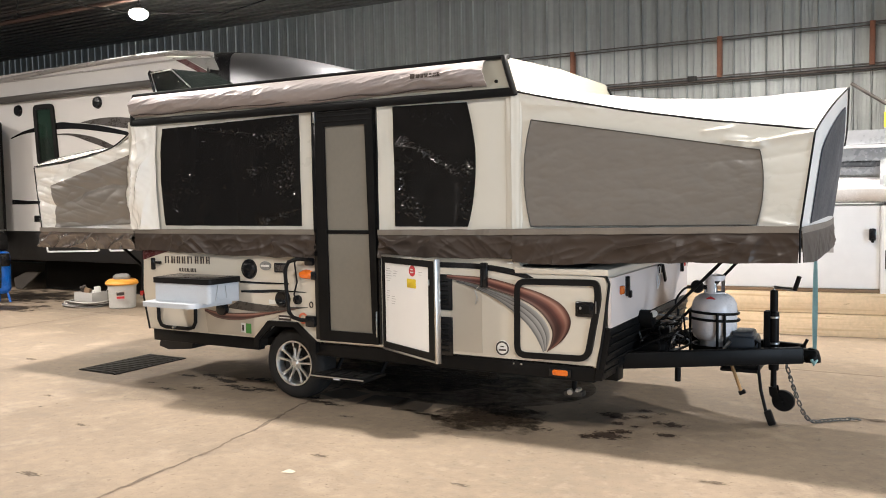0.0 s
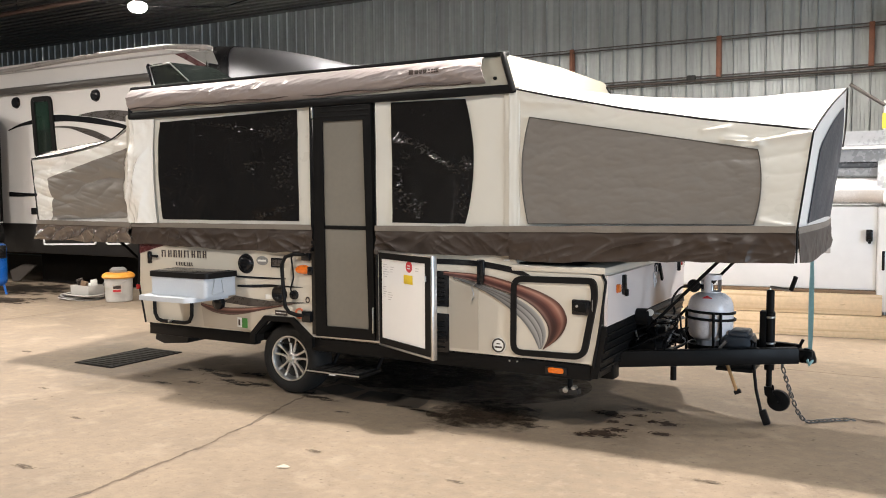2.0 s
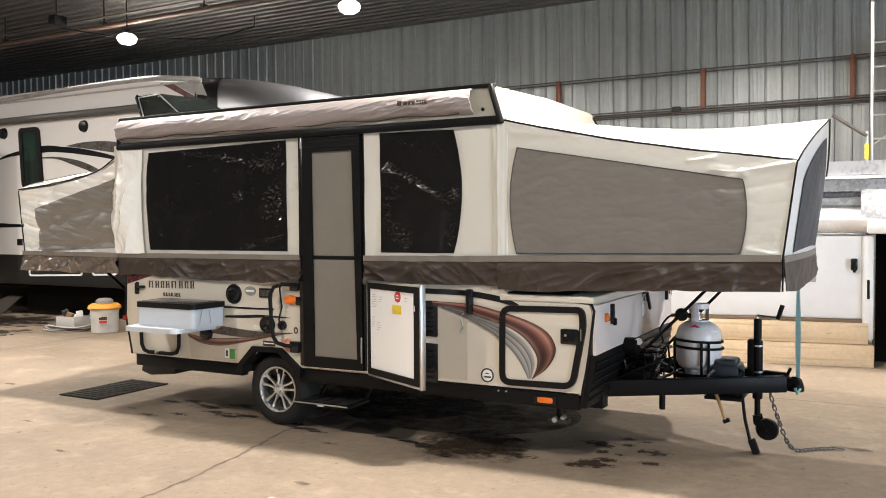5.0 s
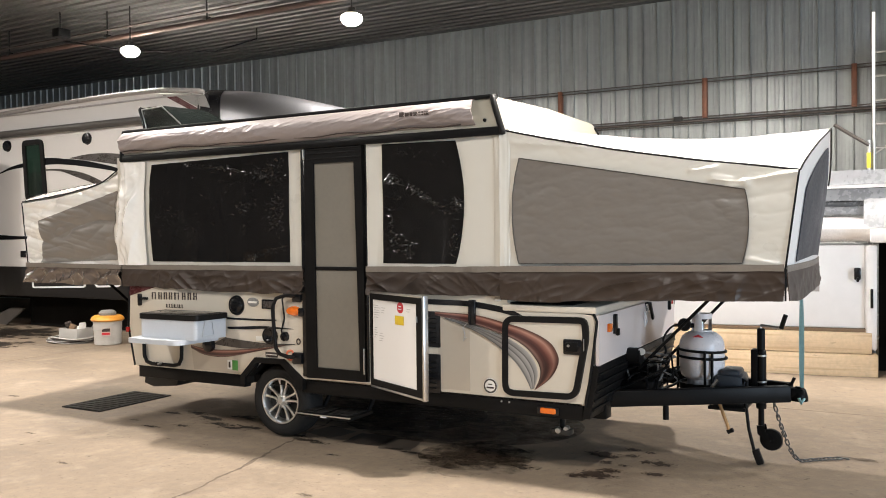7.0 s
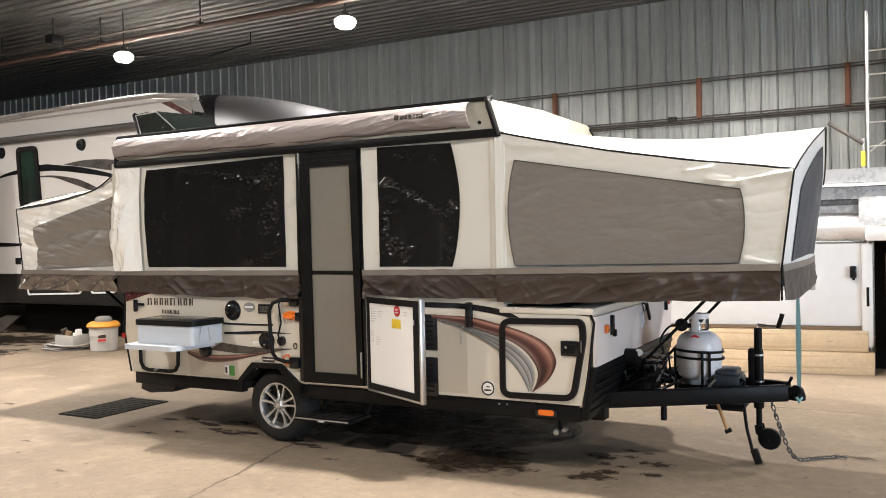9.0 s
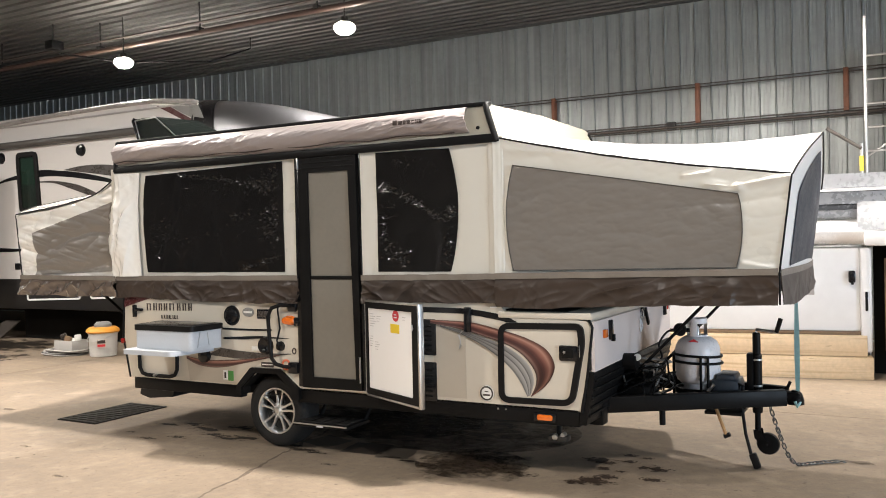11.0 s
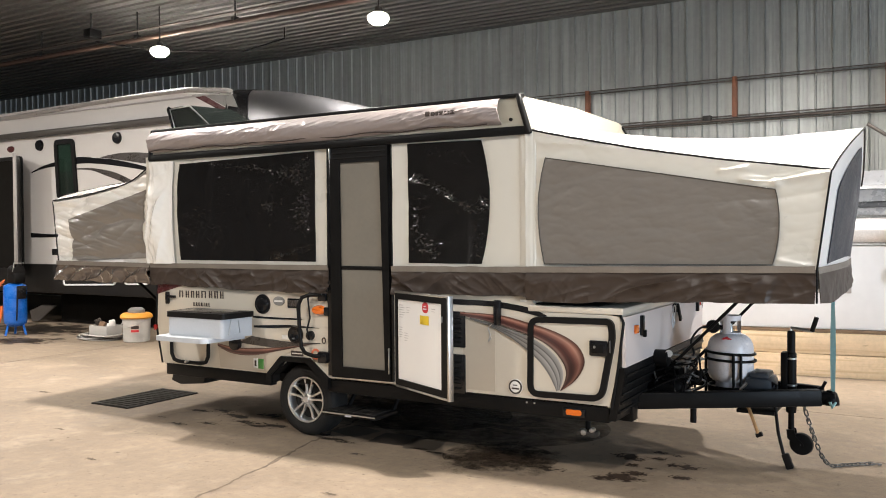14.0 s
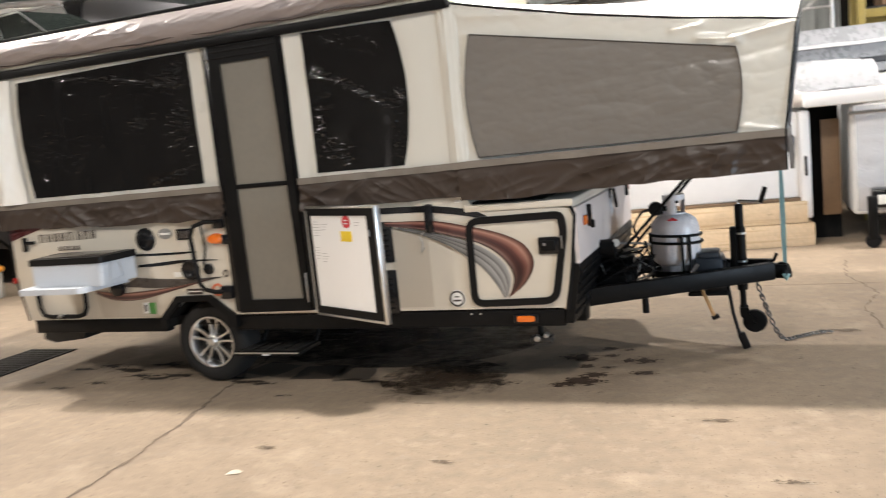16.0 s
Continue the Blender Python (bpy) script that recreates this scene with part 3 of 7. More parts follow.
def floor_drain():
    t = thing("floor_grate", "black slotted steel drain grate set in the concrete", "drain")
    x0, x1, y0, y1 = -5.42, -4.88, 0.05, 0.95
    # No recess here: a flat near-black plate paints the pit's shade.
    block("pit_shade", INSIDE_DARK, t, (x0, x1, y0, y1, 0.0005, 0.003), bevel=0)
    block("grate_frame", GRATE, t, (x0, x0 + 0.03, y0, y1, 0.002, 0.012), bevel=0.002)
    block("grate_frame", GRATE, t, (x1 - 0.03, x1, y0, y1, 0.002, 0.012), bevel=0.002)
    n = 13
    for i in range(n):
        y = y0 + (y1 - y0) * (i + 0.5) / n
        block("slat", GRATE, t, (x0 + 0.03, x1 - 0.03, y - 0.021, y + 0.021, 0.003, 0.014), bevel=0.003)


floor_drain()


def floor_mark(x, y, r, colour, rough, hard, seed, sx=1.0, sy=1.0, label="dark wet stain and painted shade on the concrete floor", z=0.003, fill=0.0):
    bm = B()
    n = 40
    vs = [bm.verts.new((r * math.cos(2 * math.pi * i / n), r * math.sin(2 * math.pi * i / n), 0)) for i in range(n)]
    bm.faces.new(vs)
    m = blot_material("floor_stain_shade", colour, rough, r, hard, seed, fill)
    p = part("floor_stain_shade", bm, m, None)
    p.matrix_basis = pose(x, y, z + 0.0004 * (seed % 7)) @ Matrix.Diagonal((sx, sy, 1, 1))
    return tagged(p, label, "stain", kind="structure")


DARK_OIL, WET_SHADE, DAMP = (0.026, 0.016, 0.009), (0.024, 0.018, 0.013), (0.12, 0.098, 0.078)
OIL = "brown oil stain soaked into the concrete floor"
floor_mark(-0.90, 0.22, 0.72, (0.045, 0.027, 0.015), 0.75, 0.75, 1, 0.80, 0.75, OIL, fill=0.35)
floor_mark(-0.95, 0.24, 0.42, DARK_OIL, 0.7, 0.55, 2, 1.05, 0.95, OIL, fill=0.85)
floor_mark(-0.85, 0.05, 0.85, (0.10, 0.066, 0.038), 0.8, 0.06, 3, 0.85, 0.75, "fine splatter of brown oil on the concrete floor", fill=-0.62)
floor_mark(-0.52, 0.12, 0.16, DARK_OIL, 0.7, 0.2, 16, 1.2, 0.7, OIL, fill=0.1)
floor_mark(-1.24, 0.06, 0.13, DARK_OIL, 0.7, 0.2, 18, 1.1, 0.6, OIL, fill=0.2)
for k, (mx, my, mr) in enumerate(((0.0, 0.17, 0.17), (-0.09, 0.10, 0.12), (0.07, 0.30, 0.11), (-0.13, 0.72, 0.15), (-0.05, 0.66, 0.09), (0.32, 0.645, 0.13), (0.37, 0.36, 0.10), (0.05, 0.94, 0.07), (0.10, 0.75, 0.08), (-0.02, 0.50, 0.08), (0.20, 0.90, 0.06), (0.12, 0.47, 0.05))):
    floor_mark(mx, my, mr, (0.042, 0.026, 0.018), 0.65, 0.10, 30 + k, 1.2, 0.8, "small dark oil drips on the concrete floor", fill=0.15)
# Two soft blots paint the camper's shade onto the wet floor below it.
floor_mark(-1.6, 1.25, 1.5, WET_SHADE, 0.8, 0.9, 15, 0.75, 0.55, fill=1.2)
floor_mark(-2.6, 1.3, 1.4, WET_SHADE, 0.8, 0.9, 17, 0.85, 0.55, fill=1.2)
for k, (mx, my, mr) in enumerate(((-4.28, -0.04, 0.06), (-3.92, -0.16, 0.09), (-3.72, -0.02, 0.10), (-3.45, 0.18, 0.16), (-3.25, 0.12, 0.13), (-3.12, 0.20, 0.16), (-4.20, 0.33, 0.12), (-3.70, 0.32, 0.20), (-3.95, 0.42, 0.16), (-3.4, 0.5, 0.2), (-3.0, 0.36, 0.16), (-2.39, 0.07, 0.13), (-2.25, 0.03, 0.10), (-1.94, -0.22, 0.06), (-1.44, 0.11, 0.09), (-1.6, 0.14, 0.07), (-2.55, 0.16, 0.1))):
    floor_mark(mx, my, mr, WET_SHADE, 0.65, 0.12, 40 + k, 1.7, 0.55, fill=0.1)


def dark_patch(x0, y0, x1, y1, depth, colour, seed):
    """A darker patch of floor with straight, slightly uneven sides."""
    rnd = random.Random(seed)
    bm = B()
    d = Vector((x1 - x0, y1 - y0))
    side = Vector((-d.y, d.x)).normalized() * depth
    edge = []
    for (ax, ay), (bx, by) in zip(((x0, y0), (x1, y1), (x1 + side.x, y1 + side.y), (x0 + side.x, y0 + side.y)), ((x1, y1), (x1 + side.x, y1 + side.y), (x0 + side.x, y0 + side.y), (x0, y0))):
        for i in range(7):
            t = i / 7
            edge.append(bm.verts.new((ax + (bx - ax) * t + rnd.uniform(-0.01, 0.01), ay + (by - ay) * t + rnd.uniform(-0.01, 0.01), 0.0018)))
    bm.faces.new(edge)
    m = mat("darker_concrete", colour, 0.6, vary=0.35, scale=5)
    tagged(part("dark_patch", bm, m), "darker straight-sided patch on the concrete floor", "stain", kind="structure")


dark_patch(-2.10, 0.14, -1.76, 0.17, 0.33, (0.045, 0.034, 0.025), 5)
dark_patch(-1.74, 0.10, -1.47, 0.16, 0.36, (0.085, 0.066, 0.048), 6)
dark_patch(-2.60, 0.30, -2.28, 0.20, 0.30, (0.075, 0.058, 0.042), 7)
for k, (mx, my, mr) in enumerate(((0.85, -0.47, 0.10), (-0.42, -1.17, 0.07), (-1.5, -1.1, 0.08), (-3.6, -1.3, 0.08), (-4.7, -0.8, 0.07), (-2.9, -2.2, 0.09), (1.2, -1.2, 0.08), (-6.4, 0.2, 0.12), (2.1, 0.4, 0.12), (1.6, 1.4, 0.14))):
    floor_mark(mx, my, mr, (0.12, 0.09, 0.065), 0.75, 0.3, 60 + k, 1.5, 0.5, "small dark spot on the concrete floor", fill=0.2)
floor_mark(-10.9, 2.85, 0.75, (0.03, 0.022, 0.016), 0.6, 0.2, 9, 1.2, 0.75, fill=0.35)
floor_mark(-12.2, 4.0, 1.2, WET_SHADE, 0.7, 0.3, 10, 1.4, 0.7, fill=0.5)
floor_mark(-10.9, 2.75, 0.7, (0.05, 0.038, 0.028), 0.7, 0.3, 11, 1.8, 0.25)


# ---- the pop-up camper ----
camper = thing("popup_camper", "cream pop-up tent camper, raised, with brown skirt and bronze swoosh decals", "camper")
W = 2.14


def camper_body():
    side = [(-2.45, 0.505), (-2.59, 0.628), (-2.82, 0.628), (-2.96, 0.50), (-4.31, 0.50), (-4.39, 0.86), (-4.37, 1.24), (-0.58, 1.24), (-0.56, 1.165), (0.06, 1.13), (0.08, 1.08), (0.045, 0.78), (0.0, 0.505)]
    bm = B()
    prism(bm, side, "y", 0.0, W)
    bmesh.ops.bevel(bm, geom=[e for e in bm.edges if abs(e.verts[0].co.y - e.verts[1].co.y) < 1e-6], offset=0.012, segments=2, affect="EDGES")
    body = part("body", bm, CREAM, camper, "cream fibreglass lower body", smooth=True)
    # the front face, its dark lower half and the edge trims
    plate("front_panel", FRONT_WHITE, body, [(0.02, 1.115), (W - 0.02, 1.115), (W - 0.02, 0.79), (0.02, 0.78)], "x", 0.07, 0.0925, "white front panel")
    bm = B()
    prism(bm, [(0.087, 0.775), (0.095, 0.74), (0.03, 0.42), (-0.02, 0.42), (0.03, 0.775)], "y", 0.004, W - 0.004)
    lower = part("stone_guard", bm, BLACK, camper, "black treaded front stone guard")
    for k in range(5):
        z = 0.47 + k * 0.06
        x = 0.03 + (z - 0.42) * 0.203
        block("rib", BLACK, lower, (x, x + 0.014, 0.02, W - 0.02, z, z + 0.018), bevel=0.004)
    bar("edge_trim", BLACK_TRIM, body, [(0.065, -0.002, 1.13), (0.088, -0.004, 1.08), (0.05, -0.004, 0.78), (0.005, -0.002, 0.5)], 0.009)
    bar("edge_trim", BLACK_TRIM, body, [(0.07, W, 1.13), (0.088, W, 1.08), (0.05, W, 0.78), (0.005, W, 0.5)], 0.009)
    bar("edge_trim", BLACK_TRIM, body, [(-4.37, -0.003, 1.24), (-4.392, -0.004, 0.86), (-4.312, -0.003, 0.5)], 0.008)
    lid = block("deck_lid", CREAM, camper, (-0.60, 0.085, -0.012, W + 0.01, 1.128, 1.175), bevel=0.012, label="cream front deck lid")
    # Thin dark strip in place of the shadow gap above the lid.
    block("lid_gap_shade", BLACK_TRIM, lid, (-0.59, -0.1, 0.05, W - 0.05, 1.1755, 1.184), bevel=0.003)
    # chassis skirts below the body, broken by the wheel arch
    block("chassis_rail", BLACK, camper, (-4.28, -3.0, 0.012, 0.09, 0.395, 0.505), bevel=0.008)
    block("chassis_rail", BLACK, camper, (-2.38, -0.02, 0.012, 0.09, 0.40, 0.53), bevel=0.008)
    block("chassis_rail", BLACK, camper, (-4.28, -0.02, W - 0.09, W - 0.012, 0.395, 0.505), bevel=0.008)
    block("underfloor", BLACK, camper, (-4.25, 0.0, 0.08, W - 0.08, 0.43, 0.50), bevel=0)
    block("sill_strip", ALUMINIUM, camper, (-2.33, -1.70, -0.004, 0.02, 0.525, 0.54), bevel=0.003, label="thin aluminium sill strip")
    fl = block("side_marker", AMBER, camper, (-0.325, -0.205, -0.016, 0.02, 0.428, 0.474), bevel=0.018, label="amber side marker light")
    block("base", BLACK_GLOSS, fl, (-0.345, -0.185, -0.004, 0.012, 0.422, 0.48), bevel=0.003)
    block("side_marker", RED_LENS, camper, (-4.42, -4.375, -0.014, 0.06, 0.80, 0.85), bevel=0.008, label="red rear side marker light")
    for x in (-0.62, -0.56):
        turned("screw", STEEL, camper, [(0.003, -0.004), (0.007, -0.003), (0.008, 0.02)], (x, 0.008, 0.485), "y", 8)


camper_body()


def wheel_arch():
    outer = [(-3.02, 0.43), (-3.02, 0.50), (-2.86, 0.662), (-2.56, 0.665), (-2.36, 0.515), (-2.36, 0.43)]
    inner = [(-2.965, 0.43), (-2.965, 0.495), (-2.83, 0.622), (-2.585, 0.625), (-2.43, 0.505), (-2.43, 0.43)]
    bm = B()
    prism(bm, outer + inner[::-1], "y", -0.03, 0.33)
    part("fender", bm, BLACK, camper, "black wheel arch trim")
    bm = B()
    prism(bm, [(-3.0, 0.42), (-2.84, 0.64), (-2.57, 0.64), (-2.40, 0.42)], "y", 0.34, 0.40)
    part("wheel_well", bm, INSIDE_DARK, camper)
    bm = B()
    prism(bm, [(-2.965, 0.43), (-2.965, 0.495), (-2.83, 0.622), (-2.585, 0.625), (-2.43, 0.505), (-2.43, 0.43), (-2.436, 0.43), (-2.436, 0.50), (-2.59, 0.618), (-2.825, 0.615), (-2.958, 0.49), (-2.958, 0.43)], "y", -0.012, 0.34)
    part("arch_liner", bm, INSIDE_DARK, camper)


wheel_arch()


def road_wheel(cx, y_out, sign):
    """A tyre on a cast alloy rim with five split spokes; sign -1 faces the viewer's side."""
    R, HUB = 0.303, 0.303
    t = turned("wheel", TREAD, camper, [(0.182, 0.004), (0.192, -0.004), (0.225, -0.016), (0.262, -0.014), (0.287, 0.004), (0.299, 0.026), (R, 0.05), (R, 0.15), (0.297, 0.18), (0.25, 0.20), (0.182, 0.195)], (cx, y_out, HUB), "y", 48, "black tyre", True)
    if sign > 0:
        return
    turned("rim", ALLOY, t, [(0.170, 0.022), (0.174, 0.004), (0.180, -0.010), (0.190, -0.010), (0.193, 0.002), (0.186, 0.03), (0.176, 0.11), (0.166, 0.11)], (cx, y_out, HUB), "y", 48, "machined alloy rim", True)
    turned("wheel_pocket", ALLOY_DARK, t, [(0.01, 0.075), (0.08, 0.075), (0.176, 0.07), (0.176, 0.10)], (cx, y_out, HUB), "y", 32)
    turned("hub_cap", ALLOY, t, [(0.006, -0.006), (0.024, -0.003), (0.030, 0.008), (0.046, 0.016), (0.050, 0.06)], (cx, y_out, HUB), "y", 24)
    for k in range(5):
        a = math.radians(86 + 72 * k)
        for side in (-1, 1):
            bm = B()
            sec = []
            for rad, off, w in ((0.040, 0.013, 0.012), (0.075, 0.018, 0.0105), (0.115, 0.027, 0.0105), (0.150, 0.036, 0.012), (0.176, 0.043, 0.016)):
                tang = V(-math.sin(a), 0, math.cos(a))
                d = 0.014 + 0.03 * math.sin(math.pi * min(1.0, (rad - 0.04) / 0.14)) * 0.5
                c = V(cx + rad * math.cos(a), y_out + d, HUB + rad * math.sin(a)) + tang * (side * off)
                sec.append([bm.verts.new(c + tang * w + V(0, 0.004, 0)), bm.verts.new(c + tang * w * 0.6 + V(0, -0.006, 0)), bm.verts.new(c - tang * w * 0.6 + V(0, -0.006, 0)), bm.verts.new(c - tang * w + V(0, 0.004, 0)), bm.verts.new(c + V(0, 0.03, 0))])
            for A, C in zip(sec, sec[1:]):
                for i in range(5):
                    bm.faces.new((A[i], A[(i + 1) % 5], C[(i + 1) % 5], C[i]))
            bm.faces.new(sec[0][::-1])
            bm.faces.new(sec[-1])
            part("spoke", bm, ALLOY, t, smooth=True)
        b2 = a + math.radians(36)
        turned("lug_nut", STEEL, t, [(0.003, 0.012), (0.009, 0.014), (0.010, 0.06)], (cx + 0.055 * math.cos(b2), y_out, HUB + 0.055 * math.sin(b2)), "y", 6)


road_wheel(-2.66, 0.06, -1)
road_wheel(-2.66, W - 0.28, 1)
bar("axle", BLACK, camper, [(-2.68, 0.2, 0.30), (-2.68, W - 0.2, 0.30)], 0.035)
block("suspension_arm", BLACK, camper, (-3.0, -2.65, 0.13, 0.2, 0.30, 0.42), bevel=0.02)


def steps():
    t = block("entry_step", BLACK, camper, (-2.40, -1.88, -0.05, 0.27, 0.225, 0.255), bevel=0.01, label="black pressed-steel entry step")
    for i in range(5):
        for j in range(3):
            turned("tread_stud", GREASE, t, [(0.012, 0.0), (0.016, 0.006), (0.010, 0.012)], (-2.33 + i * 0.1, 0.02 + j * 0.1, 0.25), "z", 10)
    block("front_lip", ALUMINIUM, t, (-2.40, -1.88, -0.056, -0.05, 0.243, 0.255), bevel=0.002, label="worn bright front lip")
    for k in range(4):
        block("tread_plate", GREASE, t, (-2.37 + k * 0.12, -2.28 + k * 0.12, -0.01, 0.22, 0.254, 0.262), bevel=0.004)
    block("label_plate", WHITE_PAINT, t, (-2.17, -2.11, -0.056, -0.048, 0.232, 0.25), bevel=0.001)
    for x in (-2.36, -1.92):
        bar("step_arm", BLACK, t, [(x, 0.25, 0.24), (x, 0.34, 0.34), (x, 0.34, 0.45)], 0.018)


steps()


def stabiliser(x):
    bm = B()
    tube(bm, [(x, 0.28, 0.44), (x + 0.05, 0.12, 0.30)], 0.02)
    solid(bm, x - 0.02, x + 0.12, 0.09, 0.17, 0.27, 0.31, bevel=0.008)
    s = part("stabiliser_jack", bm, GREASE, camper, "folded black stabiliser jack", smooth=True)
    turned("jack_nut", STEEL, s, [(0.008, -0.02), (0.02, -0.015), (0.022, 0.03)], (x + 0.03, 0.1, 0.30), "y", 12)
    turned("jack_nut", STEEL, s, [(0.008, -0.02), (0.017, -0.015), (0.018, 0.03)], (x + 0.085, 0.11, 0.315), "y", 12)


stabiliser(-0.26)
bm = B()
prism(bm, [(-4.42, 0.30), (-4.30, 0.27), (-4.0, 0.30), (-3.97, 0.39), (-4.4, 0.39)], "y", 0.2, 0.5)
part("rear_stabiliser", bm, GREASE, camper, "folded black stabiliser jack")


# decals and fittings on the near side
def spline(pts, n=6):
    out = []
    P = [Vector(p) for p in pts]
    for i in range(len(P) - 1):
        a, b, c, d = P[max(i - 1, 0)], P[i], P[i + 1], P[min(i + 2, len(P) - 1)]
        for j in range(n):
            t = j / n
            out.append(tuple(0.5 * (2 * b + (c - a) * t + (2 * a - 5 * b + 4 * c - d) * t * t + (3 * b - a - 3 * c + d) * t ** 3)))
    out.append(tuple(P[-1]))
    return out


def swoosh(name, material, top, low, y, label=""):
    """A band between two curves, laid on the side."""
    n = 30

    def at(c, t):
        f = t * (len(c) - 1)
        i = min(int(f), len(c) - 2)
        return Vector(c[i]).lerp(Vector(c[i + 1]), f - i)
    a, b = spline(top), spline(low)
    bm = B()
    sheet(bm, lambda u, v: V(*[(lambda q: (q.x, y, q.y))(at(a, u).lerp(at(b, u), v))][0]), n, 2, 0.002, (0, 1, 0))
    return part(name, bm, material, camper, label)


swoosh("decal", BLACK_GLOSS, [(-1.21, 1.194), (-0.95, 1.192), (-0.78, 1.182), (-0.57, 1.149), (-0.45, 1.10)], [(-1.21, 1.155), (-0.95, 1.153), (-0.82, 1.145), (-0.64, 1.12), (-0.53, 1.098)], -0.006, "black swoosh decal")
def decal_print(name, across, along):
    """A printed decal: colours run across the band, and the print lightens and darkens along it."""
    m = bpy.data.materials.new(name)
    m.use_nodes = True
    n, l = m.node_tree.nodes, m.node_tree.links
    b = n["Principled BSDF"]
    b.inputs["Roughness"].default_value, b.inputs["Coat Weight"].default_value = 0.28, 0.35
    uv = n.new("ShaderNodeUVMap")
    sp = n.new("ShaderNodeSeparateXYZ")
    l.new(uv.outputs[0], sp.inputs[0])
    ramps = []
    for stops, out in ((across, "Y"), (along, "X")):
        r = n.new("ShaderNodeValToRGB")
        e = r.color_ramp.elements
        while len(e) < len(stops):
            e.new(0.5)
        for el, (p, c) in zip(e, stops):
            el.position, el.color = p, (*c, 1)
        l.new(sp.outputs[out], r.inputs[0])
        ramps.append(r.outputs[0])
    mx = n.new("ShaderNodeMix")
    mx.data_type, mx.blend_type = "RGBA", "MULTIPLY"
    mx.inputs[0].default_value = 1.0
    l.new(ramps[0], mx.inputs[6])
    l.new(ramps[1], mx.inputs[7])
    l.new(mx.outputs[2], b.inputs["Base Color"])
    return m


def printed_swoosh(material, top, low, y, label):
    a, b = spline(top), spline(low)
    nu, nv = 48, 12

    def at(c, t):
        f = t * (len(c) - 1)
        i = min(int(f), len(c) - 2)
        return Vector(c[i]).lerp(Vector(c[i + 1]), f - i)
    bm = B()
    lay = bm.loops.layers.uv.new("UVMap")
    for yy in (y, y + 0.002):
        g = []
        for i in range(nu + 1):
            p, q = at(a, i / nu), at(b, i / nu)
            g.append([bm.verts.new((p.x + (q.x - p.x) * k / nv, yy, p.y + (q.y - p.y) * k / nv)) for k in range(nv + 1)])
        for i in range(nu):
            for k in range(nv):
                f = bm.faces.new((g[i][k], g[i + 1][k], g[i + 1][k + 1], g[i][k + 1]))
                for lp, (uu, vv) in zip(f.loops, ((i, k), (i + 1, k), (i + 1, k + 1), (i, k + 1))):
                    lp[lay].uv = (uu / nu, vv / nv)
    return part("decal", bm, material, camper, label)


BRONZE_PRINT = decal_print("bronze_print", ((0.0, (0.07, 0.03, 0.024)), (0.10, (0.14, 0.055, 0.04)), (0.24, (0.40, 0.215, 0.16)), (0.34, (0.27, 0.115, 0.085)), (0.52, (0.095, 0.032, 0.027)), (0.66, (0.05, 0.017, 0.016)), (0.78, (0.085, 0.03, 0.026)), (0.88, (0.20, 0.12, 0.10)), (1.0, (0.04, 0.02, 0.018))), ((0.0, (0.75, 0.7, 0.7)), (0.4, (0.95, 0.95, 0.95)), (0.56, (1.0, 1.0, 1.0)), (0.70, (0.55, 0.5, 0.5)), (0.85, (0.40, 0.36, 0.36)), (1.0, (0.6, 0.55, 0.55))))
GREY_PRINT = decal_print("grey_band_print", ((0.0, (0.42, 0.41, 0.39)), (0.10, (0.30, 0.29, 0.28)), (0.24, (0.21, 0.205, 0.195)), (0.30, (0.085, 0.08, 0.076)), (0.36, (0.36, 0.35, 0.335)), (0.55, (0.22, 0.215, 0.205)), (0.61, (0.085, 0.08, 0.076)), (0.67, (0.36, 0.35, 0.335)), (0.86, (0.23, 0.225, 0.215)), (0.94, (0.10, 0.095, 0.09)), (1.0, (0.30, 0.29, 0.28))), ((0.0, (0.45, 0.45, 0.45)), (0.35, (0.6, 0.6, 0.6)), (0.6, (1.0, 1.0, 1.0)), (1.0, (0.9, 0.9, 0.9))))
printed_swoosh(BRONZE_PRINT, [(-1.14, 1.103), (-0.82, 1.093), (-0.61, 1.053), (-0.40, 1.0), (-0.25, 0.93), (-0.185, 0.84), (-0.19, 0.76), (-0.25, 0.67), (-0.355, 0.59)], [(-1.14, 1.078), (-0.89, 1.04), (-0.71, 0.995), (-0.54, 0.945), (-0.42, 0.88), (-0.345, 0.80), (-0.315, 0.73), (-0.325, 0.66), (-0.357, 0.595)], -0.0165, "shaded bronze swoosh decal")
printed_swoosh(GREY_PRINT, [(-1.06, 1.066), (-0.88, 1.03), (-0.71, 0.985), (-0.54, 0.93), (-0.41, 0.85), (-0.35, 0.77), (-0.335, 0.69), (-0.36, 0.60)], [(-1.06, 1.055), (-0.90, 1.008), (-0.74, 0.94), (-0.61, 0.86), (-0.51, 0.78), (-0.445, 0.70), (-0.41, 0.64), (-0.385, 0.59)], -0.0150, "banded grey swoosh decal")
swoosh("decal", BLACK_GLOSS, [(-3.18, 0.983), (-2.9, 0.982), (-2.64, 0.984)], [(-3.18, 0.967), (-2.9, 0.966), (-2.64, 0.972)], -0.006, "thin black stripe decal")
swoosh("decal", BLACK_GLOSS, [(-3.17, 0.902), (-2.95, 0.915), (-2.75, 0.925), (-2.46, 0.915)], [(-3.17, 0.885), (-2.95, 0.89), (-2.75, 0.905), (-2.46, 0.913)], -0.006, "thin black stripe decal")
swoosh("decal", GREY_DARK, [(-3.20, 0.81), (-3.0, 0.795), (-2.75, 0.785), (-2.45, 0.793)], [(-3.35, 0.745), (-3.0, 0.728), (-2.75, 0.75), (-2.45, 0.788)], -0.006, "dark grey swoosh decal")
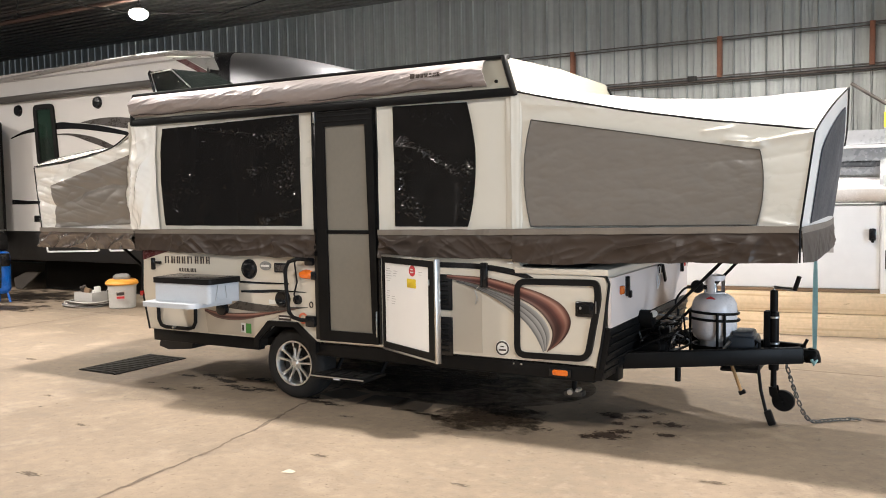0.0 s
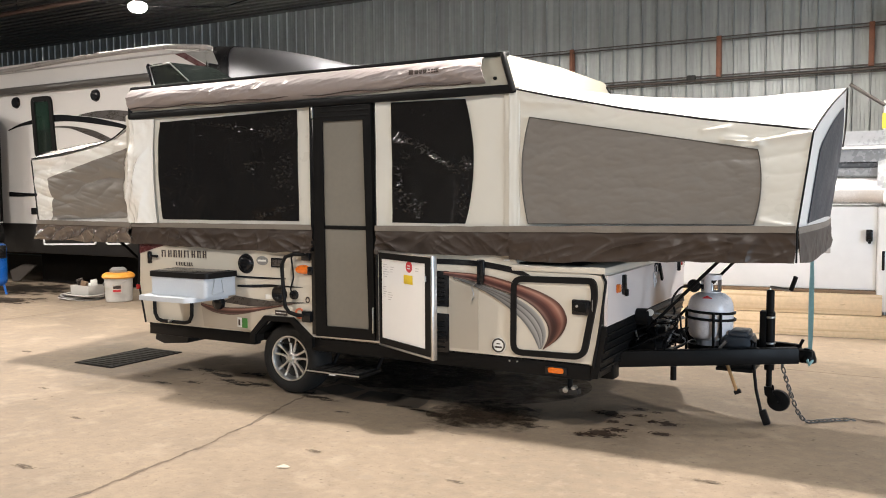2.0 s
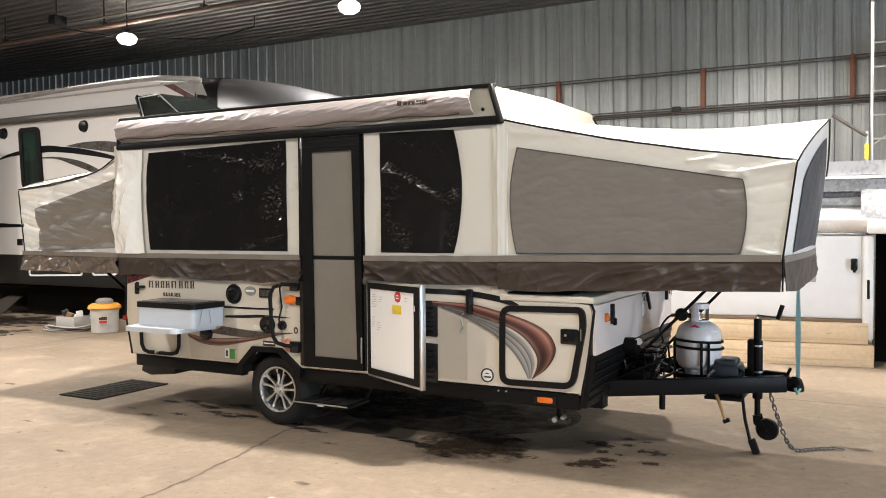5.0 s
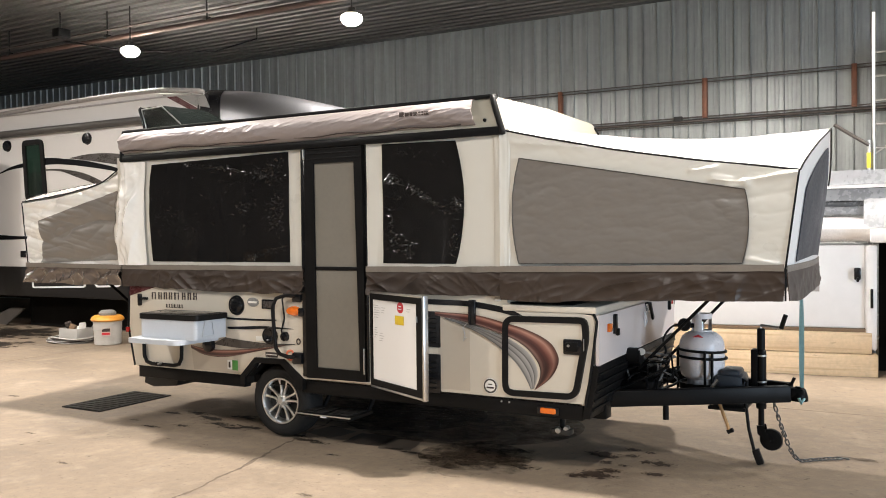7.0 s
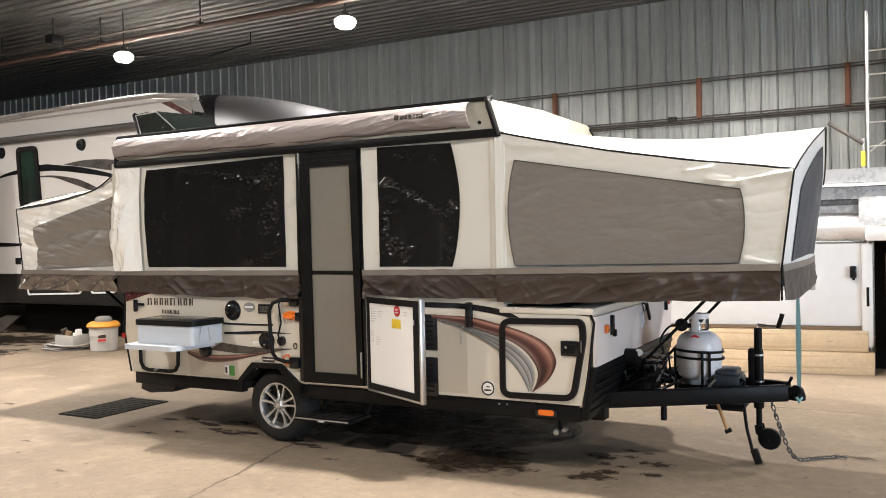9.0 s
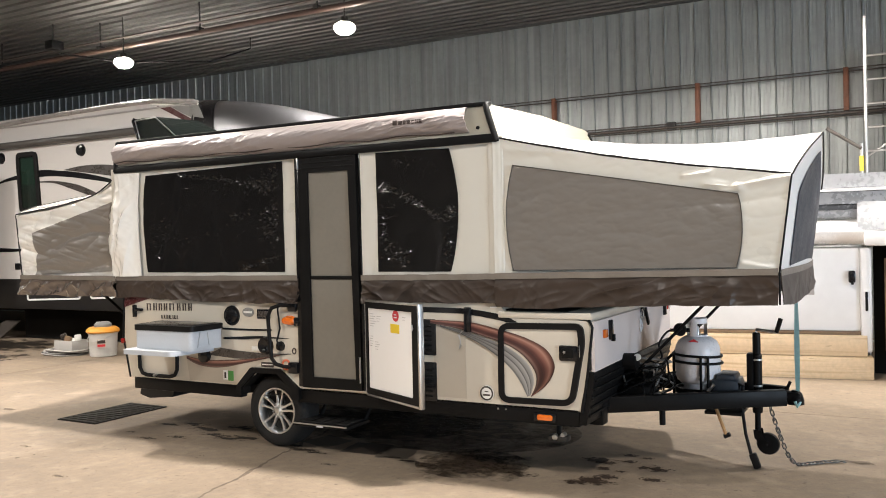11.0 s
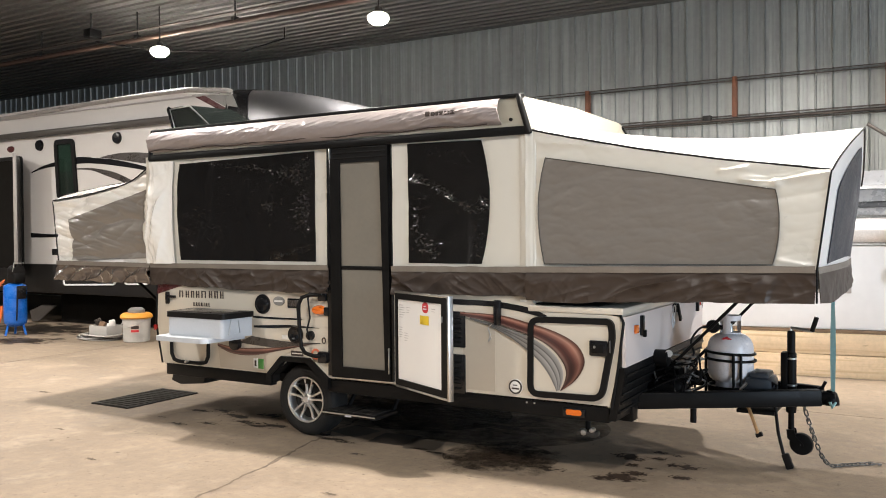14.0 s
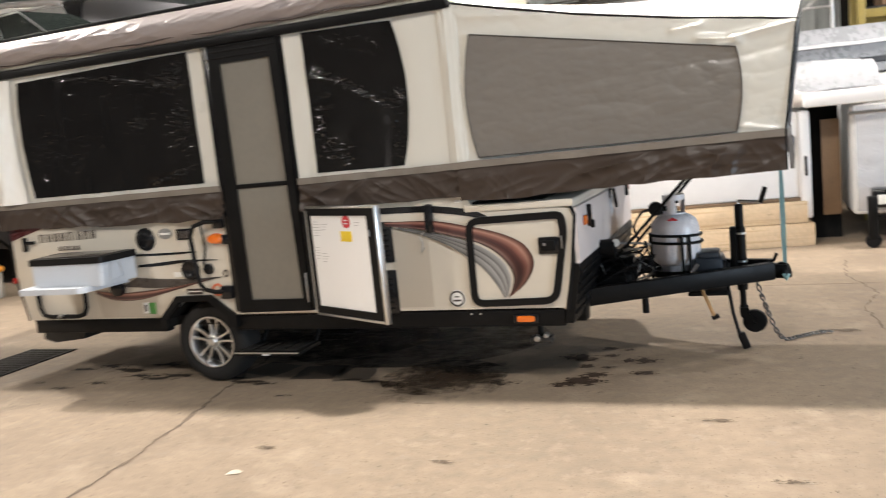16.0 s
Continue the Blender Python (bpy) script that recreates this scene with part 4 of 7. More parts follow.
printed_swoosh(BRONZE_PRINT, [(-3.60, 0.724), (-3.38, 0.70), (-3.07, 0.714), (-2.77, 0.746), (-2.55, 0.78)], [(-3.60, 0.70), (-3.44, 0.648), (-3.2, 0.643), (-2.9, 0.70), (-2.55, 0.774)], -0.0085, "bronze swoosh decal")
swoosh("decal", MAROON, [(-4.37, 1.236), (-4.2, 1.236), (-4.02, 1.232)], [(-4.385, 1.13), (-4.2, 1.18), (-4.02, 1.225)], -0.006, "maroon corner decal")
plate("decal", TAN, camper, [(-3.60, 0.70), (-3.57, 0.515), (-2.99, 0.515), (-2.88, 0.63), (-2.7, 0.745), (-2.95, 0.69), (-3.2, 0.645), (-3.44, 0.65)], "y", -0.005, -0.002, "tan lower decal")
plate("decal", TAN, camper, [(-1.12, 1.06), (-0.92, 1.02), (-0.86, 0.99), (-0.86, 0.54), (-1.12, 0.54)], "y", -0.0045, -0.002, "tan side decal")


def lettering_bars():
    """The maker's lettering, kept as plain shapes."""
    x = -4.08
    for i, w in enumerate((0.075, 0.06, 0.055, 0.06, 0.085, 0.06, 0.06, 0.06)):
        z = 1.112 + i * 0.001
        for dx, ww in ((0.0, 0.014), (w * 0.52, 0.010)):
            block("badge_bar", INK_DARK, camper, (x + dx, x + dx + ww, -0.006, -0.002, z, z + 0.064), bevel=0.001)
        block("badge_bar", INK_DARK, camper, (x, x + w * 0.62, -0.0055, -0.002, z + (0.028 if i % 2 else 0.055), z + (0.034 if i % 2 else 0.062)), bevel=0.001)
        x += w + 0.008
    x = -3.90
    for w in (0.035, 0.03, 0.03, 0.045, 0.02, 0.03, 0.025):
        block("badge_bar", INK_DARK, camper, (x, x + w * 0.36, -0.006, -0.002, 1.043, 1.075), bevel=0.001)
        block("badge_bar", INK_DARK, camper, (x + w * 0.36, x + w * 0.72, -0.0055, -0.002, 1.043, 1.049), bevel=0.001)
        x += w


lettering_bars()


def side_fittings():
    turned("round_vent", BLACK_GLOSS, camper, [(0.02, -0.03), (0.05, -0.028), (0.06, -0.02), (0.066, -0.012), (0.082, -0.010), (0.086, 0.006)], (-3.07, -0.002, 1.088), "y", 32, "round black water inlet cap")
    bm = B()
    lathe(bm, [(0.01, -0.006), (0.05, -0.005), (0.052, 0.002)], (0, 0, 0), "y", 28)
    part("oval_badge", bm, GREY_DECAL, camper, "grey oval badge", at=pose(-2.89, -0.002, 1.12) @ Matrix.Diagonal((1.2, 1, 0.75, 1)))
    block("badge_bar", PAPER, camper, (-2.935, -2.845, -0.0105, -0.007, 1.112, 1.128), bevel=0.001)
    p = block("water_inlet", BLACK_GLOSS, camper, (-2.79, -2.655, -0.014, 0.0, 1.068, 1.148), bevel=0.008, label="small black access door")
    block("inlet_face", GREY_DARK, p, (-2.775, -2.67, -0.018, -0.012, 1.082, 1.134), bevel=0.004)
    # grab handle hinged at two feet
    h = bar("grab_handle", BLACK_TRIM, camper, [(-2.41, -0.02, 1.185), (-2.50, -0.06, 1.19), (-2.58, -0.075, 1.165), (-2.615, -0.08, 1.10), (-2.60, -0.08, 0.86), (-2.585, -0.08, 0.76), (-2.55, -0.075, 0.715), (-2.48, -0.06, 0.695), (-2.40, -0.02, 0.69)], 0.016, "black fold-out grab handle")
    block("handle_foot", BLACK_GLOSS, h, (-2.455, -2.37, -0.035, 0.0, 1.135, 1.225), bevel=0.012)
    block("handle_foot", BLACK_GLOSS, h, (-2.455, -2.36, -0.045, 0.0, 0.635, 0.73), bevel=0.015)
    lamp = block("porch_lamp", BLACK_GLOSS, camper, (-2.40, -2.345, -0.03, 0.0, 1.02, 1.09), bevel=0.012, label="amber porch lamp")
    bm = B()
    lathe(bm, [(0.01, -0.045), (0.035, -0.038), (0.048, -0.015), (0.05, 0.0)], (0, 0, 0), "y", 24)
    part("amber_lens", bm, AMBER, lamp, smooth=True, at=pose(-2.455, -0.002, 1.062) @ Matrix.Diagonal((1.5, 1, 0.8, 1)))
    turned("power_inlet", BLACK_GLOSS, camper, [(0.012, -0.012), (0.035, -0.016), (0.052, -0.03), (0.066, -0.03), (0.072, -0.01), (0.074, 0.0)], (-2.705, 0.0, 0.85), "y", 28, "round black power inlet")
    turned("cable_inlet", BLACK_GLOSS, camper, [(0.012, -0.03), (0.035, -0.026), (0.04, 0.0)], (-2.55, 0.0, 0.85), "y", 20, "small round black inlet")
    bar("hanging_cable", BLACK_TRIM, camper, [(-2.53, -0.02, 1.24), (-2.555, -0.03, 1.15), (-2.53, -0.035, 1.0), (-2.56, -0.04, 0.90), (-2.55, -0.03, 0.86)], 0.007)
    turned("drain_outlet", BLACK_GLOSS, camper, [(0.02, -0.05), (0.055, -0.04), (0.06, 0.0)], (-3.38, 0.0, 0.735), "y", 20, "round black drain outlet")
    block("notice", PAPER, camper, (-2.86, -2.78, -0.006, -0.002, 0.80, 0.838), bevel=0.001)
    tg = block("rating_plate", INK_DARK, camper, (-2.76, -2.63, -0.006, -0.002, 0.672, 0.712), bevel=0.001)
    block("print_bar", PAPER, tg, (-2.75, -2.64, -0.0085, -0.005, 0.688, 0.697), bevel=0.0008)
    gs = block("sticker", PAPER, camper, (-3.18, -3.13, -0.007, -0.002, 0.54, 0.622), bevel=0.001)
    block("print_bar", INK_DARK, gs, (-3.165, -3.145, -0.0095, -0.006, 0.555, 0.605), bevel=0.001)
    block("sticker", GREEN, camper, (-3.125, -3.065, -0.007, -0.002, 0.535, 0.62), bevel=0.001, label="green inspection sticker")
    bm = B()
    lathe(bm, [(0.014, -0.0075), (0.02, -0.007), (0.021, -0.002), (0.013, -0.002)], (0, 0, 0), "y", 20, True)
    part("ring_print", bm, INK_DARK, camper, at=pose(-2.415, 0, 0.815) @ Matrix.Diagonal((1, 1, 1.3, 1)))
    bm = B()
    lathe(bm, [(0.03, -0.0075), (0.045, -0.007), (0.046, -0.002), (0.029, -0.002)], (0, 0, 0), "y", 24, True)
    part("ring_print", bm, mat("orange_print", (0.75, 0.2, 0.1), 0.5, vary=0.04), camper, "orange warning print", at=pose(-2.50, 0, 0.70))
    lt = block("latch", BLACK_GLOSS, camper, (-4.235, -4.205, -0.035, 0.0, 1.05, 1.16), bevel=0.008, label="black roof latch")
    block("latch_tab", BLACK_GLOSS, lt, (-4.21, -4.12, -0.03, -0.005, 1.105, 1.13), bevel=0.006)
    lt = block("strap_latch", BLACK_GLOSS, camper, (-0.86, -0.805, -0.035, 0.0, 1.02, 1.20), bevel=0.01, label="black strap latch with ring")
    bar("ring_wire", STEEL, lt, [(-0.87, -0.03, 1.03), (-0.90, -0.035, 1.0), (-0.885, -0.03, 0.95), (-0.90, -0.03, 0.90), (-0.875, -0.03, 0.93)], 0.004)
    block("badge_bar", PAPER, camper, (-0.66, -0.61, -0.006, -0.002, 1.195, 1.21), bevel=0.001)
    # folded side table frame below the cooler
    f = bar("table_bracket", BLACK_TRIM, camper, [(-4.16, -0.03, 0.72), (-4.15, -0.035, 0.60), (-4.12, -0.035, 0.55), (-4.06, -0.035, 0.535), (-3.78, -0.035, 0.535), (-3.72, -0.035, 0.55), (-3.69, -0.035, 0.60), (-3.69, -0.03, 0.72)], 0.017, "black bent-tube bracket")
    turned("thumb_screw", STEEL, f, [(0.006, -0.05), (0.012, -0.045), (0.012, -0.01)], (-3.93, -0.035, 0.545), "y", 10)
    # round club sticker
    turned("round_sticker", PAPER, camper, [(0.01, -0.0075), (0.055, -0.007), (0.056, -0.002)], (-0.70, 0.0, 0.59), "y", 28, "round white sticker")
    turned("sticker_band", GREY_DARK, camper, [(0.040, -0.0085), (0.052, -0.0083), (0.052, -0.007), (0.040, -0.007)], (-0.70, 0.0, 0.59), "y", 28, "", True)
    block("print_bar", INK_DARK, camper, (-0.728, -0.672, -0.0088, -0.007, 0.572, 0.584), bevel=0.0006)
    block("print_bar", INK_DARK, camper, (-0.715, -0.685, -0.0088, -0.007, 0.598, 0.606), bevel=0.0006)


side_fittings()


def storage_door():
    out = rounded([(-0.595, 1.095), (0.022, 1.105), (0.038, 0.98), (-0.045, 0.545), (-0.60, 0.535)], 0.09, 6)
    inn = inset(out, 0.042)
    bm = B()
    ring(bm, out, inn, "y", -0.026, 0.0)
    d = part("storage_door", bm, BLACK_TRIM, camper, "cream storage door in a black frame", smooth=True)
    plate("door_skin", CREAM, d, inset(out, 0.038), "y", -0.012, -0.001)
    lk = block("lock_plate", BLACK_GLOSS, d, (-0.145, -0.015, -0.03, -0.008, 0.85, 0.955), bevel=0.015, label="black paddle lock")
    block("paddle", BLACK, lk, (-0.125, -0.04, -0.037, -0.026, 0.872, 0.935), bevel=0.01)
    turned("keyhole", STEEL, lk, [(0.003, -0.012), (0.009, -0.010), (0.01, 0.0)], (-0.102, -0.032, 0.912), "y", 12)
    block("edge_pull", STEEL, d, (0.0, 0.006, -0.031, -0.022, 0.88, 0.96), bevel=0.002)


storage_door()


def fridge_vents():
    for z0, z1 in ((0.84, 1.105), (0.50, 0.79)):
        v = block("fridge_vent", BLACK_GLOSS, camper, (-1.56, -1.10, -0.014, 0.0, z0, z1), bevel=0.012, label="black louvred appliance vent")
        for k in range(6):
            z = z0 + 0.035 + k * (z1 - z0 - 0.06) / 6
            block("louvre", BLACK, v, (-1.53, -1.13, -0.022, -0.01, z, z + 0.012), bevel=0.003)


fridge_vents()


def screen_door():
    out = [(-2.315, 2.37), (-1.765, 2.37), (-1.745, 0.54), (-2.315, 0.535)]
    inn = [(-2.228, 2.24), (-1.838, 2.24), (-1.80, 0.622), (-2.215, 0.622)]
    bm = B()
    ring(bm, out, inn, "y", -0.03, 0.02)
    d = part("entry_door", bm, BLACK, camper, "tall black framed screen door", smooth=False)
    plate("screen", DOOR_SCREEN, d, [(-2.23, 2.24), (-1.836, 2.24), (-1.816, 1.42), (-2.222, 1.42)], "y", -0.012, 0.0, "grey upper screen panel")
    plate("screen", DOOR_SCREEN, d, [(-2.222, 1.41), (-1.816, 1.41), (-1.798, 0.62), (-2.215, 0.62)], "y", -0.012, 0.0, "grey lower screen panel")
    block("mid_rail", BLACK, d, (-2.24, -1.80, -0.022, 0.01, 1.395, 1.425), bevel=0.004)
    for z in (2.27, 2.31, 2.345):
        block("head_groove", BLACK_TRIM, d, (-2.30, -1.78, -0.037, -0.028, z, z + 0.012), bevel=0.003)
    block("stile", BLACK_GLOSS, d, (-2.36, -2.317, -0.02, 0.015, 0.54, 2.36), bevel=0.004)
    block("stile", BLACK_GLOSS, d, (-1.742, -1.728, -0.02, 0.015, 0.54, 2.36), bevel=0.004)
    block("catch", ALUMINIUM, d, (-2.325, -2.305, -0.048, -0.028, 2.27, 2.36), bevel=0.008, label="white metal catch")
    block("handle", ALUMINIUM, d, (-1.755, -1.748, -0.05, -0.03, 0.60, 0.80), bevel=0.003)


screen_door()


def open_half_door():
    """The lower entry door swung open flat beside the doorway, its white inner face out."""
    d = thing("half_door", "white inner face of the lower entry door, swung open", "door")
    d.parent = camper
    d.matrix_basis = pose(-1.668, -0.045, 0.0, 0, 0, -26)
    w = 0.71
    out = [(0.0, 1.23), (w, 1.23), (w, 0.535), (0.0, 0.535)]
    inn = [(0.028, 1.185), (w - 0.075, 1.185), (w - 0.075, 0.582), (0.028, 0.582)]
    bm = B()
    ring(bm, out, inn, "y", -0.022, 0.012)
    f = part("door_rim", bm, BLACK, d, "black door frame")
    plate("door_panel", WHITE_BOARD, d, [(0.022, 1.19), (w - 0.07, 1.19), (w - 0.07, 0.577), (0.022, 0.577)], "y", -0.012, 0.01, "white glossy inner panel")
    block("edge_strip", ALUMINIUM, d, (w, w + 0.022, -0.026, 0.016, 0.515, 1.245), bevel=0.004, label="aluminium edge strip")
    block("edge_strip", ALUMINIUM, d, (0.0, w, -0.026, 0.016, 1.23, 1.245), bevel=0.004)
    block("edge_strip", ALUMINIUM, d, (0.0, w, -0.024, 0.016, 0.518, 0.535), bevel=0.004)
    turned("round_sticker", RED, d, [(0.006, -0.016), (0.04, -0.0155), (0.041, -0.011)], (0.415, 0, 1.145), "y", 24, "round red warning sticker")
    block("print_bar", WHITE_PAINT, d, (0.395, 0.435, -0.018, -0.015, 1.13, 1.138), bevel=0.0008)
    block("print_bar", WHITE_PAINT, d, (0.40, 0.43, -0.018, -0.015, 1.15, 1.158), bevel=0.0008)
    block("sticker", YELLOW, d, (0.345, 0.46, -0.0155, -0.011, 1.02, 1.085), bevel=0.001, label="yellow warning sticker")
    for x, z, ww, hh in ((0.05, 1.05, 0.09, 0.11), (0.15, 1.09, 0.06, 0.07), (0.05, 0.90, 0.05, 0.10), (0.12, 0.88, 0.07, 0.08), (0.50, 1.12, 0.06, 0.04)):
        n = max(2, int(hh / 0.018))
        for i in range(n):
            block("print_bar", INK, d, (x, x + ww * (0.6 + 0.4 * ((i * 7) % 5) / 5), -0.0135, -0.0115, z + i * 0.018, z + i * 0.018 + 0.004), bevel=0)
    bar("latch_wire", STEEL, d, [(w - 0.055, -0.03, 1.10), (w - 0.05, -0.032, 1.06)], 0.006)


open_half_door()


def front_fittings():
    x = 0.088
    m = block("marker_lamp", AMBER, camper, (x, x + 0.025, 0.20, 0.27, 0.985, 1.045), bevel=0.01, label="amber front marker lamp")
    l1 = block("latch", BLACK_GLOSS, camper, (x, x + 0.03, 0.33, 0.375, 0.96, 1.10), bevel=0.008, label="black roof latch")
    block("latch_tab", BLACK, l1, (x + 0.02, x + 0.045, 0.335, 0.37, 0.95, 1.0), bevel=0.006)
    l2 = block("latch", BLACK_GLOSS, camper, (x, x + 0.03, 1.16, 1.22, 1.05, 1.12), bevel=0.008, label="black roof latch, hanging open")
    block("latch_tab", BLACK, l2, (x + 0.02, x + 0.04, 0, 0.035, -0.16, 0.0), bevel=0.006, m=pose(0, 1.2, 1.1, 35, 0, 0))
    bar("safety_ring", STEEL, l2, [(x + 0.03, 1.12 + 0.035 * math.cos(a), 1.07 + 0.04 * math.sin(a)) for a in np.linspace(0, 6.0, 14)], 0.004, closed=True)
    bar("cable_tie", WHITE_PAINT, l2, [(x + 0.02, 1.10, 1.05), (x + 0.03, 1.06, 1.0), (x + 0.025, 1.09, 0.94), (x + 0.03, 1.13, 0.98), (x + 0.03, 1.08, 1.03)], 0.006)
    block("marker_lamp", RED_LENS, camper, (x, x + 0.02, 1.98, 2.05, 1.04, 1.10), bevel=0.008, label="red front marker lamp")
    block("latch", BLACK_GLOSS, camper, (x, x + 0.03, 1.88, 1.92, 1.0, 1.12), bevel=0.008, label="black roof latch")
    for i in range(9):
        block("print_bar", PAPER, camper, (x - 0.002, x + 0.003, 0.78, 0.86 + 0.01 * (i % 3), 0.86 + i * 0.026, 0.872 + i * 0.026), bevel=0)


front_fittings()


# ---- tent walls, roof and beds ----
def cloth(name, material, f, nu, nv, label="", parent=None, thick=0.006, d=(0, 1, 0)):
    bm = B()
    sheet(bm, f, nu, nv, thick, d)
    return part(name, bm, material, parent or camper, label, smooth=True)


def wall_y(x, z):
    """How the cloth of the near wall stands off its plane."""
    return -0.012 + crease(x * 1.3, 1.0, z * 0.35, 0.013, 2.4)


def fold_field(seed, size=1.0):
    """Long soft folds of hanging vinyl that run at changing slants, with sharper crests."""
    def depth(x, z):
        d = 0.0
        for k, (base, amp, long_, short) in enumerate(((0.40, 0.026, 1.5, 7.0), (-0.5, 0.018, 1.8, 8.0), (1.2, 0.009, 2.6, 8.0), (0.15, 0.005, 3.0, 15.0), (-0.9, 0.004, 3.0, 14.0))):
            wx, wz = 0.10 * noise.noise(V(x * 2.1, seed + k * 5.0, z * 3.0)), 0.05 * noise.noise(V(x * 3.0, seed + k * 7.0, z * 3.0))
            a, b = (x + wx) * math.cos(base) + (z + wz) * math.sin(base), (z + wz) * math.cos(base) - (x + wx) * math.sin(base)
            n = noise.noise(V(a * long_, b * short, seed + k * 3.7))
            mask = 0.55 + 0.9 * noise.noise(V(x * 1.7 + 4.0, seed + k, z * 2.0))
            d += amp * max(0.0, mask) * (max(0.0, 1 - 1.9 * abs(n)) ** 1.7 - 0.3)
        return d * size
    return depth


def tent_wall():
    def f(u, v):
        x = -4.40 + u * (2.04)
        z = 1.40 + v * 0.97
        return V(x, wall_y(x, z), z)
    cloth("tent_wall", TENT, f, 90, 36, "cream vinyl tent wall")

    def g(u, v):
        x = -1.735 + u * 1.155
        z = 1.40 + v * 1.0
        return V(x, wall_y(x, z), z)
    cloth("tent_wall", TENT, g, 60, 36, "cream vinyl tent wall")

    def far(u, v):
        x = -4.40 + u * 3.82
        z = 1.24 + v * 1.14
        return V(x, W + 0.01 + crease(x, 2.0, z, 0.01, 2.0), z)
    cloth("tent_wall", TENT, far, 20, 10, "cream vinyl tent wall")
    # sleeves over the corner posts
    for x in (-0.60, -4.42):
        def s(u, v, x=x):
            a = math.pi * (0.12 + 0.92 * u)
            z = 1.40 + v * 1.0
            sgn = 1 if x > -2 else -1
            # two pressed pleats down the length, and short wrinkles that gather near the top
            pleat = 0.006 * math.exp(-((u - 0.38) / 0.05) ** 2) - 0.005 * math.exp(-((u - 0.70 - 0.03 * math.sin(z * 3)) / 0.06) ** 2)
            k = pleat + crease(x + u * 0.3, 3.0, z * 0.6, 0.008 + 0.010 * max(0.0, v - 0.75) * 4, 4.0) * math.sin(math.pi * u)
            return V(x + sgn * 0.006 - sgn * 0.062 * math.cos(a), -0.012 - (0.017 + k) * math.sin(a), z)
        cloth("corner_sleeve", TENT, s, 24, 60, "cream vinyl corner sleeve")


tent_wall()


def wall_plastic():
    """Crinkled clear plastic drawn tight over the rear part of the wall and its corner."""
    depth = fold_field(51.0, 1.8)

    def f(u, v):
        z = 1.42 + 0.93 * v
        x0, x1 = -4.455 + 0.07 * v ** 2, -4.10 - 0.03 * math.sin(math.pi * v) + 0.012 * noise.noise(V(z * 5, 3, 0))
        x = x0 + (x1 - x0) * u
        out = 0.5 + 0.5 * math.cos(math.pi * max(0.0, 2 * u - 1))
        return V(x, -0.034 - out * (0.012 + 0.03 * math.sin(math.pi * min(1.0, u * 1.3)) * 0.6 + depth(z * 0.8, x * 0.9)), z)
    cloth("plastic_cover", TENT_REAR, f, 40, 110, "crinkled shiny plastic over cream vinyl", thick=0.003)


def window(x0, x1, bulge_l, bulge_r, seed, clusters, z0=1.455, z1l=2.32, z1r=2.35):
    """A dark clear-vinyl window with bowed ends, welded to the wall, crinkled in places into small facets."""
    def f(u, v):
        b = 1 - (2 * v - 1) ** 2
        xa, xb = x0 - bulge_l * b, x1 + bulge_r * b
        x = xa + (xb - xa) * u
        z1 = z1l + (z1r - z1l) * u
        z = z0 + (z1 - z0) * v
        return V(x, wall_y(x, z) - 0.007 + crease(x, 5.0, z, 0.006, 3.0), z)
    w = cloth("window", CLEAR_DARK, f, 30, 24, "dark screen window behind clear wrinkled vinyl", thick=0.003)
    rnd = random.Random(seed)
    bm = B()
    for cu, cv, su, sv, count in clusters:
        lean = rnd.uniform(-0.5, 0.5)
        for _ in range(count * 7):
            du = rnd.gauss(0, su)
            u, v = cu + du, cv + lean * du + rnd.choice((-0.6, 0.1, 0.7)) * sv + rnd.gauss(0, sv * 0.35)
            if not (0.02 < u < 0.98 and 0.02 < v < 0.98):
                continue
            p = f(u, v)
            wide, high, turn = rnd.uniform(0.006, 0.014), rnd.uniform(0.0025, 0.0050), rnd.gauss(lean * 0.6, 0.55)
            nrm = V(rnd.gauss(0, 0.24), -1.0, rnd.gauss(0.08, 0.24)).normalized()
            e1 = nrm.cross(V(math.sin(turn), 0, math.cos(turn))).normalized()
            e2 = nrm.cross(e1)
            q = p + V(0, -0.005, 0)
            vs = [bm.verts.new(q + e1 * (sx * wide) + e2 * (sz * high)) for sx, sz in ((-1, -0.4), (0, -1), (1, -0.3), (0.6, 0.8), (-0.7, 0.9))]
            vs += [bm.verts.new(w_.co + V(0, 0.003, 0)) for w_ in vs]
            bm.faces.new(vs[:5])
            for k in range(5):
                bm.faces.new((vs[k], vs[(k + 1) % 5], vs[5 + (k + 1) % 5], vs[5 + k]))
    tagged(part("vinyl_crinkle", bm, VINYL_CRINKLE, w, "small shiny crinkles in the clear vinyl"), kind="stuff")


window(-4.04, -2.485, 0.04, 0.0, 4, ((0.35, 0.95, 0.2, 0.02, 16), (0.87, 0.80, 0.06, 0.06, 18), (0.93, 0.90, 0.04, 0.05, 8), (0.70, 0.52, 0.03, 0.03, 6), (0.93, 0.45, 0.04, 0.15, 12), (0.80, 0.06, 0.12, 0.03, 14), (0.15, 0.35, 0.12, 0.2, 14), (0.5, 0.5, 0.3, 0.3, 12)))
window(-1.585, -0.96, 0.0, 0.07, 9, ((0.12, 0.70, 0.06, 0.04, 14), (0.6, 0.52, 0.2, 0.03, 18), (0.92, 0.48, 0.04, 0.05, 8), (0.25, 0.15, 0.12, 0.08, 10), (0.1, 0.4, 0.06, 0.15, 8), (0.9, 0.15, 0.05, 0.1, 6), (0.45, 0.9, 0.25, 0.05, 5)), z1l=2.355, z1r=2.345)


wall_plastic()


